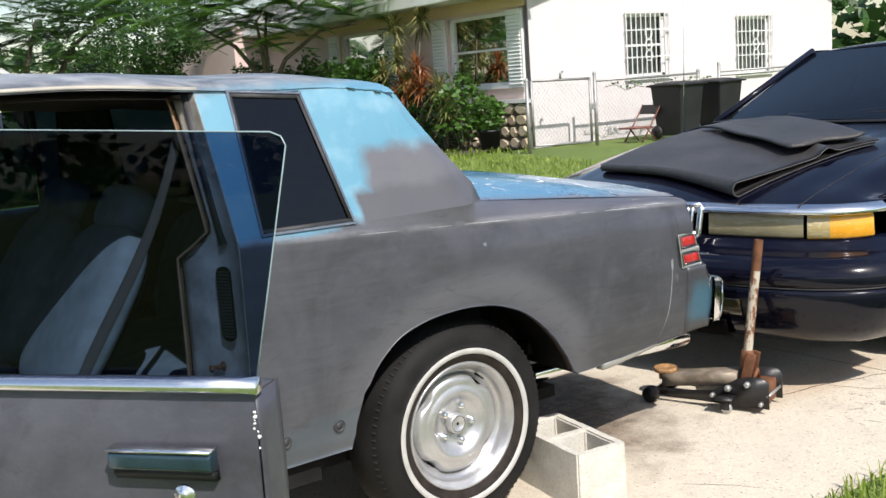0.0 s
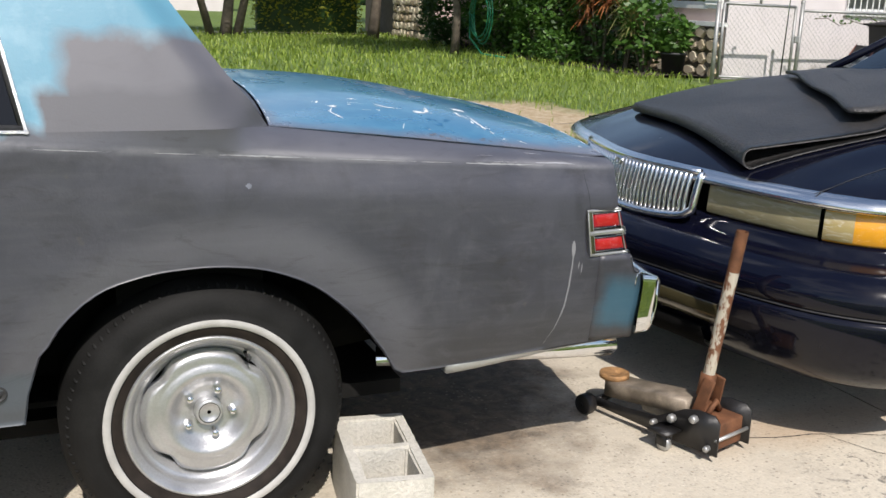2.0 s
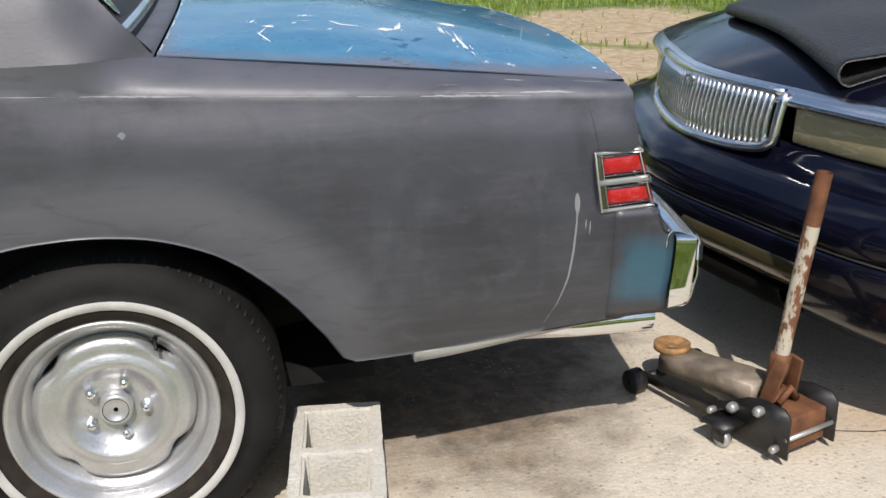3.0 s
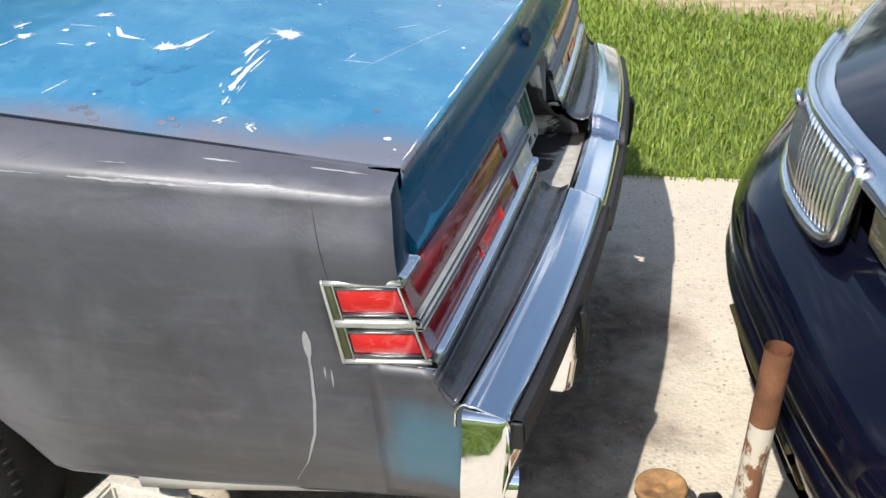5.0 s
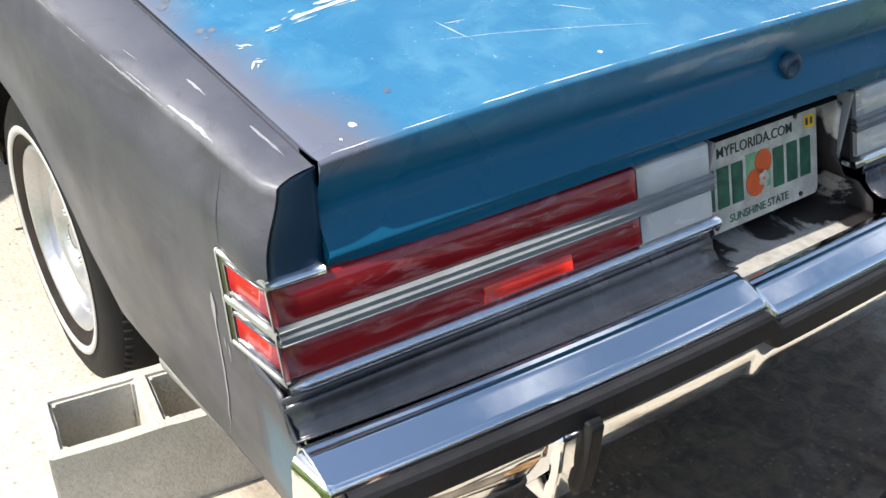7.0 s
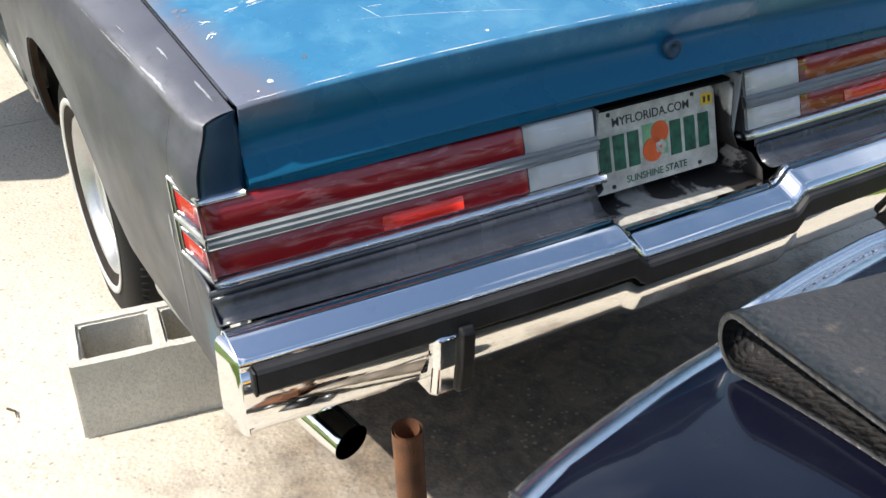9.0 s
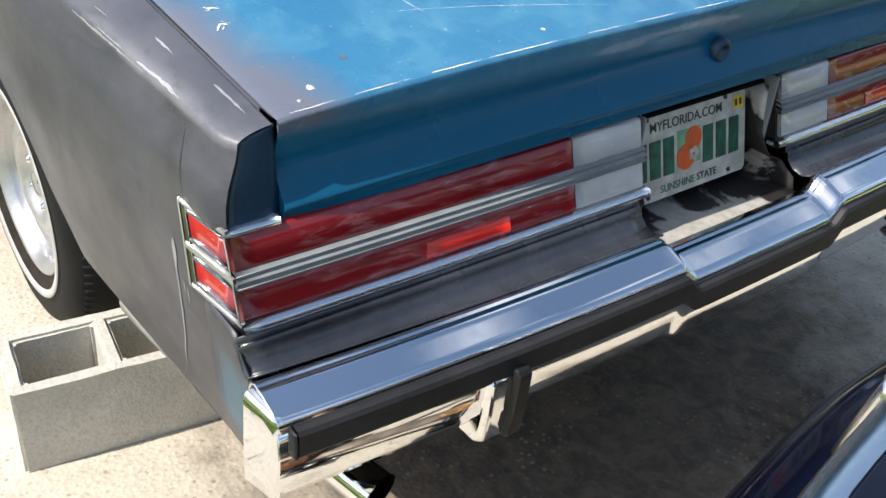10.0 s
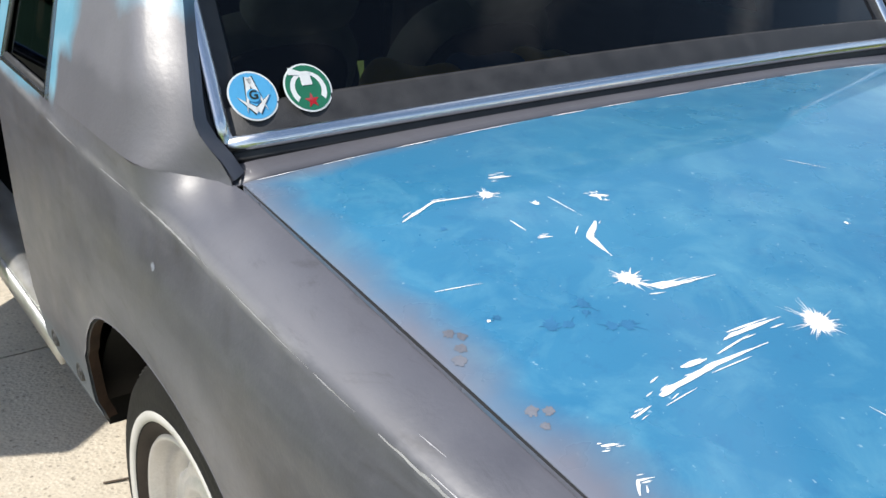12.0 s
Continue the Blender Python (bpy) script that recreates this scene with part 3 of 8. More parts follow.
ground = part("ground", mesh_of("ground", *grid(lambda x, y: (x, y, ground_z(x, y)), gx, gy), LAWN))
tagged(ground, "green lawn ground with bare sandy patches", "ground", kind="structure")

DRIVE = [(-9.0, -5.20), (-5.2, -1.45), (-1.45, 2.30), (2.30, 6.05), (6.05, 9.8)]
drive = thing("driveway", (0, 0, 0), "pale weathered concrete driveway slabs with cracks and oil stains", "driveway", kind="structure")
for i, (a, b) in enumerate(DRIVE):
    def slab_fn(x, y):
        return x, y, 0.0
    xs, ys = lin(a + 0.004, b - 0.004, 12), lin(-0.74, 2.15, 10)
    top = grid(slab_fn, xs, ys)
    sides = box(a + 0.004, b - 0.004, -0.74, 2.15, -0.1, -0.0005)
    me = mesh_of("slab", *joined(top, (sides[0], [f for f in sides[1] if f != (1, 5, 7, 3)])), CONCRETE, smooth=False)
    part("slab", me, drive)

# ---------------------------------------------------------------- the old coupe
coupe = thing("coupe", (-1.2, YC, 0), "old two-door coupe in patchy grey primer and faded blue", "car")
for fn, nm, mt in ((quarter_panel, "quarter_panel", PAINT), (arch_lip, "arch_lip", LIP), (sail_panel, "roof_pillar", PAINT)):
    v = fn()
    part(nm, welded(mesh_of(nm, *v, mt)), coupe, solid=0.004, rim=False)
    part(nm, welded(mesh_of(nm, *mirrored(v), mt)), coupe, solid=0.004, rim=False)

roof = grid(lambda x, y: (x + 0.03 * (1 - ((y - YC) / 0.8) ** 2) * (1 if x > -0.9 else -2), y, roof_z(x, y)), lin(-1.78, -0.135, 30), [-0.034, -0.030, -0.022, -0.012] + lin(0.0, 2 * YC, 30) + [2 * YC + 0.012, 2 * YC + 0.022, 2 * YC + 0.030, 2 * YC + 0.034])
part("roof", mesh_of("roof", *roof, PAINT), coupe, solid=0.005, rim=False)
# gutter rail over the door
rail = strip([((x, -0.026 + 0.006 * abs(x + 1.2), roof_z(x, 0.0) - 0.012), (0, -1, 0), (0, 0, 1)) for x in lin(-1.78, -0.74, 14)], [(-0.008, 0.006), (0.004, 0.004), (0.006, -0.003), (0.002, -0.007), (-0.008, -0.006)])
part("drip_rail", mesh_of("drip_rail", *rail, BEIGE), coupe)
part("drip_rail", mesh_of("drip_rail", *mirrored(rail), BEIGE), coupe)

# rear corner caps beside the lid
cap_edge = [(side_y(1.08, z), z) for z in lin(0.783, crease_z(1.08) - 0.001, 10)] + [shoulder(1.08, a)[1:] for a in lin(0.06, 0.98, 9)]
cap = grid(lambda e, v: (skew(1.08, e[1]) - 0.004 + 0.004 * math.sin(math.pi * v), e[0] + 0.003 + (-0.042 - e[0]) * v, e[1] - 0.002), cap_edge, lin(0, 1, 8), flip=True)
part("corner_cap", mesh_of("corner_cap", *cap, NAVY), coupe, solid=0.003)
part("corner_cap", mesh_of("corner_cap", *mirrored(cap), NAVY), coupe, solid=0.003)

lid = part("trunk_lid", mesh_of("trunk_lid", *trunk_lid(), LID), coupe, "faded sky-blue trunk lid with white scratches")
for a, b in ((-0.075, 0.02), (2 * YC - 0.02, 2 * YC + 0.075)):
    part("lid_channel", mesh_of("lid_channel", *box(0.16, 1.05, a, b, 0.86, 0.90), DARK, False), coupe)

# ------- rear window
WTOP, WBOT = (-0.150, 1.372), (0.100, 1.052)


def rw(y, v, out=0.0):
    """The rear window's plane, bowed a little; v runs from the sill up."""
    u = (y - YC) / 0.795
    bow = 0.055 * (1 - u * u)
    x = WBOT[0] + (WTOP[0] - WBOT[0]) * v + bow * (1 - 0.5 * v) - 0.02 + out * 0.79
    z = WBOT[1] + (WTOP[1] - WBOT[1]) * v + out * 0.61 + 0.026 * (1 - u * u)
    return x, y, z


rear_window = part("rear_window", mesh_of("rear_window", *grid(lambda y, v: rw(y, v), lin(-0.028, 2 * YC + 0.028, 24), lin(0, 1, 10)), REAR_GLASS), coupe, "dark tinted rear window glass")


def trim_path(pts):
    out = []
    for i, p in enumerate(pts):
        d = (Vector(pts[min(i + 1, len(pts) - 1)]) - Vector(pts[max(i - 1, 0)])).normalized()
        n = Vector((0.79, 0, 0.61))
        out.append((p, d.cross(n).normalized(), n))
    return out


TRIM = [(-0.013, 0), (-0.010, 0.009), (0.0, 0.013), (0.010, 0.009), (0.013, 0)]
low = trim_path([rw(y, 0.0, 0.002) for y in lin(-0.03, 2 * YC + 0.03, 26)])
upr = trim_path([rw(y, 1.0, 0.002) for y in lin(0.0, 2 * YC, 26)])
sda = trim_path([rw(-0.030 + 0.028 * v, v, 0.002) for v in lin(0, 1, 10)])
sdb = trim_path([rw(2 * YC + 0.030 - 0.028 * v, v, 0.002) for v in lin(0, 1, 10)])
for pth, ga, gb in ((low, -0.052, 0.02), (upr, -0.02, 0.045), (sda, -0.02, 0.036), (sdb, -0.036, 0.02)):
    part("window_trim", mesh_of("window_trim", *strip(pth, TRIM), CHROME_CLEAN), coupe)
    seal = strip([((p[0] - 0.79 * 0.006, p[1], p[2] - 0.61 * 0.006), a, b) for p, a, b in pth], [(ga - 0.006, 0.004), (ga, 0.0085), (gb, 0.0085), (gb + 0.006, 0.004)])
    part("window_seal", mesh_of("window_seal", *seal, SEAL), coupe)
# panel between window and lid
pan = grid(lambda y, v: ((rw(y, 0)[0] - 0.02) * (1 - v) + (lid_front(y) - 0.006) * v, y, (rw(y, 0)[2] - 0.014) * (1 - v) + (deck(lid_front(y), y) - 0.001) * v), lin(-0.045, 2 * YC + 0.045, 30), lin(0, 1, 5), flip=True)
part("deck_panel", mesh_of("deck_panel", *pan, PAINT), coupe, solid=0.003)

# ------- quarter windows
def quad_frame(c, w, n, rise):
    """A frame of bevelled bars round four corners."""
    c = [Vector(p) for p in c]
    sheets = []
    for i in range(4):
        a, b = c[i], c[(i + 1) % 4]
        d = (b - a).normalized()
        inn = n.cross(d).normalized()
        path = [(a - d * w * 0.5, inn, n), (b + d * w * 0.5, inn, n)]
        sheets.append(strip(path, [(-w / 2, 0), (-w * 0.35, rise), (w * 0.35, rise), (w / 2, 0)]))
    return joined(*sheets)


QW = [(-0.650, pillar_y(1.034), 1.034), (-0.370, pillar_y(1.030), 1.030), (-0.450, pillar_y(1.393), 1.393), (-0.660, pillar_y(1.410), 1.410)]
qn = Vector((0, -0.963, 0.268))
frame_v = quad_frame(QW, 0.009, qn, 0.006)
seal_v = quad_frame([Vector(p) + (Vector((-0.53, -0.085, 1.21)) - Vector(p)) * 0.045 for p in QW], 0.014, qn, 0.003)
pane_v = ([tuple(Vector(p) - qn * 0.003) for p in QW], [(0, 1, 2, 3)])
for k, mir in enumerate((lambda v: v, mirrored)):
    qw = part("quarter_window", mesh_of("quarter_window", *mir(pane_v), TINT), coupe, "black tinted quarter window in a chrome frame")
    part("chrome_frame", mesh_of("chrome_frame", *mir(frame_v), BRIGHT, False), qw)
    part("rubber_seal", mesh_of("rubber_seal", *mir(seal_v), SEAL), qw)

# ------- tail lamps
LAMP_TOP, LAMP_BOT = 0.790, 0.672  # the lamps' own heights, lifted by LAMP_UP
LAMP_UP = 0.007


def lamp_face(y, z, out=0.0):
    u = (y - YC) / 0.87
    t = (LAMP_TOP - z) / (LAMP_TOP - LAMP_BOT)
    return 1.074 + 0.030 * (1 - u * u) + 0.034 * t + out, y, z + LAMP_UP + 0.012 * (1 - u * u)


def lamp_side(x, z, out=0.0):
    """x: 0 at the front edge of the wrapped end, 1 at the rear corner."""
    t = (LAMP_TOP - z) / (LAMP_TOP - LAMP_BOT)
    xa, xb = 0.972 + 0.018 * t, 1.074 + 0.034 * t
    return xa + (xb - xa) * x, -0.1255 + 0.012 * x - out, z + LAMP_UP


def bar(fn, us, z0, z1, out, depth=0.03):
    """A raised strip on the lamp's face, from z0 up to z1."""
    verts, faces = [], []
    for u in us:
        verts += [fn(u, z0, out - depth), fn(u, z0, out - 0.002), fn(u, z0 + 0.003, out), fn(u, z1 - 0.003, out), fn(u, z1, out - 0.002), fn(u, z1, out - depth)]
    for i in range(len(us) - 1):
        for j in range(5):
            a = i * 6 + j
            faces.append((a, a + 6, a + 7, a + 1))
    faces.append(tuple(range(6))[::-1])
    faces.append(tuple((len(us) - 1) * 6 + j for j in range(6)))
    return verts, faces


OLIVE = plain("dark_olive_paint", (0.045, 0.050, 0.022), 0.4, vary=0.3, scale=30)


def tail_lamp(mir):
    lamp = part("tail_lamp", mesh_of("lamp_housing", *mir(joined(bar(lamp_face, lin(-0.110, 0.585, 20), 0.668, 0.792, -0.004, 0.07), bar(lamp_side, lin(0, 1, 6), 0.668, 0.792, -0.003, 0.03))), SEAL), coupe, "wide red and white tail lamp in chrome trim")
    ys = lin(-0.114, 0.432, 18)
    for z0, z1 in ((0.743, 0.788), (0.680, 0.722)):
        part("red_lens", mesh_of("red_lens", *mir(bar(lamp_face, ys, z0, z1, 0.004)), RED_LENS), lamp, "sun-bleached dark red lens")
        part("white_lens", mesh_of("white_lens", *mir(bar(lamp_face, lin(0.434, 0.578, 6), z0, z1, 0.004)), WHITE_LENS), lamp, "white reversing lens")
        part("side_lens", mesh_of("side_lens", *mir(bar(lamp_side, lin(0.145, 0.93, 5), z0 + 0.004, z1 - 0.003, 0.003)), RED_BRIGHT), lamp, "bright red side lens")
    part("reflector", mesh_of("reflector", *mir(bar(lamp_face, lin(0.16, 0.305, 6), 0.683, 0.706, 0.006)), RED_MIRROR), lamp, "bright red reflector strip")
    for z0, z1, o in ((0.7225, 0.7262, 0.0095), (0.7295, 0.7355, 0.0105), (0.7388, 0.7425, 0.0095)):
        part("grey_rib", mesh_of("grey_rib", *mir(bar(lamp_face, lin(-0.117, 0.583, 20), z0, z1, o)), RIB), lamp)
    part("grey_rib", mesh_of("grey_rib", *mir(bar(lamp_face, lin(-0.117, 0.583, 20), 0.7215, 0.7435, 0.007)), RIB), lamp)
    for z0, z1 in ((0.668, 0.676), (0.725, 0.737), (0.788, 0.796)):
        part("chrome_strip", mesh_of("chrome_strip", *mir(bar(lamp_side, lin(0, 1.02, 6), z0, z1, 0.006)), ALU), lamp)
    part("chrome_strip", mesh_of("chrome_strip", *mir(bar(lamp_face, lin(-0.119, 0.590, 20), 0.664, 0.676, 0.010)), CHROME_CLEAN), lamp)
    part("chrome_strip", mesh_of("chrome_strip", *mir(bar(lamp_face, lin(-0.119, -0.045, 5), 0.787, 0.796, 0.006)), CHROME_CLEAN), lamp)
    for a, b, mt, o in ((-0.03, 0.012, ALU, 0.006), (0.014, 0.105, OLIVE, 0.004), (0.112, 0.128, ALU, 0.005), (0.955, 0.985, ALU, 0.005)):
        ends = bar(lambda u, z, q: lamp_side(a + (b - a) * u, z, q), [0, 1], 0.668, 0.796, o)
        part("chrome_strip" if mt is ALU else "painted_edge", mesh_of("lamp_edge", *mir(ends), mt), lamp)
    for z0, z1 in ((0.743, 0.788), (0.680, 0.722)):
        for e in (z0 + 0.001, z1 - 0.004):
            part("bezel", mesh_of("bezel", *mir(bar(lamp_side, lin(0.13, 0.96, 4), e, e + 0.0026, 0.006)), BRIGHT), lamp)
    part("lamp_end", mesh_of("lamp_end", *mir(box(1.035, 1.112, 0.586, 0.590, 0.672, 0.806)), RIB, False), lamp, bevel=0.002)
    return lamp


tail_lamp(lambda v: v)
tail_lamp(mirrored)

# ------- rear filler panels, plate recess
def bump_x(y):
    u = (y - YC) / 0.89
    return 1.212 + 0.064 * (1 - abs(u) ** 2.2)


def fill_fn(y, s):
    x0 = lamp_face(y, 0.668)[0] + 0.006
    x1 = bump_x(y) - 0.066
    z0 = 0.672 + 0.012 * (1 - ((y - YC) / 0.87) ** 2)
    k = [(0, 0, 0), (0.05, 0.03, -0.014), (0.09, 0.06, -0.018), (0.13, 0.10, -0.012), (0.17, 0.13, -0.015), (0.24, 0.19, -0.026), (0.5, 0.42, -0.035), (0.8, 0.75, -0.034), (1, 1.0, -0.025)]
    sag = (0.020 - 0.010 * (1 - ((y - YC) / 0.89) ** 2)) * smooth(0.10, 1.0, s)
    return x0 + (x1 - x0) * interp(s, [(a, b) for a, b, c in k]), y, z0 + interp(s, [(a, c) for a, b, c in k]) - sag


for mir in (lambda v: v, mirrored):
    part("filler_panel", mesh_of("filler_panel", *mir(grid(fill_fn, lin(-0.131, 0.565, 20), [0, 0.05, 0.09, 0.13, 0.17, 0.20, 0.24, 0.32, 0.4, 0.5, 0.6, 0.7, 0.8, 0.9, 1.0])), FILLER), coupe, "sanded grey-black filler panel over the bumper", solid=0.003)
    # side of the filler down to the bumper's end
    part("filler_side", mesh_of("filler_side", *mir(grid(lambda z, v: (1.02 + (interp(z, [(0.42, 1.15), (0.56, 1.168), (0.614, 1.165), (0.624, 1.142), (0.640, 1.127), (0.676, 1.113)]) - 1.02) * v, side_y(1.02, z) - 0.002 - 0.004 * v, z), lin(0.43, 0.676, 16), lin(0, 1, 6), flip=True)), PAINT), coupe, solid=0.003)

def grimy_metal():
    """Pale bare metal under broad patches of black grime."""
    M = Mat("grimy_bare_metal", rough=0.5, metal=0.3)
    c = M.mix(M.ramp(M.noise(40, 5, 0.7), 0.4, 0.7), (0.58, 0.545, 0.48), (0.40, 0.37, 0.32))
    c = M.mix(M.ramp(M.noise(6, 5, 0.6, 0.5), 0.49, 0.53), c, (0.030, 0.026, 0.024))
    M.color(c)
    M.bump(M.noise(60, 4), 0.3, 0.002)
    return M.m


# recess behind the plate: floor, back and cheeks
RX = 1.045
cheek = grid(lambda u, z: (RX - 0.012 + u * (interp(z, [(0.598, 1.188), (0.634, 1.178), (0.644, 1.160), (0.655, 1.146), (0.672, 1.126), (0.69, 1.108), (0.79, 1.098)]) - RX + 0.012), 0.5675 + 0.0255 * smooth(0.655, 0.664, z), z), lin(0, 1, 6), [0.598, 0.616, 0.634, 0.644, 0.655, 0.658, 0.661, 0.664, 0.70, 0.74, 0.786])
rec = joined(
    grid(lambda y, v: (RX - 0.01 + 0.175 * v, y, 0.600 + 0.010 * v), lin(0.567, 2 * YC - 0.567, 12), lin(0, 1, 6)),
    grid(lambda y, v: (RX - 0.012, y, 0.600 + 0.20 * v), lin(0.567, 2 * YC - 0.567, 8), lin(0, 1, 4)),
    cheek, mirrored(cheek))
part("plate_recess", mesh_of("plate_recess", *rec, grimy_metal()), coupe, "dirty bare metal recess round the plate", solid=0.002)
part("recess_roof", mesh_of("recess_roof", *box(RX - 0.02, 1.085, 0.57, 2 * YC - 0.57, 0.786, 0.792), DARK, False), coupe)

# ------- rear bumper
bumper = part("rear_bumper", mesh_of("rear_bumper_bar", *box(1.09, 1.17, -0.05, 2 * YC + 0.05, 0.46, 0.60), UNDER, False), coupe, "chrome rear bumper with black rubber strip")


def bump_section(y, pts):
    step = smooth(0.548, 0.582, y) * (1 - smooth(2 * YC - 0.582, 2 * YC - 0.548, y))
    arch = 0.030 * (1 - ((y - YC) / 0.89) ** 2) - 0.020
    return [(bump_x(y) + dx, y, z + arch - 0.028 * step * s) for dx, z, s in pts]


def bump_sheet(pts, ys):
    secs = [bump_section(y, pts) for y in ys]
    v = [p for s in secs for p in s]
    k = len(pts)
    f = [(i * k + j, (i + 1) * k + j, (i + 1) * k + j + 1, i * k + j + 1) for i in range(len(ys) - 1) for j in range(k - 1)]
    return v, [q[::-1] for q in f]


BY = [-0.128, -0.126, -0.12] + lin(-0.108, 0.545, 16) + lin(0.550, 0.585, 8) + lin(0.62, 2 * YC - 0.62, 10) + lin(2 * YC - 0.585, 2 * YC - 0.550, 8) + lin(2 * YC - 0.545, 2 * YC + 0.108, 16) + [2 * YC + 0.12, 2 * YC + 0.126, 2 * YC + 0.128]
TOP = [(-0.076, 0.605, 0), (-0.074, 0.628, 0.6), (-0.069, 0.638, 1), (-0.062, 0.643, 1), (-0.057, 0.6425, 1), (-0.053, 0.6410, 1), (-0.050, 0.6405, 1), (-0.046, 0.6405, 1), (-0.040, 0.639, 1), (-0.034, 0.636, 1), (-0.011, 0.627, 1), (-0.003, 0.623, 1), (0.002, 0.616, 1), (0.003, 0.604, 1)]
STRIPR = [(-0.002, 0.609, 1), (0.012, 0.608, 1), (0.016, 0.602, 1), (0.016, 0.569, 1), (0.012, 0.563, 0.9), (-0.002, 0.562, 0.9)]
LOWR = [(0.000, 0.610, 1), (0.002, 0.556, 0.9), (0.001, 0.535, 0.8), (-0.003, 0.520, 0.6), (-0.010, 0.490, 0.5), (-0.018, 0.474, 0.5), (-0.030, 0.468, 0.5), (-0.044, 0.470, 0.5)]
part("chrome_top", mesh_of("chrome_top", *bump_sheet(TOP, BY), CHROME), bumper, solid=0.003)
part("rubber_strip", mesh_of("rubber_strip", *bump_sheet(STRIPR, BY[3:-3]), STRIP_RUBBER, False), bumper, "black rubber bumper strip")
part("chrome_lower", mesh_of("chrome_lower", *bump_sheet(LOWR, BY), CHROME_RUST), bumper, solid=0.003)


END_Z = 0.456


def bumper_end(s, w):
    """The flat chrome face at the bumper's end, folded back along the car's side: s from the rear corner forwards, w down."""
    top = [(0.0, 0.030, 0.616), (0.05, 0.006, 0.6165), (0.10, 0.001, 0.610), (0.16, 0.0, 0.600), (0.55, 0.0, 0.540), (0.95, 0.002, END_Z), (1.0, 0.012, END_Z - 0.008)]
    inn = interp(w, [(p[0], p[1]) for p in top])
    z = interp(w, [(p[0], p[2]) for p in top]) - 0.013 * (1 - s) * (1 - w)
    x = 1.2145 - 0.062 * s - 0.010 * smooth(0.6, 0.46, z)
    r = 0.010 * (1 - smooth(0.0, 0.16, s)) ** 2
    return x, -0.130 - 0.013 * s + inn + r * 0.6, z


for mir in (lambda v: v, mirrored):
    part("chrome_end", mesh_of("chrome_end", *mir(grid(bumper_end, [0, 0.04, 0.08, 0.16, 0.4, 0.7, 1.0], [0, 0.05, 0.10, 0.16, 0.3, 0.45, 0.6, 0.75, 0.95, 1.0])), CHROME_RUST), bumper, solid=0.003, rim=False)
    part("strip_end", mesh_of("strip_end", *mir(box(bump_x(-0.108) - 0.004, bump_x(-0.108) + 0.0155, -0.114, -0.1075, 0.5435, 0.5885)), RUBBER), bumper, bevel=0.004)


def guard(mir):
    gx = bump_x(0.205)
    body = strip([((gx + dx, 0.203, z), (0, 1, 0), (1, 0, 0)) for dx, z in ((-0.002, 0.573), (0.006, 0.563), (0.004, 0.508), (-0.004, 0.454), (-0.010, 0.446))], [(-0.034, -0.05), (-0.034, 0.002), (-0.026, 0.012), (0.026, 0.012), (0.034, 0.002), (0.034, -0.05)])
    g = part("bumper_guard", mesh_of("bumper_guard", *mir(body), CHROME_RUST, False), bumper, "chrome bumper guard with a black rubber edge", bevel=0.003)
    edge_ = strip([((gx + dx, 0.222, z), (0, 1, 0), (1, 0, 0)) for dx, z in ((0.014, 0.580), (0.022, 0.570), (0.019, 0.508), (0.012, 0.458), (0.004, 0.448))], [(-0.014, -0.006), (-0.011, 0.010), (0.011, 0.010), (0.014, 0.004), (0.014, -0.012)])
    part("rubber_face", mesh_of("rubber_face", *mir(edge_), RUBBER, False), g, bevel=0.003)


guard(lambda v: v)
guard(mirrored)

# ------- sill moulding behind the wheel, chrome
mould = strip([((x, side_y(x, 0.40) + 0.004, bottom_z(x) - 0.004 + 0.012 * smooth(0.6, 1.1, x)), (0, -1, 0), (0, 0, 1)) for x in lin(0.60, 1.10, 12)], [(-0.03, -0.016), (0.004, -0.016), (0.007, 0.0), (0.004, 0.016), (-0.02, 0.016)])
part("sill_moulding", mesh_of("sill_moulding", *mould, ALU), coupe)
part("sill_moulding", mesh_of("sill_moulding", *mirrored(mould), ALU), coupe)

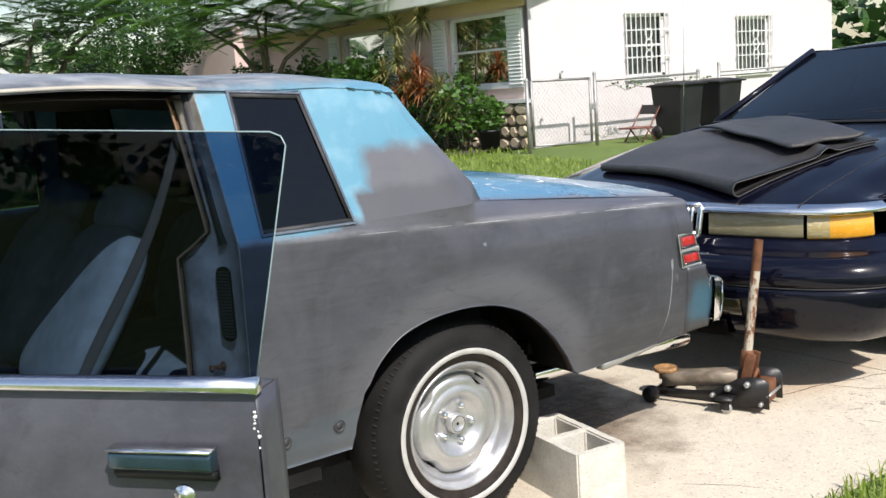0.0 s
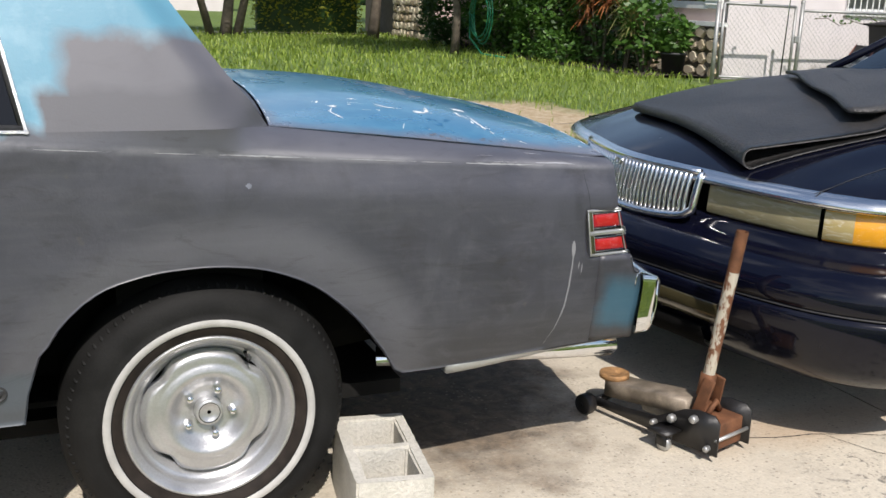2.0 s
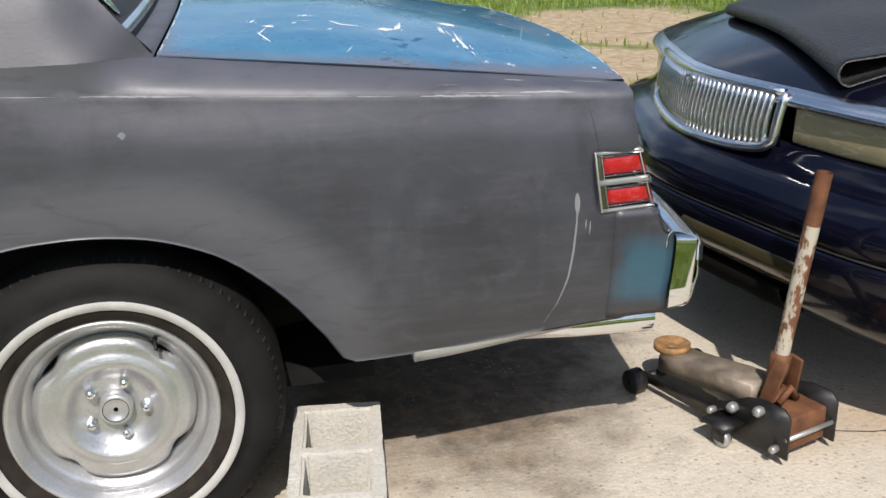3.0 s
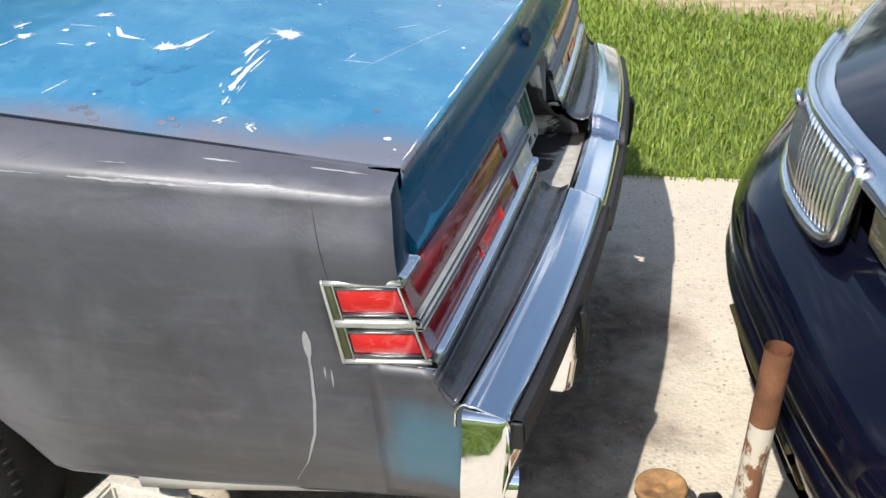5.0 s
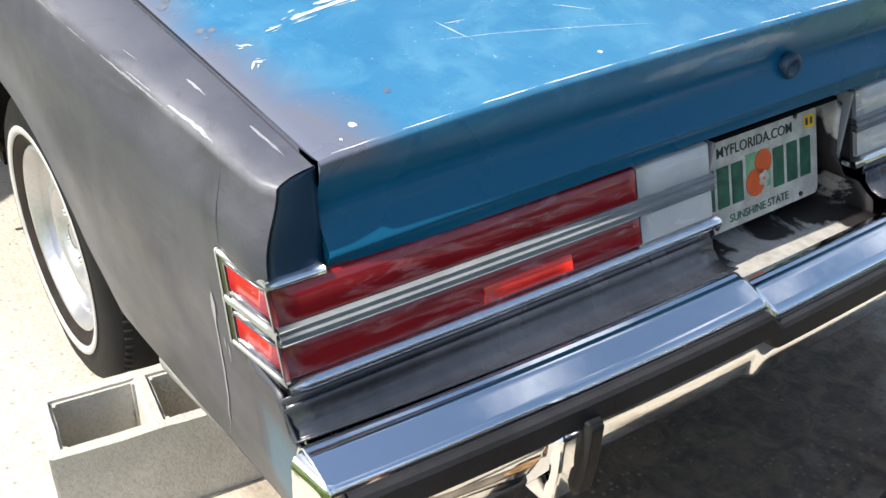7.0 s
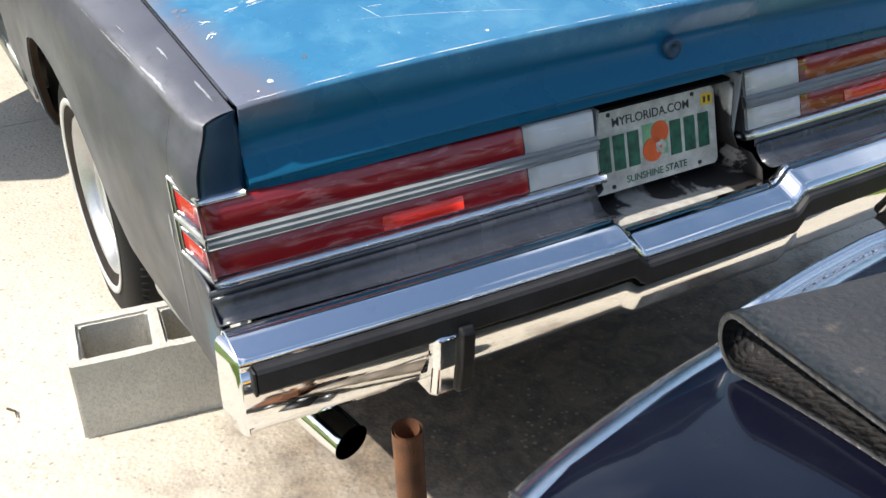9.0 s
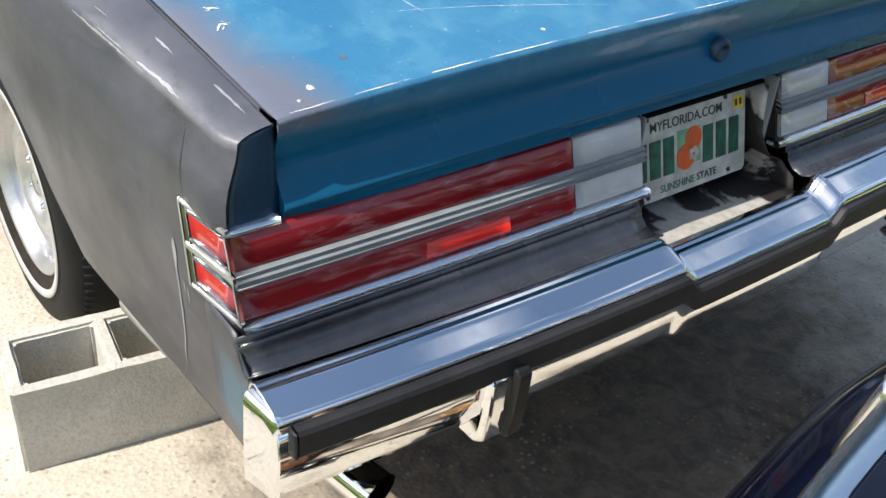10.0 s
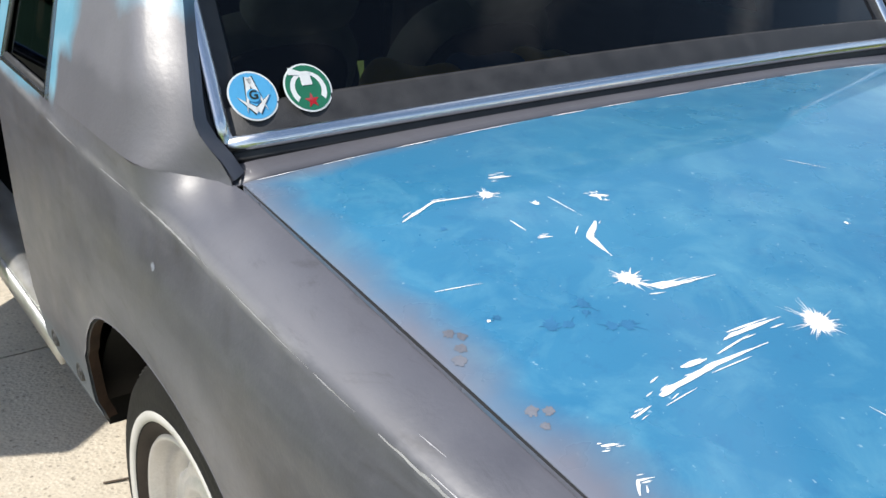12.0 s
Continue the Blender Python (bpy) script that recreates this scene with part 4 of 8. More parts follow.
# ------- wheels
def wheel(cx, cy, side):
    """side -1: the outer face looks towards -y."""
    w = part("wheel", mesh_of("brake_drum", *moved(lathe([(0.02, 0.06), (0.13, 0.06), (0.14, 0.075), (0.14, 0.16), (0.02, 0.16)], 32), Matrix.Translation((cx, cy, 0.333)) @ Matrix.Diagonal((0.968, -side, 0.968, 1))), UNDER), coupe, "silver steel wheel with a whitewall tyre")
    M = Matrix.Translation((cx, cy, 0.333)) @ Matrix.Diagonal((0.968, -side, 0.968, 1))

    def put(nm, vf, mat, lab="", par=None):
        if side == 1:
            vf = (vf[0], [q[::-1] for q in vf[1]])
        return part(nm, mesh_of(nm, *moved(vf, M), mat), par or w, lab)
    R = 0.352
    tyre = [(0.200, -0.030), (0.207, -0.052), (0.222, -0.066), (0.236, -0.073), (0.2365, -0.0755), (0.258, -0.079), (0.2585, -0.0765), (0.277, -0.078), (0.300, -0.073), (0.320, -0.063), (0.333, -0.048), (0.341, -0.030), (R, -0.010), (R, 0.03),
            (R, 0.08), (0.341, 0.098), (0.320, 0.125), (0.28, 0.142), (0.24, 0.138), (0.20, 0.10), (0.195, 0.03)]
    tv = lathe(tyre, 72, closed=True)
    tv = ([(x, y - 0.006 * smooth(-0.27, -0.33, z) * (1 if y < 0.03 else -1), max(z, -0.3438)) for x, y, z in tv[0]], tv[1])  # flattened where it stands
    t = put("tyre", tv, TYRE, "worn black tyre")
    put("bead_ring", lathe([(0.209, -0.0570), (0.216, -0.0635), (0.228, -0.0712), (0.2345, -0.0742), (0.238, -0.0752)], 72), BEAD, "brown stained bead ring", t)
    put("whitewall", lathe([(0.239, -0.0755), (0.2405, -0.0785), (0.257, -0.0808), (0.2585, -0.0785)], 72), WHITEWALL, "white sidewall ring", t)
    # tread ribs round the shoulder
    ribs = []
    for i in range(90):
        a = 2 * math.pi * i / 90
        b = box(-0.0035, 0.0035, -0.050, 0.03, 0.3375, 0.3495)
        b = ([(x, y, z - 0.35 * max(0, -0.012 - y)) for x, y, z in b[0]], b[1])
        b = moved(b, Matrix.Rotation(a, 4, "Y"))
        if min(q[2] for q in b[0]) > -0.342:
            ribs.append(b)
    put("tread", joined(*ribs), TYRE, "", t)
    rim = [(0.196, -0.030), (0.207, -0.048), (0.212, -0.060), (0.208, -0.065), (0.202, -0.062), (0.196, -0.052), (0.190, -0.046), (0.186, -0.038), (0.184, -0.026), (0.178, -0.022), (0.172, -0.019), (0.168, -0.010), (0.160, -0.006), (0.158, 0.03)]
    put("rim", lathe(rim, 72), STEEL, "silver painted steel rim")
    # the disc: five shallow sides, with slots against the rim

    def disc(n=80):
        prof = [(0.036, -0.006, 0), (0.046, -0.008, 0), (0.052, -0.010, 0), (0.060, -0.010, 0), (0.068, -0.012, 0), (0.078, -0.018, 0), (0.086, -0.025, 0), (0.094, -0.033, 0), (0.102, -0.038, 0.0), (0.112, -0.040, 0), (0.124, -0.032, 0), (0.132, -0.030, 0.1), (0.141, -0.033, 0.5), (0.150, -0.027, 1), (0.156, -0.014, 1), (0.158, 0.006, 1)]
        verts, faces = [], []
        k = len(prof)
        for i in range(n):
            a = 2 * math.pi * i / n + 0.3
            w4 = math.cos(4 * (a - 0.85))
            for r, h, s in prof:
                rr = r + s * (0.007 - 0.016 * max(0.0, w4) ** 3)
                verts.append((rr * math.cos(a), h, rr * math.sin(a)))
        for i in range(n):
            j = (i + 1) % n
            for q in range(k - 1):
                faces.append((i * k + q, j * k + q, j * k + q + 1, i * k + q + 1))
        return verts, faces
    d = put("wheel_disc", disc(), STEEL, "silver steel wheel disc")
    HUB = Matrix.Translation((0, -0.016, 0))
    put("hub", moved(lathe([(0.005, -0.012), (0.018, -0.012), (0.022, -0.016), (0.030, -0.018), (0.034, -0.014), (0.036, 0.014)], 40), HUB), STEEL, "", d)
    put("hub_bore", moved(lathe([(0.001, 0.004), (0.020, -0.001), (0.0245, -0.0165), (0.027, -0.0175)], 30), HUB), UNDER, "", d)
    for i in range(5):
        a = radians(-4 + 72 * i)
        nut = moved(lathe([(0.002, -0.018), (0.008, -0.017), (0.0115, -0.011), (0.0125, 0.004), (0.0145, 0.008), (0.015, 0.014)], 6), Matrix.Rotation(-a, 4, "Y") @ Matrix.Translation((0.0603, -0.016, 0)))
        put("lug_nut", nut, CHROME_RUST, "", d)
    put("valve", moved(tube([(0, 0.0, 0), (0.0, -0.02, -0.004), (0.002, -0.038, -0.01)], [0.005, 0.004, 0.003], 8), Matrix.Translation((0.093, -0.018, 0.146))), RUBBER, "", d)
    return w


wheel(0.0, -0.022, -1)
wheel(0.0, 2 * YC + 0.022, 1)
wheel(-2.75, 0.02, -1)
wheel(-2.75, 2 * YC - 0.02, 1)

# ------- wheel wells and underside
for cx in (0.02, -2.73):
    well = grid(lambda a, y: (cx + 0.47 * math.cos(a), y, 0.33 + 0.41 * math.sin(a)), lin(radians(9), radians(171), 20), [-0.085, 0.0, 0.18])
    wall = grid(lambda a, r: (cx + 0.47 * r * math.cos(a), 0.18, 0.33 + 0.41 * r * math.sin(a)), lin(radians(9), radians(171), 20), [0.0, 1.0])
    for mir in (lambda v: v, mirrored):
        part("wheel_well", mesh_of("wheel_well", *mir(joined(well, wall)), UNDER), coupe, solid=0.004)
under = joined(box(-3.4, 0.55, 0.10, 2 * YC - 0.10, 0.26, 0.30), box(-2.2, -0.5, -0.06, 2 * YC + 0.06, 0.30, 0.37), box(0.45, 1.04, 0.12, 2 * YC - 0.12, 0.43, 0.47))
part("underbody", mesh_of("underbody", *under, UNDER, False), coupe)
part("rear_axle", mesh_of("rear_axle", *joined(tube([(0, 0.10, 0.325), (0, 2 * YC - 0.10, 0.325)], 0.045, 14), moved(lathe([(0.01, -0.09), (0.10, -0.06), (0.13, 0), (0.10, 0.06), (0.01, 0.09)], 20, "x"), Matrix.Translation((0, YC, 0.325)))), UNDER), coupe)
pipe = joined(tube([(0.5, 0.16, 0.34), (0.85, 0.035, 0.378), (1.0, 0.010, 0.378), (1.06, 0.018, 0.372), (1.185, 0.052, 0.352)], 0.035, 20, caps=False), tube([(1.186, 0.0523, 0.3518), (1.06, 0.018, 0.372)], 0.032, 20, caps=False))
for mir in (lambda v: v, mirrored):
    part("exhaust_pipe", mesh_of("exhaust_pipe", *mir(pipe), CHROME_RUST), coupe, "chrome exhaust tip")
    part("pipe_bore", mesh_of("pipe_bore", *mir(tube([(1.09, 0.026, 0.3672), (1.10, 0.029, 0.3656)], 0.0325, 16)), DARK), coupe)

# ------- scratches, drips and chips: thin flakes lying on the paint
def flake(fn, pts, width, seed=0, jag=0.35, lift=0.0006):
    """A ragged stroke through points (u, v) of a surface fn(u, v); tapers at both ends."""
    rnd = random.Random(seed)
    P = []
    for (a, b), (c, d) in zip(pts, pts[1:]):
        n = max(3, int(math.hypot(c - a, d - b) / 0.008))
        P += [(a + (c - a) * i / n, b + (d - b) * i / n) for i in range(n)]
    P.append(pts[-1])
    verts, faces = [], []
    for i, (a, b) in enumerate(P):
        a2, b2 = P[min(i + 1, len(P) - 1)]
        a1, b1 = P[max(i - 1, 0)]
        l = math.hypot(a2 - a1, b2 - b1) or 1
        nx, ny = -(b2 - b1) / l, (a2 - a1) / l
        t = i / max(1, len(P) - 1)
        w = width * (0.15 + 0.85 * math.sin(math.pi * min(1, t * 1.15 + 0.02)) ** 0.6)
        w0, w1 = w * (1 - jag * rnd.random()) / 2, w * (1 - jag * rnd.random()) / 2
        verts += [fn(a + nx * w0, b + ny * w0, lift), fn(a - nx * w1, b - ny * w1, lift)]
    for i in range(len(P) - 1):
        faces.append((2 * i, 2 * i + 1, 2 * i + 3, 2 * i + 2))
    return verts, faces


def splat(fn, u, v, r, rays, seed, lift=0.0006):
    """A burst: one ragged spot whose outline runs out in thin spikes."""
    rnd = random.Random(seed)
    n = 26 if not rays else 26 + 6 * rays
    spikes = set(rnd.sample(range(0, n, 2), min(rays, n // 2)))
    verts = [fn(u, v, lift)]
    for i in range(n):
        a = 2 * math.pi * i / n
        q = r * (0.62 + 0.5 * rnd.random())
        if i in spikes:
            q = r * (1.2 + 1.5 * rnd.random() ** 1.6)
        verts.append(fn(u + q * math.cos(a), v + q * math.sin(a) * 0.85, lift))
    return verts, [(0, 1 + i, 1 + (i + 1) % n) for i in range(n)]


def on_lid(x, y, lift):
    return x, y, deck(x, y) + lift


def on_side(x, z, lift):
    return skew(x, z), side_y(x, z) - lift, z


def on_shoulder(x, a, lift):
    p = shoulder(x, a)
    return p[0], p[1] - lift * 0.7, p[2] + lift * 0.7


LIDMARKS = [
    ("s", [(0.366, 0.07), (0.348, 0.127), (0.372, 0.190)], 0.006), ("b", (0.374, 0.190), 0.012, 8), ("s", [(0.337, 0.221), (0.350, 0.249)], 0.009),
    ("b", (0.429, 0.225), 0.006, 5), ("s", [(0.424, 0.248), (0.487, 0.249)], 0.0025), ("s", [(0.444, 0.173), (0.474, 0.173)], 0.004), ("s", [(0.494, 0.174), (0.504, 0.189)], 0.005),
    ("s", [(0.452, 0.292), (0.466, 0.312)], 0.012), ("s", [(0.470, 0.296), (0.452, 0.303)], 0.007), ("s", [(0.506, 0.253), (0.530, 0.222), (0.575, 0.215)], 0.014),
    ("b", (0.618, 0.199), 0.017, 12), ("s", [(0.625, 0.20), (0.652, 0.215), (0.667, 0.283)], 0.007), ("s", [(0.640, 0.206), (0.655, 0.24)], 0.012),
    ("s", [(0.770, 0.094), (0.770, 0.168), (0.777, 0.238)], 0.011), ("s", [(0.772, 0.094), (0.768, 0.118)], 0.016), ("s", [(0.754, 0.138), (0.760, 0.168)], 0.011),
    ("s", [(0.749, 0.205), (0.752, 0.250), (0.756, 0.283)], 0.008), ("s", [(0.743, 0.215), (0.749, 0.262)], 0.005), ("s", [(0.761, 0.182), (0.758, 0.232)], 0.004),
    ("b", (0.782, 0.310), 0.023, 26), ("s", [(0.777, 0.054), (0.775, 0.078)], 0.005), ("s", [(0.784, 0.008), (0.792, 0.022)], 0.006), ("s", [(0.845, -0.004), (0.832, 0.006), (0.838, 0.020)], 0.005),
    ("b", (1.028, 0.030), 0.007, 2), ("b", (1.045, 0.004), 0.003, 0), ("s", [(0.889, 0.246), (0.953, 0.262)], 0.0018), ("s", [(0.900, 0.255), (0.905, 0.285)], 0.0018), ("s", [(0.93, 0.225), (1.044, 0.56)], 0.0010),
    ("b", (0.781, 0.469), 0.004, 0), ("b", (0.668, 0.515), 0.004, 1), ("s", [(0.930, 0.72), (0.944, 0.748)], 0.007), ("b", (1.055, 0.394), 0.005, 3), ("b", (0.968, 0.59), 0.004, 2), ("s", [(0.507, 0.02), (0.529, 0.071)], 0.0025),
    ("b", (0.584, 0.035), 0.003, 0), ("s", [(0.93, 0.42), (0.97, 0.47)], 0.002), ("s", [(0.50, 0.60), (0.56, 0.64)], 0.0018)]
for i, mk in enumerate(LIDMARKS):
    vf = flake(on_lid, mk[1], mk[2] * 0.72, i) if mk[0] == "s" else splat(on_lid, *mk[1], mk[2] * 0.85, mk[3], i)
    part("scratch", mesh_of("scratch", *vf, WHITE_CHIP), lid)
    rnd = random.Random(900 + i)
    for k in range(4 if mk[0] == "s" and mk[2] > 0.004 else 0):  # thin slivers beside the stroke
        (xa, ya), (xb, yb) = rnd.choice(list(zip(mk[1], mk[1][1:])))
        t0 = rnd.uniform(-0.1, 0.6)
        t1 = t0 + rnd.uniform(0.25, 0.6)
        ox, oy = rnd.uniform(-1.4, 1.4) * mk[2], rnd.uniform(-1.0, 1.0) * mk[2]
        part("scratch", mesh_of("scratch", *flake(on_lid, [(xa + (xb - xa) * t0 + ox, ya + (yb - ya) * t0 + oy), (xa + (xb - xa) * t1 + ox, ya + (yb - ya) * t1 + oy)], rnd.uniform(0.0012, 0.0028), 950 + 5 * i + k, 0.6), WHITE_CHIP), lid)
SMUDGE = plain("dark_smudge", (0.028, 0.14, 0.28), 0.5, vary=0.3)
GREY_SMUDGE = plain("grey_smudge", (0.14, 0.15, 0.18), 0.6, vary=0.3)
for i, (x, y, r) in enumerate(((0.630, 0.080, 0.010), (0.640, 0.095, 0.007), (0.623, 0.129, 0.009), (0.636, 0.122, 0.005), (0.668, 0.128, 0.008), (0.676, 0.142, 0.010), (0.585, 0.045, 0.005), (0.41, 0.10, 0.005))):
    part("paint_smudge", mesh_of("paint_smudge", *splat(on_lid, x, y, r, 3, 50 + i, 0.0004), SMUDGE), lid)
for i, (x, y, r) in enumerate(((0.573, -0.008, 0.008), (0.585, 0.000, 0.007), (0.600, -0.012, 0.008), (0.613, -0.022, 0.009), (0.712, -0.012, 0.008), (0.722, 0.000, 0.007), (0.735, -0.014, 0.006), (0.991, 0.102, 0.006))):
    part("finger_mark", mesh_of("finger_mark", *splat(on_lid, x, y, r, 0, 70 + i, 0.0004), GREY_SMUDGE), lid)
q_first = [o for o in coupe.children if o.name.startswith("quarter_panel")][0]
CHIP2 = plain("rubbed_filler", (0.34, 0.34, 0.36), 0.45, vary=0.25, scale=60, grain=0.4)
SIDEMARKS = [([(-0.36, 0.998), (-0.28, 0.994), (-0.21, 0.990)], 0.004), ([(-0.12, 0.985), (-0.02, 0.978)], 0.004), ([(0.02, 0.975), (0.12, 0.969), (0.24, 0.9615)], 0.007), ([(0.29, 0.958), (0.40, 0.9515), (0.49, 0.946)], 0.0035), ([(0.50, 0.946), (0.58, 0.941)], 0.004), ([(0.62, 0.939), (0.72, 0.933), (0.84, 0.925)], 0.009), ([(-0.245, 1.00), (-0.24, 0.995)], 0.004)]
for i, (pt, w) in enumerate(SIDEMARKS):
    part("chipped_edge", mesh_of("chipped_edge", *flake(on_side, [(a, min(b, crease_z(a) - 0.003)) for a, b in pt], w * 0.7, 200 + i, 0.7), CHIP2), q_first)
for i, (pt, w) in enumerate((([(0.82, 0.06), (0.88, 0.10), (0.945, 0.04)], 0.22), ([(0.885, 0.10), (0.94, 0.08)], 0.30), ([(0.80, 0.66), (0.852, 0.66)], 0.10), ([(0.955, 0.78), (1.04, 0.80)], 0.16), ([(0.70, 0.05), (0.80, 0.05)], 0.05), ([(0.66, 0.34), (0.70, 0.36)], 0.04))):
    sc = 0.05
    vf = flake(lambda x, a, l: on_shoulder(x, a / sc, l), [(x, a * sc) for x, a in pt], w * sc * 0.6, 220 + i, 0.75)
    part("chipped_edge", mesh_of("chipped_edge", *vf, CHIP2), q_first)
DRIP = plain("pale_drip", (0.24, 0.24, 0.255), 0.35, vary=0.1)
for i, (pt, w) in enumerate((([(0.932, 0.715), (0.930, 0.66), (0.926, 0.60), (0.918, 0.54), (0.900, 0.48), (0.878, 0.437)], 0.0045), ([(0.933, 0.722), (0.931, 0.67)], 0.012), ([(0.948, 0.665), (0.947, 0.645)], 0.003), ([(0.956, 0.66), (0.955, 0.63)], 0.003))):
    part("paint_drip", mesh_of("paint_drip", *flake(lambda x, z, l: on_side(x, z, l + 0.0006), pt, w, 5 + i, 0.2), DRIP), q_first, "pale run of dried paint")
# bare bright edge along the lid's rear lip and the strip before the window
rnd = random.Random(31)
y = -0.02
while y < 2 * YC:
    l = rnd.uniform(0.06, 0.20)
    part("chipped_edge", mesh_of("chipped_edge", *flake(lambda a, b, lift: (lid_rear(a) - b, a, deck(lid_rear(a), a) + lift + 0.0004), [(y, 0.003), (y + l * 0.5, 0.002), (y + l, 0.003)], rnd.uniform(0.0025, 0.005), int(y * 1000) + 3000, 0.7), WHITE_CHIP), lid)
    part("chipped_edge", mesh_of("chipped_edge", *flake(lambda a, b, lift: (lid_front(a) + b, a, deck(lid_front(a), a) + lift + 0.0004), [(y, 0.004), (y + l, 0.004)], rnd.uniform(0.002, 0.0045), int(y * 1000) + 6000, 0.7), WHITE_CHIP), lid)
    y += l + rnd.uniform(0.005, 0.04)
part("pale_spot", mesh_of("pale_spot", *splat(on_side, 0.082, 0.903, 0.008, 0, 9), GREY_SMUDGE), q_first)
SEAM = plain("panel_gap", (0.015, 0.015, 0.016), 0.8)
part("panel_gap", mesh_of("panel_gap", *flake(on_side, [(1.008, 0.660), (1.018, 0.60), (1.036, 0.50), (1.062, 0.425)], 0.0035, 3, 0.1), SEAM), q_first)
lid_gap = flake(lambda x, y, l: (x, y, max(deck(x, -0.037), shoulder(x, 1.0)[2]) + 0.0006 + l * 0.2), [(x, -0.0402) for x in lin(lid_front(-0.037) + 0.004, lid_rear(-0.037) - 0.004, 16)], 0.0046, 12, 0.05)
part("panel_gap", mesh_of("panel_gap", *lid_gap, SEAM), coupe, "dark gap beside the trunk lid")
part("panel_gap", mesh_of("panel_gap", *mirrored(lid_gap), SEAM), coupe)
part("panel_gap", mesh_of("panel_gap", *flake(on_side, [(0.985, 0.80), (0.975, 0.86), (0.965, 0.917)], 0.0014, 4, 0.3), SEAM), q_first)
for x, z in ((-0.46, 0.462), (-0.63, 0.458)):
    plug = moved(lathe([(0.001, -0.004), (0.007, -0.004), (0.008, -0.001), (0.013, -0.001), (0.015, -0.004), (0.018, -0.004), (0.020, 0.002)], 20), Matrix.Translation((x, side_y(x, z), z)))
    part("sill_plug", mesh_of("sill_plug", *plug, SEAL), coupe)

# ------- trunk lock
lk = moved(lathe([(0.001, 0.004), (0.008, 0.005), (0.010, 0.010), (0.016, 0.011), (0.019, 0.008), (0.020, -0.004)], 24, "x"), Matrix.Translation((1.098, 0.752, 0.886)))
part("trunk_lock", mesh_of("trunk_lock", *lk, NAVY), lid)

# ------- licence plate with its printing
PLATE = thing("licence_plate", (1.05, 0.775, 0.62), "white metal number plate with green printing and orange emblem", "number plate")
pm = pose(1.076, 0.757, 0.698, 90, 0, 90) @ pose(0, 0, 0, -15, 0, 0)
WHITE_ENAMEL = plain("plate_enamel", (0.58, 0.575, 0.50), 0.4, vary=0.34, scale=30, grain=0.6)
GREEN_INK = plain("green_ink", (0.02, 0.12, 0.065), 0.4, vary=0.6, scale=60, grain=0.6)
ORANGE_INK = plain("orange_ink", (0.75, 0.12, 0.02), 0.4, vary=0.15, scale=40)
YELLOW = plain("yellow_sticker", (0.85, 0.55, 0.03), 0.4, vary=0.1, scale=40)


def rounded(w, h, r, t, n=6):
    """A rounded plate lying in x and y, t thick."""
    pts = []
    for cx, cy, a0 in ((w / 2 - r, h / 2 - r, 0), (-w / 2 + r, h / 2 - r, 90), (-w / 2 + r, -h / 2 + r, 180), (w / 2 - r, -h / 2 + r, 270)):
        for i in range(n):
            a = radians(a0 + 90 * i / (n - 1))
            pts.append((cx + r * math.cos(a), cy + r * math.sin(a)))
    k = len(pts)
    v = [(x, y, 0) for x, y in pts] + [(x, y, t) for x, y in pts]
    return v, [tuple(range(k))[::-1], tuple(range(k, 2 * k))] + [(i, (i + 1) % k, k + (i + 1) % k, k + i) for i in range(k)]


def disc2(r, t, n=24, cx=0, cy=0):
    v = [(cx + r * math.cos(2 * math.pi * i / n), cy + r * math.sin(2 * math.pi * i / n), z) for z in (0, t) for i in range(n)]
    return v, [tuple(range(n))[::-1], tuple(range(n, 2 * n))] + [(i, (i + 1) % n, n + (i + 1) % n, n + i) for i in range(n)]


def on_plate(nm, vf, mat, dx, dy, dz, lab="", par=None):
    return part(nm, mesh_of(nm, *moved(vf, pm @ Matrix.Translation((dx, dy, dz))), mat, False), par or PLATE, lab)


def writing(body, size, mat, m, parent, nm="lettering", ext=0.0004, bold=0.0):
    cu = bpy.data.curves.new("text", "FONT")
    cu.body, cu.size, cu.align_x, cu.align_y, cu.extrude, cu.offset = body, size, "CENTER", "CENTER", ext, bold
    ob = bpy.data.objects.new("text", cu)
    scene.collection.objects.link(ob)
    me = bpy.data.meshes.new_from_object(ob.evaluated_get(bpy.context.evaluated_depsgraph_get()))
    bpy.data.objects.remove(ob)
    me.transform(m)
    me.materials.clear()
    me.materials.append(mat)
    return part(nm, me, parent)


on_plate("plate_sheet", rounded(0.305, 0.152, 0.012, 0.002), WHITE_ENAMEL, 0, 0, 0)
INK = plain("black_ink", (0.02, 0.03, 0.025), 0.4)
writing("MYFLORIDA.COM", 0.0235, INK, pm @ Matrix.Translation((-0.005, 0.052, 0.0024)), PLATE, bold=0.00015)
writing("SUNSHINE STATE", 0.019, GREEN_INK, pm @ Matrix.Translation((0.0, -0.060, 0.0024)), PLATE, bold=0.00015)
for i, x in enumerate((-0.120, -0.086, -0.052, 0.050, 0.085, 0.120)):
    on_plate("number_bar", box(-0.013, 0.013, -0.033, 0.033, 0, 0.0016), GREEN_INK, x, -0.004, 0.002)
on_plate("emblem", disc2(0.021, 0.0012, 20), ORANGE_INK, 0.012, 0.014, 0.0021, "orange fruit emblem")
on_plate("emblem", disc2(0.023, 0.0012, 20), ORANGE_INK, -0.008, -0.016, 0.0021, "orange fruit emblem")
on_plate("emblem_leaf", box(-0.03, 0.03, -0.030, 0.034, 0, 0.0004), plain("pale_green_ink", (0.20, 0.42, 0.22), 0.4, vary=0.3, scale=60), 0.0, 0.0, 0.0019)
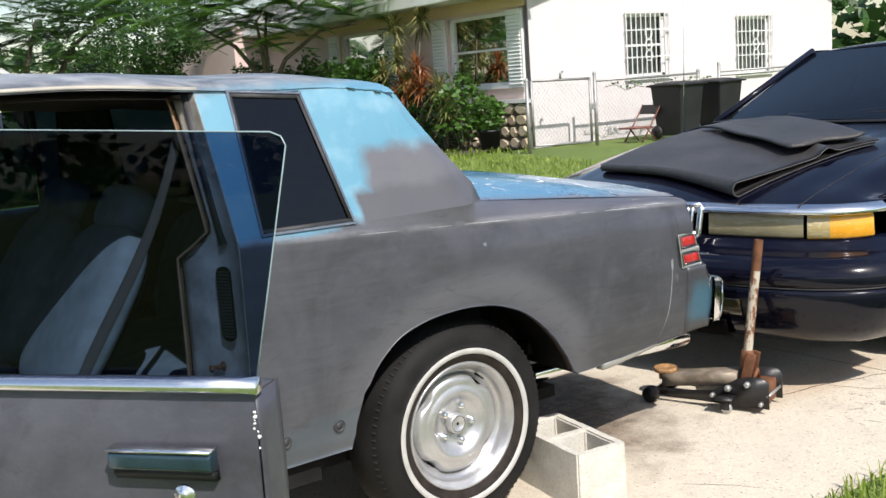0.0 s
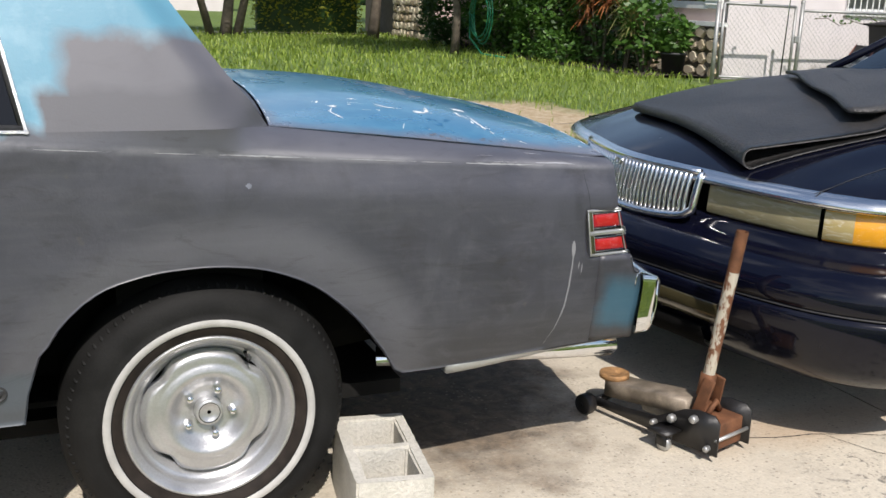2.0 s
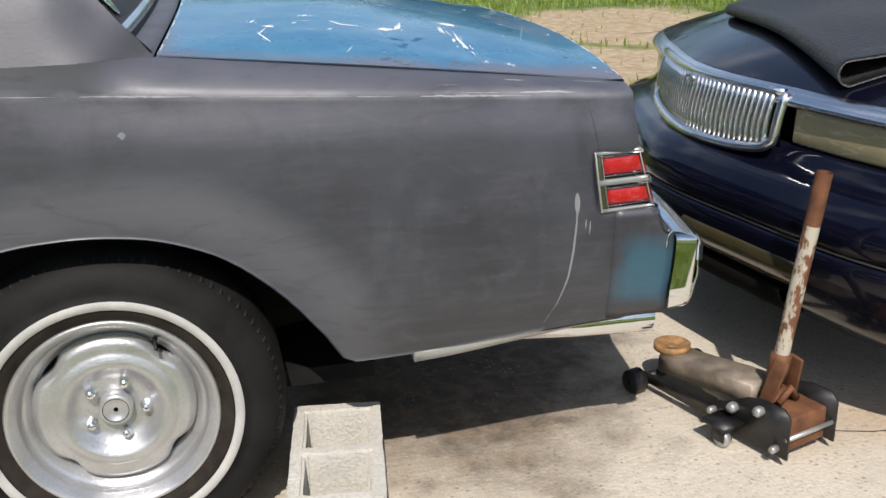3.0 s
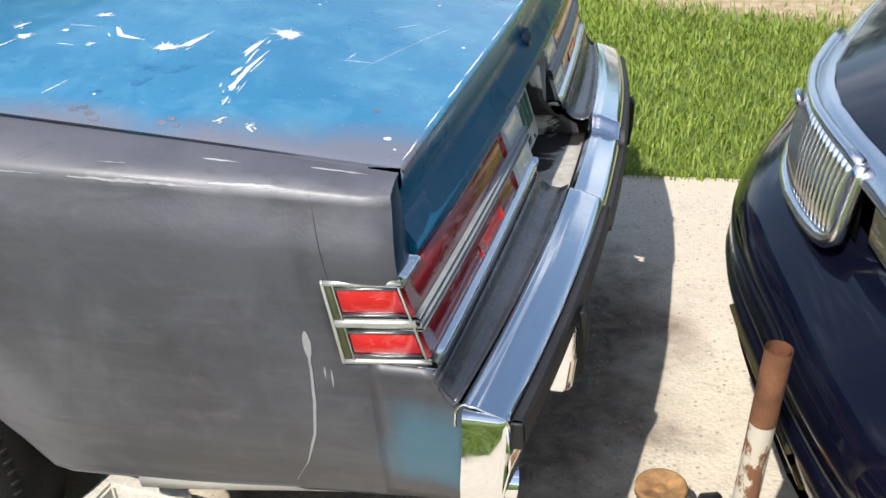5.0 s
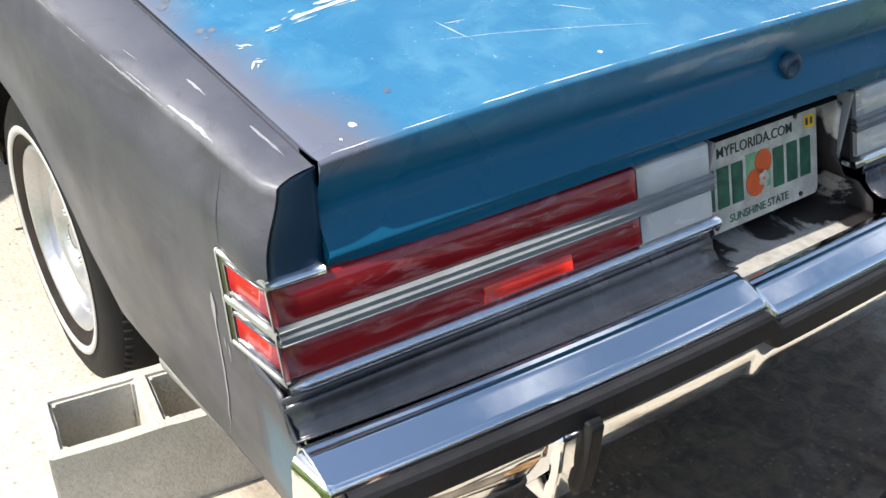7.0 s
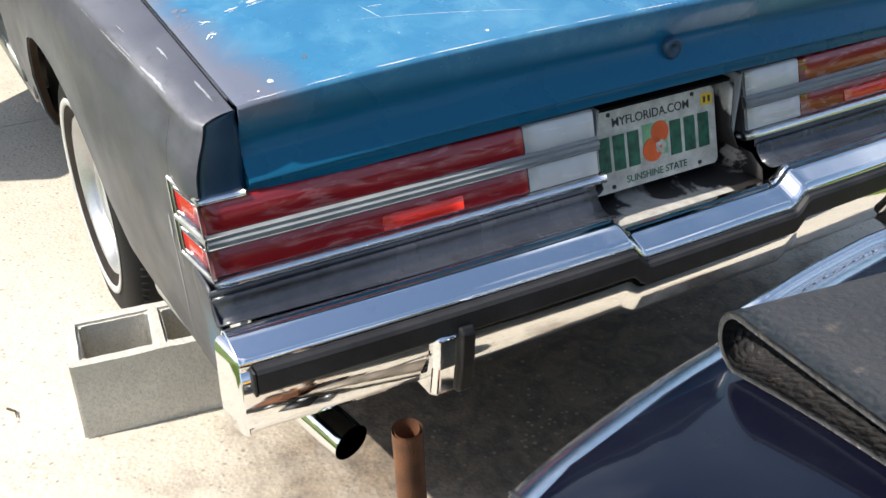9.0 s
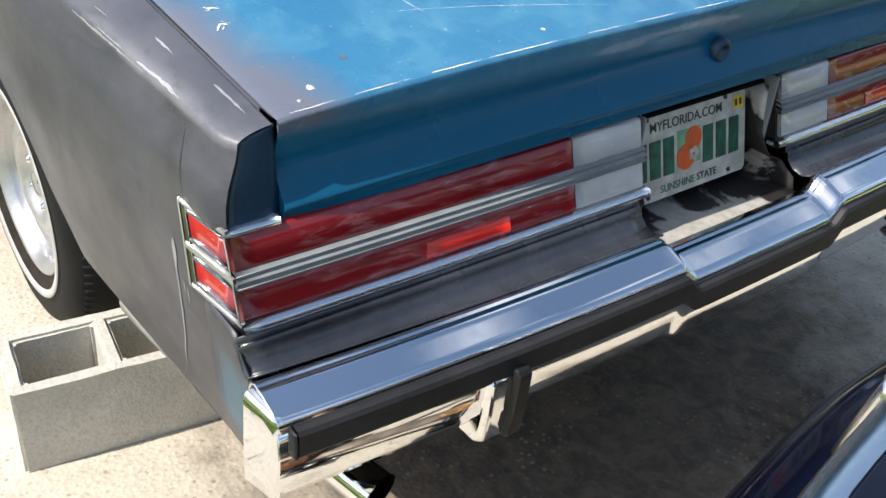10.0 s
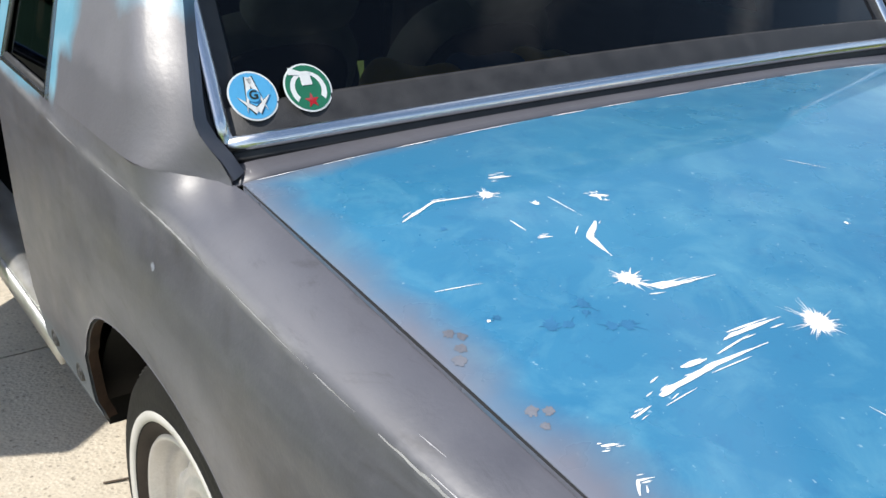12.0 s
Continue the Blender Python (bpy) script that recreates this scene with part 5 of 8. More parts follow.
for a in range(5):
    on_plate("blossom", disc2(0.0055, 0.0010, 10), WHITE_ENAMEL, 0.012 + 0.008 * math.cos(a * 1.257), -0.014 + 0.008 * math.sin(a * 1.257), 0.0026)
on_plate("year_sticker", box(-0.014, 0.014, -0.011, 0.011, 0, 0.0006), YELLOW, 0.132, 0.053, 0.0021, "yellow date sticker")
for d in (-0.006, 0.006):
    on_plate("sticker_bar", box(-0.003, 0.003, -0.006, 0.006, 0, 0.0004), INK, 0.132 + d, 0.053, 0.0027)
for sx, sy in ((-0.105, 0.069), (0.096, 0.069), (-0.105, -0.066), (0.105, -0.066)):
    on_plate("plate_screw", disc2(0.0042, 0.002, 12), SEAL, sx, sy, 0.0022)

# ------- two round stickers on the rear window
BLUE_S = plain("sticker_blue", (0.10, 0.42, 0.72), 0.35, vary=0.05)
WHITE_S = plain("sticker_white", (0.80, 0.80, 0.78), 0.35, vary=0.05)
GREEN_S = plain("sticker_green", (0.02, 0.17, 0.09), 0.35, vary=0.1)
GOLD_S = plain("sticker_gold", (0.70, 0.42, 0.05), 0.35, vary=0.1)


def sticker_pose(y, v):
    x, yy, z = rw(y, v, 0.009)
    return Matrix.Translation((x, yy, z)) @ pose(0, 0, 0, 0, 52, 0) @ pose(0, 0, 0, 0, 0, 90) @ Matrix.Scale(0.90, 4)


def tri2(a, b, w, t=0.0006):
    d = (Vector(b) - Vector(a)).normalized()
    n = Vector((-d.y, d.x)) * w
    p = [Vector(a) + n, Vector(a) - n, Vector(b)]
    v = [(*q, 0) for q in p] + [(*q, t) for q in p]
    return v, [(2, 1, 0), (3, 4, 5), (0, 1, 4, 3), (1, 2, 5, 4), (2, 0, 3, 5)]


for k, (yy, ring, base) in enumerate(((0.026, WHITE_S, BLUE_S), (0.106, WHITE_S, GREEN_S))):
    m = sticker_pose(yy, 0.155)
    st = tagged(new("window_sticker"), ("round blue and white emblem sticker on the rear window", "round green emblem sticker with white crescent on the rear window")[k], "sticker")

    def put(nm, vf, mat, lift):
        part(nm, mesh_of(nm, *moved(vf, m @ Matrix.Translation((0, 0, lift))), mat, False), st)
    put("ring", disc2(0.041, 0.0004, 32), ring, 0.0)
    put("field", disc2(0.038, 0.0004, 32), base, 0.0005)
    if k == 0:
        for a, b in (((0, 0.030), (-0.017, -0.026)), ((0, 0.030), (0.017, -0.026)), ((0, -0.026), (-0.027, 0.0)), ((0, -0.026), (0.027, 0.0))):
            put("emblem_bar", tri2(a, b, 0.0075), INK, 0.0009)
            put("emblem_bar", tri2(a, b, 0.0052), WHITE_S, 0.0016)
        put("emblem_dot", disc2(0.011, 0.0004, 16), BLUE_S, 0.0023)
        writing("G", 0.020, INK, m @ Matrix.Translation((0, 0, 0.0029)), st, "letter", bold=0.0006)
    else:
        arc = [(0.031 * math.cos(a), 0.031 * math.sin(a) - 0.003) for a in lin(radians(-38), radians(218), 14)]
        arc2 = [(0.0225 * math.cos(a), 0.0225 * math.sin(a) - 0.001) for a in lin(radians(218), radians(-38), 14)]
        v = [(x, y, 0.0) for x, y in arc + arc2]
        put("crescent", (v, [(i, i + 1, 26 - i, 27 - i) for i in range(13)]), WHITE_S, 0.0011)
        put("emblem_bar", tri2((-0.026, 0.030), (0.016, 0.018), 0.006), WHITE_S, 0.0013)
        put("emblem_block", box(-0.009, 0.009, 0.004, 0.026, 0, 0.0005), WHITE_S, 0.0013)
        star = [((0.013 if i % 2 == 0 else 0.0055) * math.sin(i * math.pi / 5), (0.013 if i % 2 == 0 else 0.0055) * math.cos(i * math.pi / 5) - 0.022, 0) for i in range(10)]
        put("star", (star + [(0, -0.022, 0)], [(10, (i + 1) % 10, i) for i in range(10)]), RED_BRIGHT, 0.0014)

# ------- the rest of the body: front, far door, glass, interior
def fore_side(x, v):
    zb = 0.375
    if -3.17 < x < -2.28:
        zb = 0.375 + 0.345 * max(0, 1 - abs((x + 2.725) / 0.445) ** 2.4) ** 0.45
    zt = 0.977 + 0.062 * 0.72 + 0.02 * smooth(-0.8, -2.0, x) - 0.16 * smooth(-2.1, -3.75, x)
    z = zb + (zt - zb) * v
    s = (z - 0.38) / (zt - 0.38)
    return x, interp(s, SIDE) + 0.10 * smooth(-2.9, -3.85, x) ** 2, z


fsx = lin(-3.80, -3.2, 10) + [-3.17, -3.16, -3.14] + lin(-3.10, -2.35, 16) + [-2.31, -2.29, -2.28] + lin(-2.25, -2.12, 3)
fend = grid(fore_side, fsx, lin(0, 1, 12), flip=True)
dside = grid(fore_side, lin(-2.115, -0.725, 14), lin(0, 1, 12), flip=True)
for mir in (lambda v: v, mirrored):
    part("front_fender", mesh_of("front_fender", *mir(fend), PAINT), coupe, solid=0.004)
part("door", mesh_of("door", *mirrored(dside), PAINT), coupe, solid=0.02)
hood_v = grid(lambda x, y: (x, y, fore_side(x, 1)[2] + 0.05 * (1 - ((y - YC) / 0.9) ** 2)), lin(-3.80, -2.15, 16), [fore_side(-3, 1)[1] + 0.005] + lin(-0.09, 2 * YC + 0.09, 16))
part("hood", mesh_of("hood", *hood_v, PAINT), coupe, solid=0.01)
part("front_bumper", mesh_of("front_bumper", *joined(box(-3.92, -3.80, -0.06, 2 * YC + 0.06, 0.42, 0.60)), CHROME, False), coupe, bevel=0.02)
part("grille", mesh_of("grille", *joined(box(-3.82, -3.78, 0.0, 2 * YC, 0.62, 0.84)), RUBBER, False), coupe, bevel=0.01)
ws = grid(lambda y, v: (-2.20 + 0.40 * v - 0.10 * (1 - ((y - YC) / 0.8) ** 2), y + (YC - y) * 0.10 * v, 1.03 + 0.36 * v), lin(-0.06, 2 * YC + 0.06, 14), lin(0, 1, 6), flip=True)
part("windscreen", mesh_of("windscreen", *ws, CLEAR), coupe, "clear windscreen")
for yy in (-0.085, 2 * YC + 0.085):
    s = 1 if yy < 0 else -1
    part("front_pillar", mesh_of("front_pillar", *tube([(-2.20, yy, 1.0), (-2.0, yy + s * 0.04, 1.18), (-1.79, yy + s * 0.075, 1.39)], 0.028, 8), PAINT), coupe)
    part("pillar_trim", mesh_of("pillar_trim", *tube([(-0.735, yy + s * 0.0, 1.02), (-0.75, yy + s * 0.06, 1.25), (-0.76, yy + s * 0.09, 1.41)], 0.013, 8), SEAL), coupe)
fw = ([(-2.05, 2 * YC + 0.125, 1.03), (-0.74, 2 * YC + 0.125, 1.03), (-0.76, 2 * YC + 0.03, 1.40), (-1.80, 2 * YC + 0.03, 1.39)], [(0, 1, 2, 3)])
part("door_window", mesh_of("door_window", *fw, SIDE_GLASS), coupe)

# door jamb: the painted end of the quarter panel
def jamb(z, v):
    k = smooth(0.98, 1.06, z)
    yo = side_y(-0.72, min(z, 1.0)) + 0.003 if z < 1.02 else pillar_y(z)
    xo = -0.721 - 0.03 * max(0, z - 1.03) / 0.38
    depth = (0.175 * (1 - k) + 0.075 * k) + 0.10 * smooth(0.50, 0.38, z)
    fold = 0.018 * math.sin(math.pi * min(1, v * 1.6)) * (1 - k)
    return xo - (0.085 * (1 - k) + 0.03 * k) * v ** 1.3 - 0.16 * smooth(0.46, 0.375, z) * v + fold, yo + depth * v, z


part("door_jamb", mesh_of("door_jamb", *grid(jamb, lin(0.375, 1.41, 44), lin(0, 1, 12)), plain("worn_jamb", (0.44, 0.42, 0.38), 0.34, 0.35, vary=0.45, scale=9, grain=0.45)), coupe, "worn beige and grey door jamb", solid=0.004)
inner = grid(lambda z, v: (jamb(z, 1)[0] - 0.018 + 0.03 * v * v, jamb(z, 1)[1] - 0.006 + 0.035 * v, z), lin(0.40, 1.40, 30), lin(0, 1, 6))
part("jamb_trim", mesh_of("jamb_trim", *inner, plain("brown_welt", (0.26, 0.155, 0.085), 0.7, vary=0.3, scale=12)), coupe, "brown rubber welt round the doorway", solid=0.006)
sill = joined(grid(lambda x, v: (x, -0.078 + 0.14 * v, 0.388 + 0.012 * math.sin(math.pi * v * 2.0)), lin(-2.10, -0.80, 12), lin(0, 1, 9)), box(-2.1, -0.74, -0.086, -0.074, 0.33, 0.387))
part("door_sill", mesh_of("door_sill", *sill, ALU), coupe, "bare aluminium sill plate", solid=0.004)
vb = part("jamb_vent", mesh_of("jamb_vent", *moved(rounded(0.046, 0.20, 0.02, 0.004), pose(-0.742, -0.080, 0.862, 90, 0, -62)), DARK, False), coupe, "black slatted air vent")
for z in lin(0.775, 0.948, 21):
    part("slat", mesh_of("slat", *moved(box(-0.019, 0.019, -0.0022, 0.0022, 0.003, 0.008), pose(-0.742, -0.080, z, 90, 0, -62)), SEAL, False), vb)
part("door_striker", mesh_of("door_striker", *joined(moved(lathe([(0.001, 0.0), (0.013, 0.0), (0.013, 0.006), (0.007, 0.008), (0.007, 0.03), (0.010, 0.031), (0.010, 0.04), (0.001, 0.042)], 16, "x"), Matrix.Translation((-0.752, -0.045, 0.690)) @ Matrix.Rotation(math.pi, 4, "Z"))), RUSTY), coupe)

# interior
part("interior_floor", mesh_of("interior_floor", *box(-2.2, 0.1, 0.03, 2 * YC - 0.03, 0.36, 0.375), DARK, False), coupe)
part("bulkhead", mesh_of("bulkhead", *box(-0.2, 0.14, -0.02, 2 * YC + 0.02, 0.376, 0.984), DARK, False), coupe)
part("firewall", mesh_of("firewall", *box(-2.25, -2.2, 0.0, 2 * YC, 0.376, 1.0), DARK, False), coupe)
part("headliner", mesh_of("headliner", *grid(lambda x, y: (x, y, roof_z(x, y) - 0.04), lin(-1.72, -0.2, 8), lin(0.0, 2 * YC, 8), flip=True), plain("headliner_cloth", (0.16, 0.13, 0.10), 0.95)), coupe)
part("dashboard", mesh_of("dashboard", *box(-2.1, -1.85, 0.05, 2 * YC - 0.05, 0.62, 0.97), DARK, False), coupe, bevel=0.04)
part("parcel_shelf", mesh_of("parcel_shelf", *box(-0.22, 0.08, 0.0, 2 * YC, 0.985, 1.0), plain("shelf_cloth", (0.30, 0.30, 0.17), 0.9), False), coupe, "faded olive rear shelf")

def cushion(cx, cy, cz, sx, sy, sz, tilt, n=3.2):
    """A padded block: a rounded superellipsoid."""
    def sp(c, p):
        return math.copysign(abs(c) ** (2 / p), c)
    vf = grid(lambda a, b: (sx * sp(math.cos(b), n) * sp(math.cos(a), n), sy * sp(math.cos(b), n) * sp(math.sin(a), n), sz * sp(math.sin(b), n)), lin(0, 2 * math.pi, 33), lin(-math.pi / 2, math.pi / 2, 17))
    return moved(vf, pose(cx, cy, cz, 0, tilt, 0))


part("shelf_edge", mesh_of("shelf_edge", *grid(lambda y, v: (rw(y, 0)[0] - 0.035 - 0.12 * v, y, rw(y, 0)[2] - 0.012 - 0.022 * v), lin(0.0, 2 * YC, 24), lin(0, 1, 5)), plain("olive_shelf_trim", (0.42, 0.41, 0.24), 0.8, vary=0.25, scale=12)), coupe, "faded olive trim along the rear glass", solid=0.006)
# soft things left on the shelf behind the rear seat
for yy, w, mt, lab in ((0.40, 0.10, GOLD_S, "yellow cloth lying on the rear shelf"), (0.56, 0.09, plain("blue_cloth", (0.10, 0.17, 0.34), 0.9), "blue and white cloth on the rear shelf"), (0.70, 0.07, GOLD_S, "yellow cloth lying on the rear shelf")):
    cl = cushion(-0.12, yy, 1.042, 0.055, w, 0.038, 6, 2.4)
    cl = ([(x + 0.012 * math.sin(31 * y + 17 * z), y, z + 0.010 * math.sin(43 * y + 9 * x)) for x, y, z in cl[0]], cl[1])
    tagged(new("cloth", mesh_of("cloth", *cl, mt)), lab, "cloth")
for k, y in enumerate((0.50, 1.12)):
    seat = part("front_seat", mesh_of("seat_cushion", *cushion(-1.32, y, 0.52, 0.28, 0.26, 0.09, -6), CLOTH), coupe, "worn grey-green cloth bucket seat")
    part("seat_back", mesh_of("seat_back", *cushion(-0.95, y, 0.80, 0.075, 0.25, 0.28, 32), CLOTH), seat)
    part("seat_shell", mesh_of("seat_shell", *cushion(-0.895, y, 0.77, 0.02, 0.20, 0.24, 32), UNDER), seat, "black seat back shell")
    part("headrest", mesh_of("headrest", *cushion(-0.775, y + 0.04, 1.075, 0.060, 0.14, 0.080, 30), CLOTH), seat)
rear_seat = part("rear_seat", mesh_of("rear_seat", *cushion(-0.35, YC, 0.75, 0.08, 0.62, 0.27, 20), CLOTH), coupe, "grey cloth rear bench")
part("rear_cushion", mesh_of("rear_cushion", *cushion(-0.58, YC, 0.50, 0.26, 0.62, 0.10, -4), CLOTH), rear_seat)
part("side_bolster", mesh_of("side_bolster", *cushion(-0.63, 0.13, 0.62, 0.15, 0.10, 0.125, 6, 2.6), VINYL), coupe, "tan vinyl side bolster")
strap = grid(lambda s, v: (-0.775 - 0.42 * s + 0.02 * math.sin(s * 6), 0.06 + 0.02 * s + 0.012 * v, 1.26 - 0.82 * s + 0.05 * v), lin(0, 1, 16), lin(0, 1, 4))
part("seat_belt", mesh_of("seat_belt", *strap, plain("brown_webbing", (0.11, 0.085, 0.06), 0.85)), coupe, "brown seat belt strap", solid=0.002)

# ------- the open door
H = Vector((-2.12, -0.10, 0))
DD = Vector((0.625, -0.780, 0)).normalized()
DN = Vector((-0.780, -0.625, 0)).normalized()  # outwards


def on_door(l, o, z):
    """l along the door from its hinge, o outwards, z up."""
    p = H + DD * l + DN * o
    return p.x, p.y, z


def door_skin(l, v):
    z = 0.385 + 0.595 * v
    return on_door(l, interp(v, [(0, -0.045), (0.06, -0.02), (0.3, 0.0), (0.62, 0.008), (0.9, 0.004), (1.0, -0.012)]), z)


OUT = lin(0.0, 1.45, 26)
# a painted part of the coupe
door = part("door", mesh_of("door_skin", *grid(door_skin, OUT, lin(0, 1, 16)), PAINT), coupe, "open driver's door in blotchy grey primer", solid=0.003, rim=False)
edge = joined(grid(lambda z, v: on_door(1.448 + 0.003 * math.sin(9 * z), -0.004 - 0.078 * v, z), lin(0.385, 0.975, 12), lin(0, 1, 5), flip=True), grid(lambda l, v: on_door(l, -0.012 - 0.056 * v, 0.978), lin(0, 1.45, 10), lin(0, 1, 3)))
part("door_edge", mesh_of("door_edge", *edge, PAINT), door, solid=0.002)
part("inner_panel", mesh_of("inner_panel", *grid(lambda l, v: on_door(l, -0.070 - 0.02 * math.sin(math.pi * v), 0.42 + 0.55 * v), lin(0.02, 1.44, 12), lin(0, 1, 8)), VINYL), door, solid=0.006)
belt_s = strip([(on_door(l, -0.004, 0.985), DN, (0, 0, 1)) for l in lin(0.1, 1.455, 12)], [(-0.012, -0.008), (0.006, -0.010), (0.011, -0.004), (0.010, 0.004), (0.0, 0.013), (-0.012, 0.012)])
part("belt_moulding", mesh_of("belt_moulding", *belt_s, CHROME_CLEAN), door, "chrome belt moulding")
GL = [on_door(0.30, -0.030, 0.985), on_door(1.440, -0.030, 0.985), on_door(1.470, -0.036, 1.12), on_door(1.514, -0.044, 1.322), on_door(1.508, -0.0445, 1.335), on_door(1.492, -0.045, 1.342), on_door(1.0, -0.047, 1.372), on_door(0.55, -0.047, 1.385)]
pane = (GL, [tuple(range(8))])
dg = part("door_glass", mesh_of("door_glass", *pane, glass("door_glass_tint", (0.085, 0.14, 0.25), 0.012, 1.30), False), door, "wound-up tinted blue door glass")
rim_pts = GL[1:]
part("glass_edge", mesh_of("glass_edge", *tube(rim_pts, 0.0012, 6), plain("ground_glass_edge", (0.26, 0.34, 0.36), 0.3)), dg)
hd = strip([(on_door(l, 0.010, 0.882), DN, (0, 0, 1)) for l in lin(1.222, 1.388, 6)], [(0.0, -0.018), (0.020, -0.016), (0.026, -0.010), (0.026, 0.008), (0.020, 0.016), (0.0, 0.018)])
hnd = part("door_handle", mesh_of("door_handle", *hd, plain("blue_black_handle", (0.025, 0.055, 0.075), 0.2, 0.3, 0.5, vary=0.3, scale=14)), door, "dark blue pull door handle", bevel=0.003)
part("handle_trim", mesh_of("handle_trim", *strip([(on_door(l, 0.011, 0.8985), DN, (0, 0, 1)) for l in lin(1.221, 1.389, 4)], [(0, -0.002), (0.027, -0.0015), (0.027, 0.0015), (0, 0.002)]), CHROME_CLEAN), hnd)
part("handle_recess", mesh_of("handle_recess", *strip([(on_door(l, 0.006, 0.860), DN, (0, 0, 1)) for l in lin(1.226, 1.386, 4)], [(0, -0.012), (0.016, -0.009), (0.022, 0.0), (0.022, 0.008), (0, 0.010)]), RUBBER), hnd, "black lower half")
rnd = random.Random(77)
for z, r in ((0.948, 0.003), (0.941, 0.0045), (0.936, 0.003), (0.931, 0.004), (0.924, 0.005), (0.919, 0.0035), (0.911, 0.0045), (0.906, 0.003), (0.894, 0.003), (0.872, 0.002)):
    lump = lathe([(0.0005, r * 0.7), (r * 0.6, r * 0.5), (r * 0.9, 0.0), (r * 0.5, -r * 0.5), (0.0005, -r * 0.6)], 7, "z", phase=z * 40)
    lump = ([(a * rnd.uniform(0.6, 1.2), b * rnd.uniform(0.6, 1.2), c * rnd.uniform(0.8, 1.3)) for a, b, c in lump[0]], lump[1])
    part("putty_crumb", mesh_of("putty_crumb", *moved(lump, Matrix.Translation(on_door(1.449 + rnd.uniform(-0.004, 0.002), -0.002, z))), WHITE_CHIP), door)
lc = lathe([(0.001, 0.010), (0.009, 0.010), (0.010, 0.006), (0.015, 0.007), (0.018, 0.0)], 20, "z")
lm = Matrix.Translation(on_door(1.325, 0.004, 0.822)) @ DN.to_track_quat("Z", "Y").to_matrix().to_4x4()
part("door_lock", mesh_of("door_lock", *moved(lc, lm), CHROME_CLEAN), door)

# ---------------------------------------------------------------- concrete block by the wheel
CMU = Mat("block_concrete", rough=0.92)
_f, _g = CMU.noise(120, 4, 0.65), CMU.noise(9, 5)
CMU.color(CMU.mix(CMU.math("MULTIPLY", CMU.ramp(_f, 0.45, 0.7), 0.5), CMU.mix(CMU.ramp(_g, 0.3, 0.7), (0.50, 0.48, 0.42), (0.64, 0.61, 0.54)), (0.33, 0.31, 0.27)))
CMU.bump(_f, 0.9, 0.004)


def concrete_block():
    bm = bmesh.new()
    L, W, Hh, t, web = 0.394, 0.194, 0.194, 0.030, 0.030
    xs = [-W / 2, -W / 2 + t, W / 2 - t, W / 2]
    ys = [-L / 2, -L / 2 + t, -web / 2, web / 2, L / 2 - t, L / 2]
    for i in range(3):
        for j in range(5):
            if i == 1 and j in (1, 3):
                continue
            for z, fl in ((0, True), (Hh, False)):
                q = [bm.verts.new((x, y, z)) for x, y in ((xs[i], ys[j]), (xs[i + 1], ys[j]), (xs[i + 1], ys[j + 1]), (xs[i], ys[j + 1]))]
                bm.faces.new(q[::-1] if fl else q)
    def wall(a, b):
        bm.faces.new([bm.verts.new((*p, z)) for p, z in ((a, 0), (b, 0), (b, Hh), (a, Hh))])
    P = [(xs[0], ys[0]), (xs[3], ys[0]), (xs[3], ys[5]), (xs[0], ys[5])]
    for k in range(4):
        wall(P[k], P[(k + 1) % 4])
    for j in (1, 3):
        Q = [(xs[1], ys[j]), (xs[1], ys[j + 1]), (xs[2], ys[j + 1]), (xs[2], ys[j])]
        for k in range(4):
            wall(Q[k], Q[(k + 1) % 4])
    bmesh.ops.remove_doubles(bm, verts=bm.verts, dist=0.0005)
    bmesh.ops.bevel(bm, geom=[e for e in bm.edges if len(e.link_faces) == 2 and e.calc_face_angle(0) > 1.2], offset=0.006, segments=2, affect="EDGES")
    bmesh.ops.subdivide_edges(bm, edges=[e for e in bm.edges if e.calc_length() > 0.05], cuts=5, use_grid_fill=True)
    for v in bm.verts:
        v.co += Vector(noise.noise_vector(v.co * 40)) * 0.0018
    me = bpy.data.meshes.new("concrete_block")
    bm.to_mesh(me)
    bm.free()
    me.materials.append(CMU.m)
    return me


blk = tagged(new("concrete_block", concrete_block()), "grey two-core concrete block behind the rear wheel", "concrete block")
blk.matrix_world = pose(0.432, -0.080, 0.0, 0, 0, -8.5)

# ---------------------------------------------------------------- trolley jack
JB = pose(1.515, 0.015, 0, 0, 0, 17.5)  # y runs forwards to the saddle
JBLACK = plain("oily_black_paint", (0.014, 0.013, 0.013), 0.4, vary=0.5, scale=25, grain=0.4)
JGREY = plain("worn_grey_paint", (0.30, 0.28, 0.25), 0.6, 0.2, vary=0.4, scale=22, grain=0.4)
JARM = plain("rust_stained_arm", (0.26, 0.215, 0.165), 0.5, 0.2, vary=0.5, scale=16, grain=0.5)
jack = thing("trolley_jack", (1.5, 0.05, 0), "rusty black trolley jack with a worn steel handle", "jack")


def jp(nm, vf, mat, lab="", par=None, bevel=0.0):
    return part(nm, mesh_of(nm, *moved(vf, JB), mat), par or jack, lab, bevel=bevel)


def side_plate(x0, x1):
    prof = [(-0.13, 0.025), (-0.13, 0.13), (-0.11, 0.15), (-0.05, 0.15), (0.0, 0.135), (0.05, 0.105), (0.10, 0.078), (0.22, 0.062), (0.365, 0.056), (0.395, 0.046), (0.395, 0.030), (0.22, 0.028), (0.10, 0.025), (0.0, 0.022)]
    n = len(prof)
    v = [(x, y, z) for x in (x0, x1) for y, z in prof]
    return v, [tuple(range(n)), tuple(range(n, 2 * n))[::-1]] + [(i, n + i, n + (i + 1) % n, (i + 1) % n) for i in range(n)]


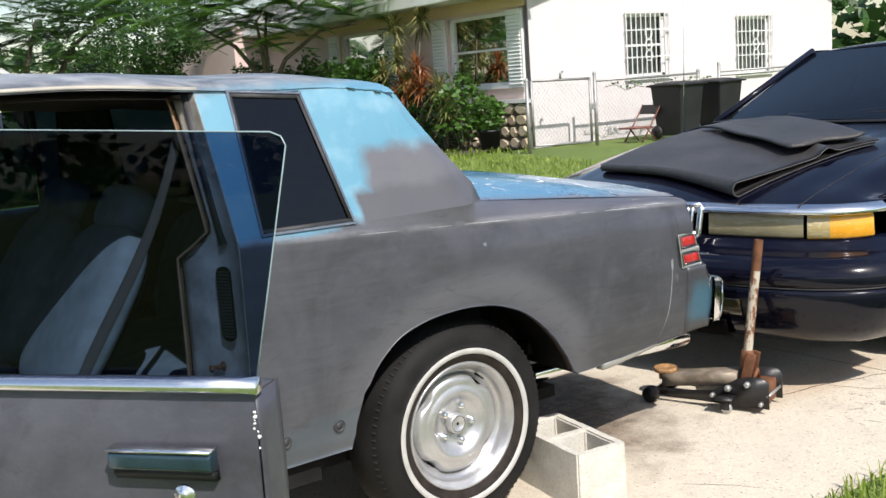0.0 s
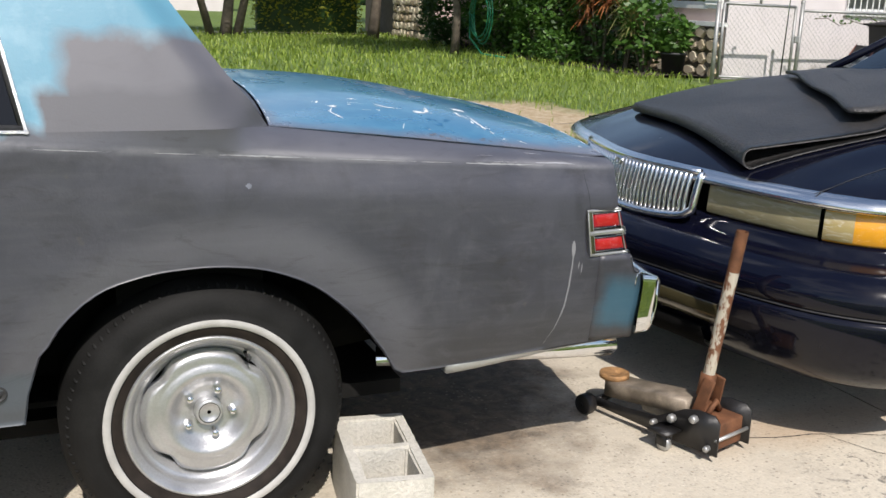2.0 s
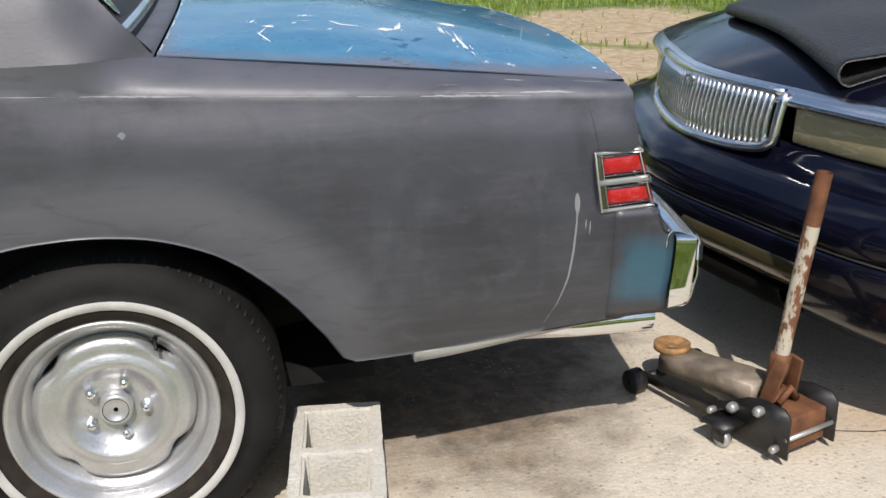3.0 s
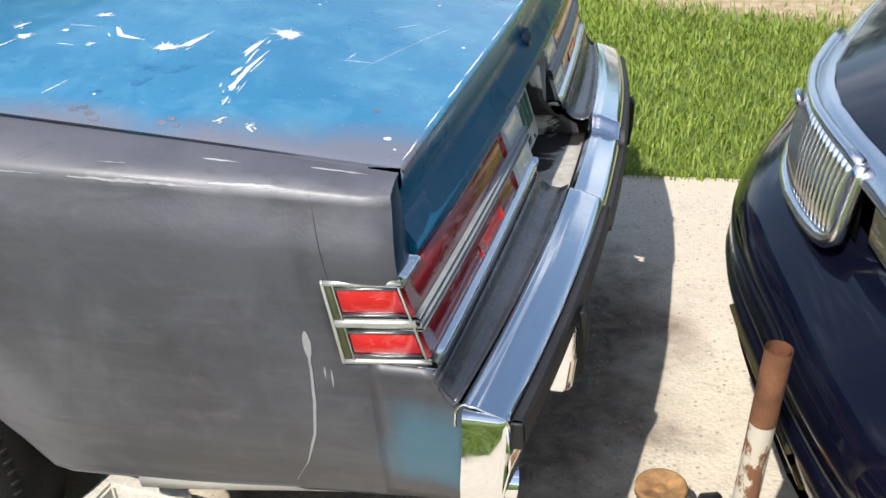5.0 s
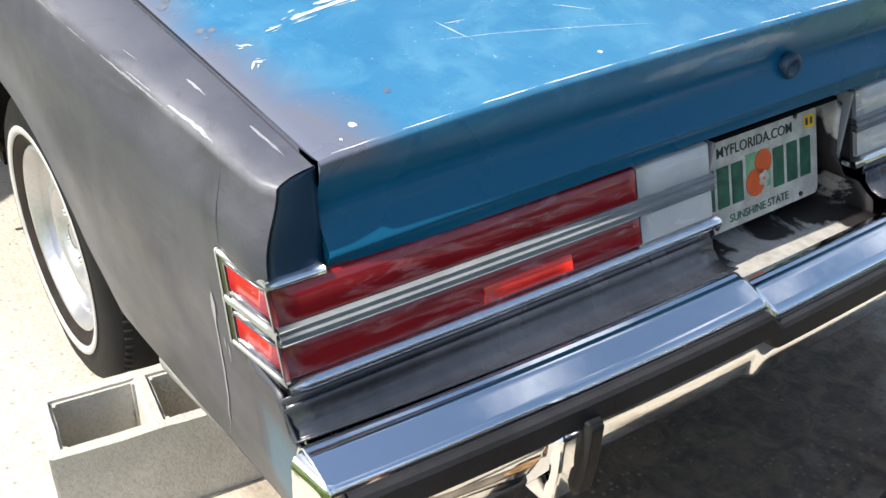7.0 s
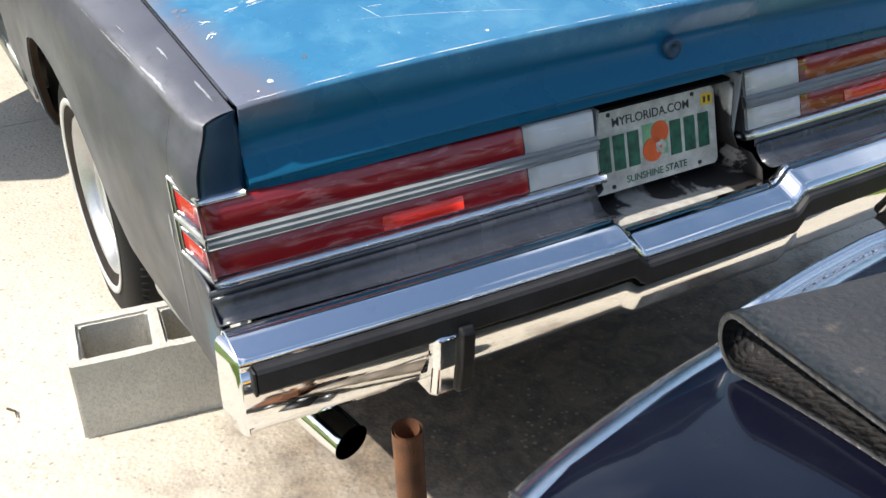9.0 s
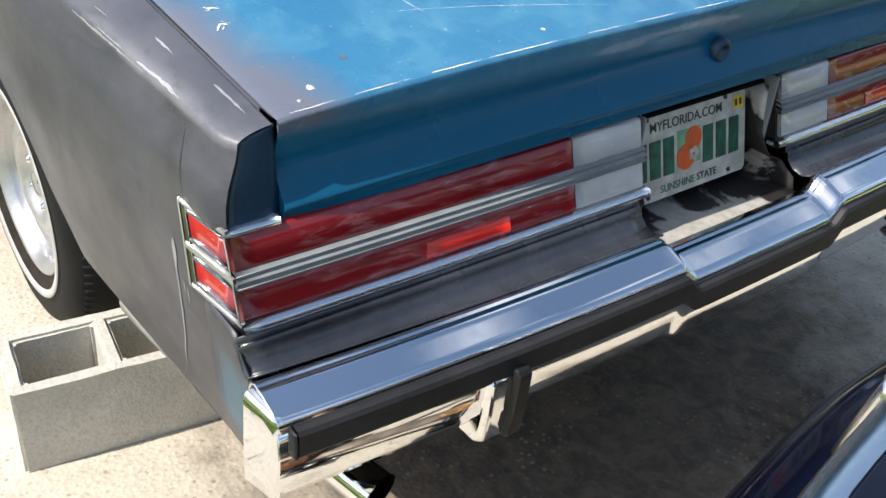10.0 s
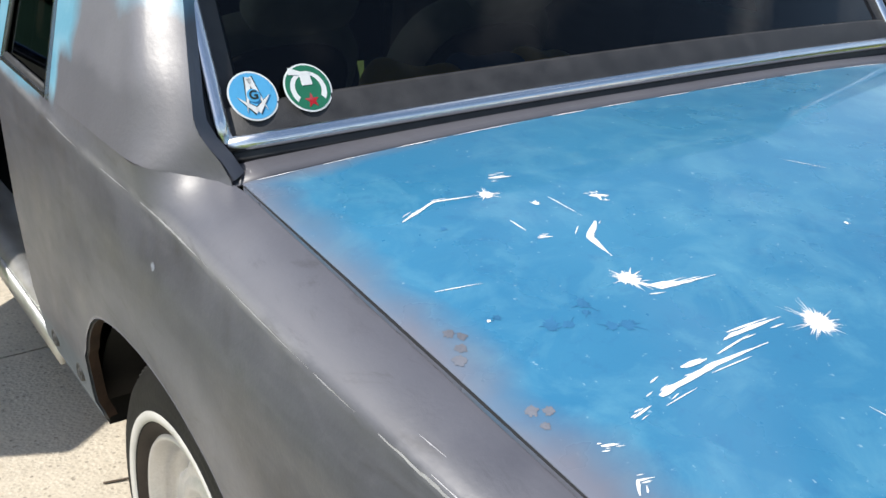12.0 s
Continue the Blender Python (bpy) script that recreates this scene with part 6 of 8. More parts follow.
for x in (-0.085, 0.079):
    pl = jp("side_plate", side_plate(x, x + 0.006), JBLACK, "oily black steel side plate")
    sx = -0.012 if x < 0 else 0.012
    for yy, zz, r in ((0.035, 0.095, 0.014), (-0.045, 0.120, 0.013), (-0.10, 0.045, 0.010), (0.10, 0.060, 0.010)):
        jp("bolt", moved(lathe([(0.001, -0.012), (r * 0.8, -0.012), (r, -0.008), (r, 0.012), (0.001, 0.012)], 6, "x"), Matrix.Translation((x + 0.003 + sx, yy, zz))), ALU, "", pl)
jp("lift_arm", joined(strip([((0, y, z), (1, 0, 0), (0, 0, 1)) for y, z in ((0.02, 0.130), (0.12, 0.118), (0.21, 0.103), (0.29, 0.092), (0.34, 0.088))], [(-0.052, -0.03), (-0.052, 0.014), (-0.046, 0.020), (0.046, 0.020), (0.052, 0.014), (0.052, -0.03)])), JARM, "rust-stained lifting arm")
jp("saddle", moved(lathe([(0.001, 0.112), (0.010, 0.114), (0.012, 0.112), (0.020, 0.113), (0.024, 0.118), (0.038, 0.118), (0.046, 0.122), (0.050, 0.120), (0.050, 0.104), (0.03, 0.10), (0.028, 0.07), (0.001, 0.07)], 28, "z"), Matrix.Translation((0, 0.345, 0.006))), plain("golden_rust", (0.36, 0.20, 0.085), 0.7, 0.2, vary=0.45, scale=40, grain=0.5), "round rusty saddle")
for x in (-0.11, 0.11):
    jp("front_wheel", moved(lathe([(0.005, -0.02), (0.030, -0.02), (0.034, -0.016), (0.034, 0.016), (0.030, 0.02), (0.005, 0.02)], 20, "x"), Matrix.Translation((x, 0.365, 0.034))), JBLACK)
    cs = jp("caster", moved(lathe([(0.004, -0.010), (0.021, -0.010), (0.024, -0.006), (0.024, 0.006), (0.021, 0.010), (0.004, 0.010)], 18, "x"), Matrix.Translation((x * 1.16, 0.03, 0.024))), ALU, "small steel caster wheel")
    jp("fork", joined(box(x * 1.16 - 0.016, x * 1.16 - 0.012, 0.012, 0.05, 0.02, 0.06), box(x * 1.16 + 0.012, x * 1.16 + 0.016, 0.012, 0.05, 0.02, 0.06), box(min(x * 1.16 - 0.028, x * 0.75), max(x * 1.16 + 0.028, x * 0.75), 0.0, 0.075, 0.058, 0.068)), JBLACK, "", cs)
jp("front_axle", tube([(-0.12, 0.365, 0.034), (0.12, 0.365, 0.034)], 0.012, 10), JBLACK)
jp("pump_block", box(-0.072, 0.072, -0.11, -0.02, 0.03, 0.115), RUSTY, "rusty hydraulic block", bevel=0.006)
jp("cross_rod", tube([(-0.085, -0.122, 0.075), (0.085, -0.122, 0.075)], 0.006, 8), ALU)
jp("cylinder", tube([(0, -0.02, 0.075), (0, 0.20, 0.07)], 0.03, 14), JGREY)
jp("handle_yoke", joined(moved(box(-0.045, -0.036, -0.02, 0.02, -0.01, 0.11), pose(0, -0.02, 0.12, 12, 8, 0)), moved(box(0.036, 0.045, -0.02, 0.02, -0.01, 0.11), pose(0, -0.02, 0.12, 12, -8, 0)), moved(box(-0.04, 0.04, -0.02, 0.02, 0.0, 0.012), pose(0, -0.02, 0.125, 12, 0, 0))), RUSTY, "rusty handle yoke", bevel=0.003)
jp("yoke_link", tube([(-0.03, -0.05, 0.125), (0.0, -0.055, 0.16), (0.03, -0.05, 0.125)], 0.009, 8), RUSTY)
top_l = JB.inverted() @ Vector((1.560, -0.035, 0.691))
low_l = Vector((0.0, -0.015, 0.21))
mid_l = low_l.lerp(top_l, 0.74)
Hm = Mat("flaking_handle", rough=0.6)
_h = Hm.ramp(Hm.noise(38, 5, 0.65, stretch=(1, 1, 0.45)), 0.47, 0.53)
Hm.color(Hm.mix(_h, Hm.mix(Hm.noise(12), (0.36, 0.32, 0.25), (0.50, 0.46, 0.38)), Hm.mix(Hm.noise(60), (0.20, 0.075, 0.03), (0.10, 0.05, 0.03))))
Hm.bump(_h, 0.4, 0.002)
hn = jp("handle", tube([low_l, low_l.lerp(top_l, 0.4), mid_l], 0.0185, 18, caps=False), Hm.m, "steel jack handle with flaking cream paint and rust")
jp("handle_socket", tube([low_l - (top_l - low_l) * 0.09, low_l + (top_l - low_l) * 0.06], 0.025, 16), RUSTY, "", hn)
jp("handle_top", joined(tube([mid_l, top_l], 0.0188, 18, caps=False), tube([top_l, mid_l], 0.0155, 18, caps=False)), RUSTY, "bare rusty open tube end", hn)

# ---------------------------------------------------------------- the black sedan
YK = 0.75


def black_paint():
    M = Mat("black_car_paint", (0.006, 0.006, 0.011), 0.25, 0.0, 0.45, 0.12)
    d = M.ramp(M.noise(5, 6, 0.65), 0.45, 0.75)
    M.color(M.mix(M.math("MULTIPLY", d, 0.5), (0.003, 0.0035, 0.010), (0.010, 0.011, 0.017)))
    M.roughness(M.math("ADD", M.math("MULTIPLY", d, 0.25), 0.10))
    M.p.inputs["Coat Roughness"].default_value = 0.03
    M.bump(M.noise(350, 1), 0.03, 0.0005)
    return M.m


BLACK = black_paint()
HEADLIGHT = lens_mat("yellowed_headlamp", (0.33, 0.29, 0.17), 0.12)
AMBER = lens_mat("amber_lens", (0.80, 0.36, 0.025), 0.08)
AMBER_DIM = lens_mat("cloudy_amber_lens", (0.46, 0.36, 0.16), 0.35)
sedan = thing("sedan", (4.3, YK, 0), "black four-door sedan with chrome grille and cloudy headlamps", "car")

TAPER = [(0, 0), (0.30, 0.008), (0.50, 0.028), (0.63, 0.043), (0.78, 0.066), (0.90, 0.075), (1.0, 0.075)]
NOSE = [(1.03 * v_, x_ + 0.035 + interp(1.03 * v_, TAPER)) for v_, x_ in [(0.0, 1.640), (0.12, 1.646), (0.25, 1.668), (0.37, 1.690), (0.55, 1.712), (0.72, 1.742), (0.83, 1.785), (0.90, 1.840), (0.945, 1.90), (0.975, 1.985), (0.985, 2.10), (0.99, 2.26)]]


def nose_at(v):
    """Plan of the nose: v from the middle line outwards, in metres along y."""
    return interp(abs(v), NOSE)


def nose_pts(va, vb, n):
    """Points and outward normals along the nose line between v = va and vb, eased round the corners."""
    raw = []
    full = [(-v, x) for v, x in NOSE[:0:-1]] + NOSE
    # fine, rounded polyline
    for (a, xa), (b, xb) in zip(full, full[1:]):
        for i in range(8):
            raw.append((a + (b - a) * i / 8, xa + (xb - xa) * i / 8))
    raw.append(full[-1])
    for _ in range(10):
        raw = [raw[0]] + [((raw[i - 1][0] + raw[i][0] * 2 + raw[i + 1][0]) / 4, (raw[i - 1][1] + raw[i][1] * 2 + raw[i + 1][1]) / 4) for i in range(1, len(raw) - 1)] + [raw[-1]]
    sel = [p for p in raw if va - 1e-6 <= p[0] <= vb + 1e-6]
    step = max(1, len(sel) // n)
    keep = sel[::step]
    if keep[-1] != sel[-1]:
        keep.append(sel[-1])
    out = []
    for i, (v, x) in enumerate(keep):
        v0, x0 = keep[max(0, i - 1)]
        v1, x1 = keep[min(len(keep) - 1, i + 1)]
        l = math.hypot(v1 - v0, x1 - x0)
        out.append((v, x + 0.060 * v, -(v1 - v0) / l, (x1 - x0) / l))  # point, outward normal (nx, nv)
    return out


def nose_sheet(va, vb, n, section):
    pts = nose_pts(va, vb, n)
    verts, faces = [], []
    k = len(section)
    for v, x, nx, nv in pts:
        for o, z in section:
            verts.append((x + nx * o, YK + v + nv * o, z))
    for i in range(len(pts) - 1):
        for j in range(k - 1):
            a = i * k + j
            faces.append((a + 1, a + k + 1, a + k, a))
    return verts, faces


BUMP = [(-0.10, 0.215), (0.00, 0.220), (0.06, 0.245), (0.108, 0.30), (0.145, 0.38), (0.160, 0.425), (0.164, 0.455), (0.158, 0.468), (0.148, 0.472), (0.148, 0.480), (0.158, 0.485), (0.156, 0.530), (0.140, 0.560), (0.112, 0.586), (0.070, 0.602), (0.040, 0.612), (0.030, 0.622), (0.010, 0.640), (0.0, 0.656), (-0.03, 0.66)]
fb = part("front_bumper", mesh_of("front_bumper", *nose_sheet(-1.015, 1.015, 60, BUMP), BLACK), sedan, "glossy black bumper cover", solid=0.004)
part("bumper_trim", mesh_of("bumper_trim", *nose_sheet(-1.01, 1.01, 60, [(0.149, 0.474), (0.157, 0.475), (0.157, 0.479), (0.149, 0.480)]), SEAL), fb)
for a, b in ((-0.62, -0.16), (0.16, 0.62)):
    part("lower_lamp", mesh_of("lower_lamp", *nose_sheet(a, b, 12, [(0.126, 0.345), (0.140, 0.348), (0.166, 0.418), (0.156, 0.422)]), plain("smoked_lens", (0.05, 0.042, 0.02), 0.2, 0, 0.6)), fb)
part("air_intake", mesh_of("air_intake", *nose_sheet(-0.55, 0.55, 16, [(0.05, 0.225), (0.108, 0.262), (0.136, 0.318), (0.11, 0.322)]), DARK), fb)
# lamps
for s in (-1, 1):
    a, b = sorted((s * 0.405, s * 0.815))
    part("headlamp", mesh_of("headlamp", *nose_sheet(a, b, 14, [(-0.04, 0.660), (0.0, 0.661), (0.006, 0.668), (0.0, 0.750), (-0.008, 0.758), (-0.04, 0.759)]), HEADLIGHT), sedan, "cloudy yellowed headlamp")
    a, b = sorted((s * 0.802, s * 0.90))
    mk = part("marker_lamp", mesh_of("marker_lamp", *nose_sheet(*sorted((s * 0.82, s * 1.0)), 20, [(-0.04, 0.656), (0.001, 0.657), (0.008, 0.665), (0.002, 0.750), (-0.008, 0.757), (-0.04, 0.758)]), AMBER), sedan, "amber corner marker lamp")
    part("cloudy_part", mesh_of("cloudy_part", *nose_sheet(*sorted((s * 0.823, s * 0.905)), 8, [(0.003, 0.660), (0.0095, 0.666), (0.0035, 0.748), (-0.006, 0.755)]), AMBER_DIM), mk)
part("chrome_band", mesh_of("chrome_band", *nose_sheet(-1.008, 1.008, 60, [(-0.03, 0.752), (0.014, 0.754), (0.026, 0.761), (0.029, 0.769), (0.024, 0.779), (0.012, 0.790), (-0.002, 0.7985), (-0.018, 0.801)]), CHROME_CLEAN), sedan, "chrome band under the hood edge")
part("lamp_backing", mesh_of("lamp_backing", *nose_sheet(-0.98, 0.98, 40, [(-0.045, 0.64), (-0.045, 0.80)]), DARK), sedan)
# grille
grille = part("grille", mesh_of("grille_back", *nose_sheet(-0.375, 0.375, 16, [(-0.01, 0.618), (0.012, 0.65), (0.006, 0.77)]), DARK), sedan, "upright chrome waterfall grille")
GZ0, GZ1 = 0.618, 0.792


def grille_pt(v, t, o):
    """t 0 at the grille's foot, 1 at its head."""
    x = nose_at(v)
    foot = GZ0 + 0.022 * (abs(v) / 0.35) ** 3
    return x + 0.060 * v - 0.030 - o + 0.020 * t - 0.03 * math.sin(math.pi * 0.5 * (1 - t)) * 0.3, YK + v, foot + (GZ1 - foot) * t


for v in lin(-0.355, 0.355, 33):
    pts = []
    for t in lin(0.02, 0.98, 7):
        pts.append((grille_pt(v, t, 0.004 + 0.016 * math.sin(math.pi * min(1, 0.15 + t * 0.6))), (0, 1, 0), (-1, 0, 0)))
    part("grille_bar", mesh_of("grille_bar", *strip(pts, [(-0.0075, -0.02), (-0.0055, 0.003), (-0.002, 0.007), (0.002, 0.007), (0.0055, 0.003), (0.0075, -0.02)]), CHROME_CLEAN), grille)
rimp = [grille_pt(v, 0.0, 0.018) for v in lin(-0.33, 0.33, 14)]
gl = [grille_pt(-0.39, t, 0.012) for t in lin(1, 0.12, 7)]
gr = [grille_pt(0.39, t, 0.012) for t in lin(0.12, 1, 7)]
part("grille_frame", mesh_of("grille_frame", *tube(gl + [grille_pt(-0.365, 0.02, 0.016)] + rimp + [grille_pt(0.365, 0.02, 0.016)] + gr, 0.014, 8), CHROME_CLEAN), grille, "thick chrome grille frame")
part("grille_frame", mesh_of("grille_frame", *tube([grille_pt(v, 1.0, 0.016) for v in lin(-0.39, 0.39, 16)], 0.012, 8), CHROME_CLEAN), grille)
badge = moved(lathe([(0.010, -0.006), (0.016, -0.006), (0.020, 0.0), (0.016, 0.006), (0.010, 0.006)], 20, "x", True), Matrix.Translation((1.627, YK, 0.772)) @ Matrix.Diagonal((1, 1.35, 0.8, 1)))
part("badge", mesh_of("badge", *badge, CHROME_CLEAN), grille)


# hood and body
def hood_z(x, y):
    v = y - YK
    d = max(0.0, x - 0.060 * v - nose_at(v))
    side = 0.035 * smooth(0.45, 0.92, abs(v)) + 0.16 * smooth(0.89, 1.02, abs(v))
    ridge = 0.012 * math.exp(-((abs(v) - 0.66) / 0.05) ** 2) * smooth(0.02, 0.3, d)
    return 0.795 + 0.275 * (1 - math.exp(-d / 0.72)) * (1 - side * 1.2) - side * smooth(0.0, 0.35, d) * 0.55 + ridge


def hood_pt(v, s):
    x0 = nose_at(v) + 0.060 * v + 0.012
    x = x0 + (3.38 - 0.10 * (v / 0.9) ** 2 - x0) * s
    return x, YK + v, hood_z(x, YK + v)


hv = [-1.008, -1.0, -0.98, -0.955, -0.925] + lin(-0.885, 0.885, 36) + [0.925, 0.955, 0.98, 1.0, 1.008]
hs = [0, 0.004, 0.012, 0.025] + lin(0.05, 1, 28)
part("hood", mesh_of("hood", *grid(hood_pt, hv, hs, flip=True), BLACK), sedan, "glossy black hood", solid=0.004)
for s in (-1, 1):
    gap = strip([((x, YK + s * (0.80 - 0.03 * (x - 1.8)), hood_z(x, YK + s * (0.80 - 0.03 * (x - 1.8))) + 0.0002), (0, 1, 0), (0, 0, 1)) for x in lin(1.80, 3.3, 24)], [(-0.0025, 0), (0.0025, 0), (0.0025, 0.0008), (-0.0025, 0.0008)])
    part("hood_gap", mesh_of("hood_gap", *gap, SEAL), sedan)


def sedan_side(x, v):
    zb = 0.24
    for wx in (2.78, 5.72):
        if abs(x - wx) < 0.40:
            zb = 0.24 + 0.47 * max(0, 1 - abs((x - wx) / 0.40) ** 2.3) ** 0.45
    belt = 0.80 + 0.13 * smooth(2.0, 3.4, x) - 0.02 * smooth(5.5, 7.1, x)
    z = zb + (belt - zb) * v
    tuck = interp((z - 0.24) / 0.7, [(0, 0.045), (0.15, 0.012), (0.45, 0.0), (0.8, 0.004), (1.0, 0.03)])
    return x, YK - 1.018 + tuck + 0.10 * smooth(6.6, 7.2, x) ** 2, z


def mirror_k(vf):
    return [(p[0], 2 * YK - p[1], p[2]) for p in vf[0]], [q[::-1] for q in vf[1]]


sxs = lin(2.10, 2.36, 4) + [2.38, 2.385, 2.40, 2.43] + lin(2.48, 3.08, 10) + [3.13, 3.16, 3.175, 3.18] + lin(3.25, 5.30, 12) + [5.32, 5.325, 5.34, 5.37] + lin(5.42, 6.02, 10) + [6.07, 6.10, 6.115, 6.12] + lin(6.2, 7.2, 8)
sv = grid(sedan_side, sxs, lin(0, 1, 10), flip=True)
for m_ in (lambda q: q, mirror_k):
    part("side_panel", mesh_of("side_panel", *m_(sv), BLACK), sedan, solid=0.004)
    sh = grid(lambda x, v: (x, YK - 0.988 + 0.138 * v + 0.10 * smooth(6.6, 7.2, x) ** 2, sedan_side(x, 1)[2] + (0.10 if x > 3.3 else 0.10 * smooth(2.3, 3.3, x)) * math.sin(v * math.pi / 2)), lin(2.10, 7.2, 26), lin(0, 1, 6), flip=True)
    part("shoulder_panel", mesh_of("shoulder_panel", *m_(sh), BLACK), sedan, solid=0.004)
# greenhouse
ROOFP = [(3.36, 1.06), (3.75, 1.27), (4.12, 1.44), (4.35, 1.475), (4.9, 1.495), (5.35, 1.475), (5.75, 1.36), (6.15, 1.06)]


def green(x, y):
    u = (y - YK) / 0.86
    return interp(x, ROOFP) - 0.03 * u * u


scr = grid(lambda s, y: (3.36 + 0.80 * s - 0.12 * (1 - ((y - YK) / 0.8) ** 2) * (1 - s), y + (YK - y) * 0.16 * s, 1.055 + 0.395 * s ** 0.92 - 0.02 * ((y - YK) / 0.8) ** 2), lin(0, 1, 10), lin(YK - 0.80, YK + 0.80, 18))
part("windscreen", mesh_of("windscreen", *scr, glass("dark_windscreen", (0.30, 0.35, 0.40), 0.01, 2.0)), sedan, "dark reflecting windscreen")
rf = grid(lambda x, y: (x, y, interp(x, [(4.14, 1.452), (4.4, 1.482), (4.9, 1.495), (5.4, 1.470)]) - 0.035 * ((y - YK) / 0.68) ** 2), lin(4.14, 5.4, 12), lin(YK - 0.685, YK + 0.685, 14))
part("roof", mesh_of("roof", *rf, BLACK), sedan, solid=0.02)
bw = grid(lambda s, y: (5.38 + 0.72 * s, y + (y - YK) * 0.14 * s, 1.468 - 0.40 * s - 0.03 * ((y - YK) / 0.68) ** 2), lin(0, 1, 8), lin(YK - 0.66, YK + 0.66, 12))
part("rear_screen", mesh_of("rear_screen", *bw, TINT), sedan)
part("boot_lid", mesh_of("boot_lid", *grid(lambda x, y: (x, y, 1.06 - 0.06 * smooth(6.1, 7.2, x) - 0.03 * ((y - YK) / 0.85) ** 2), lin(6.08, 7.2, 8), lin(YK - 0.86, YK + 0.86, 10)), BLACK), sedan, solid=0.01)
part("tail_panel", mesh_of("tail_panel", *box(7.12, 7.2, YK - 0.88, YK + 0.88, 0.30, 1.0), BLACK, False), sedan, bevel=0.04)
for m_ in (lambda q: q, mirror_k):
    for a, b in (((3.34, YK - 0.83, 1.04), (4.15, YK - 0.685, 1.44)), ((5.38, YK - 0.68, 1.44), (6.1, YK - 0.82, 1.05)), ((4.75, YK - 0.85, 1.02), (4.78, YK - 0.69, 1.46))):
        part("pillar", mesh_of("pillar", *m_(tube([a, [(p + q) / 2 for p, q in zip(a, b)], b], 0.020, 10)), BLACK), sedan)
    part("side_window", mesh_of("side_window", *m_(([(3.42, YK - 0.855, 1.01), (6.05, YK - 0.855, 1.01), (5.40, YK - 0.69, 1.44), (4.18, YK - 0.69, 1.44)], [(0, 1, 2, 3)])), TINT), sedan)
# solid near-black box in place of the unlit cabin
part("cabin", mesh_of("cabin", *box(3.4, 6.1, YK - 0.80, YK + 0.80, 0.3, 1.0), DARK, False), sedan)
part("underbody", mesh_of("underbody", *box(1.85, 7.0, YK - 0.62, YK + 0.62, 0.20, 0.45), UNDER, False), sedan)
part("cowl", mesh_of("cowl", *grid(lambda s, y: (3.28 + 0.12 * s - 0.11 * (1 - ((y - YK) / 0.8) ** 2), y, 1.045 + 0.01 * s), [0, 1], lin(YK - 0.82, YK + 0.82, 12)), RUBBER), sedan, solid=0.004)
for wy in (0.15, 0.75):
    part("wiper", mesh_of("wiper", *tube([(3.28, YK - 0.1 + wy * 0.5, 1.065), (3.33, YK - 0.45 + wy, 1.085), (3.38, YK - 0.72 + wy, 1.075)], 0.008, 6), RUBBER), sedan)
for wx in (2.78, 5.72):
    for s in (-1, 1):
        W = Matrix.Translation((wx, YK + s * 0.82, 0.325)) @ Matrix.Diagonal((1, -s, 1, 1))
        w_ = part("wheel", mesh_of("wheel_rim", *moved((lambda q: q if s < 0 else (q[0], [f[::-1] for f in q[1]]))(lathe([(0.02, -0.10), (0.06, -0.105), (0.10, -0.09), (0.16, -0.10), (0.195, -0.115), (0.20, -0.10), (0.19, -0.02)], 40)), W), ALU), sedan)
        ty = lathe([(0.195, -0.03), (0.205, -0.11), (0.24, -0.13), (0.28, -0.13), (0.31, -0.115), (0.325, -0.085), (0.328, 0.06), (0.31, 0.09), (0.20, 0.08)], 48)
        part("tyre", mesh_of("tyre", *moved((lambda q: q if s < 0 else (q[0], [f[::-1] for f in q[1]]))(ty), W), TYRE), w_)
ant = tagged(new("aerial", mesh_of("aerial", *tube([(3.05, YK + 0.84, 0.98), (3.06, YK + 0.84, 1.4), (3.10, YK + 0.84, 2.1)], [0.004, 0.003, 0.0015], 6), CHROME_CLEAN)), "thin whip aerial on the sedan's far fender", "aerial")

# ---------------------------------------------------------------- rubber mat folded over the hood
MATM = Mat("rubber_mat", rough=0.8, spec=0.5)
_n1, _n2 = MATM.noise(110, 3, 0.6), MATM.noise(4, 5)
MATM.color(MATM.mix(MATM.math("MULTIPLY", MATM.ramp(MATM.noise(55, 4), 0.62, 0.70), 0.5), MATM.mix(MATM.ramp(_n2, 0.35, 0.7), (0.028, 0.027, 0.027), (0.050, 0.048, 0.047)), (0.13, 0.105, 0.08)))
_v = MATM.n.new("ShaderNodeTexVoronoi")
_v.inputs["Scale"].default_value = 110
MATM.l.new(MATM.tc.outputs["Object"], _v.inputs["Vector"])
MATM.bump(MATM.math("ADD", _v.outputs["Distance"], _n1), 0.6, 0.004)
MATM.p.inputs["Roughness"].default_value = 0.46

FL, FN = Vector((1.99, 1.30)), Vector((1.752, 0.245))  # fold line: far end, near end
BL, BN = Vector((3.22, 1.36)), Vector((2.60, 0.06))  # the back edge


def mat_xy(s, t):
    a = FL.lerp(FN, s)
    b = BL.lerp(BN, s)
    return a.lerp(b, t)


TH = 0.008


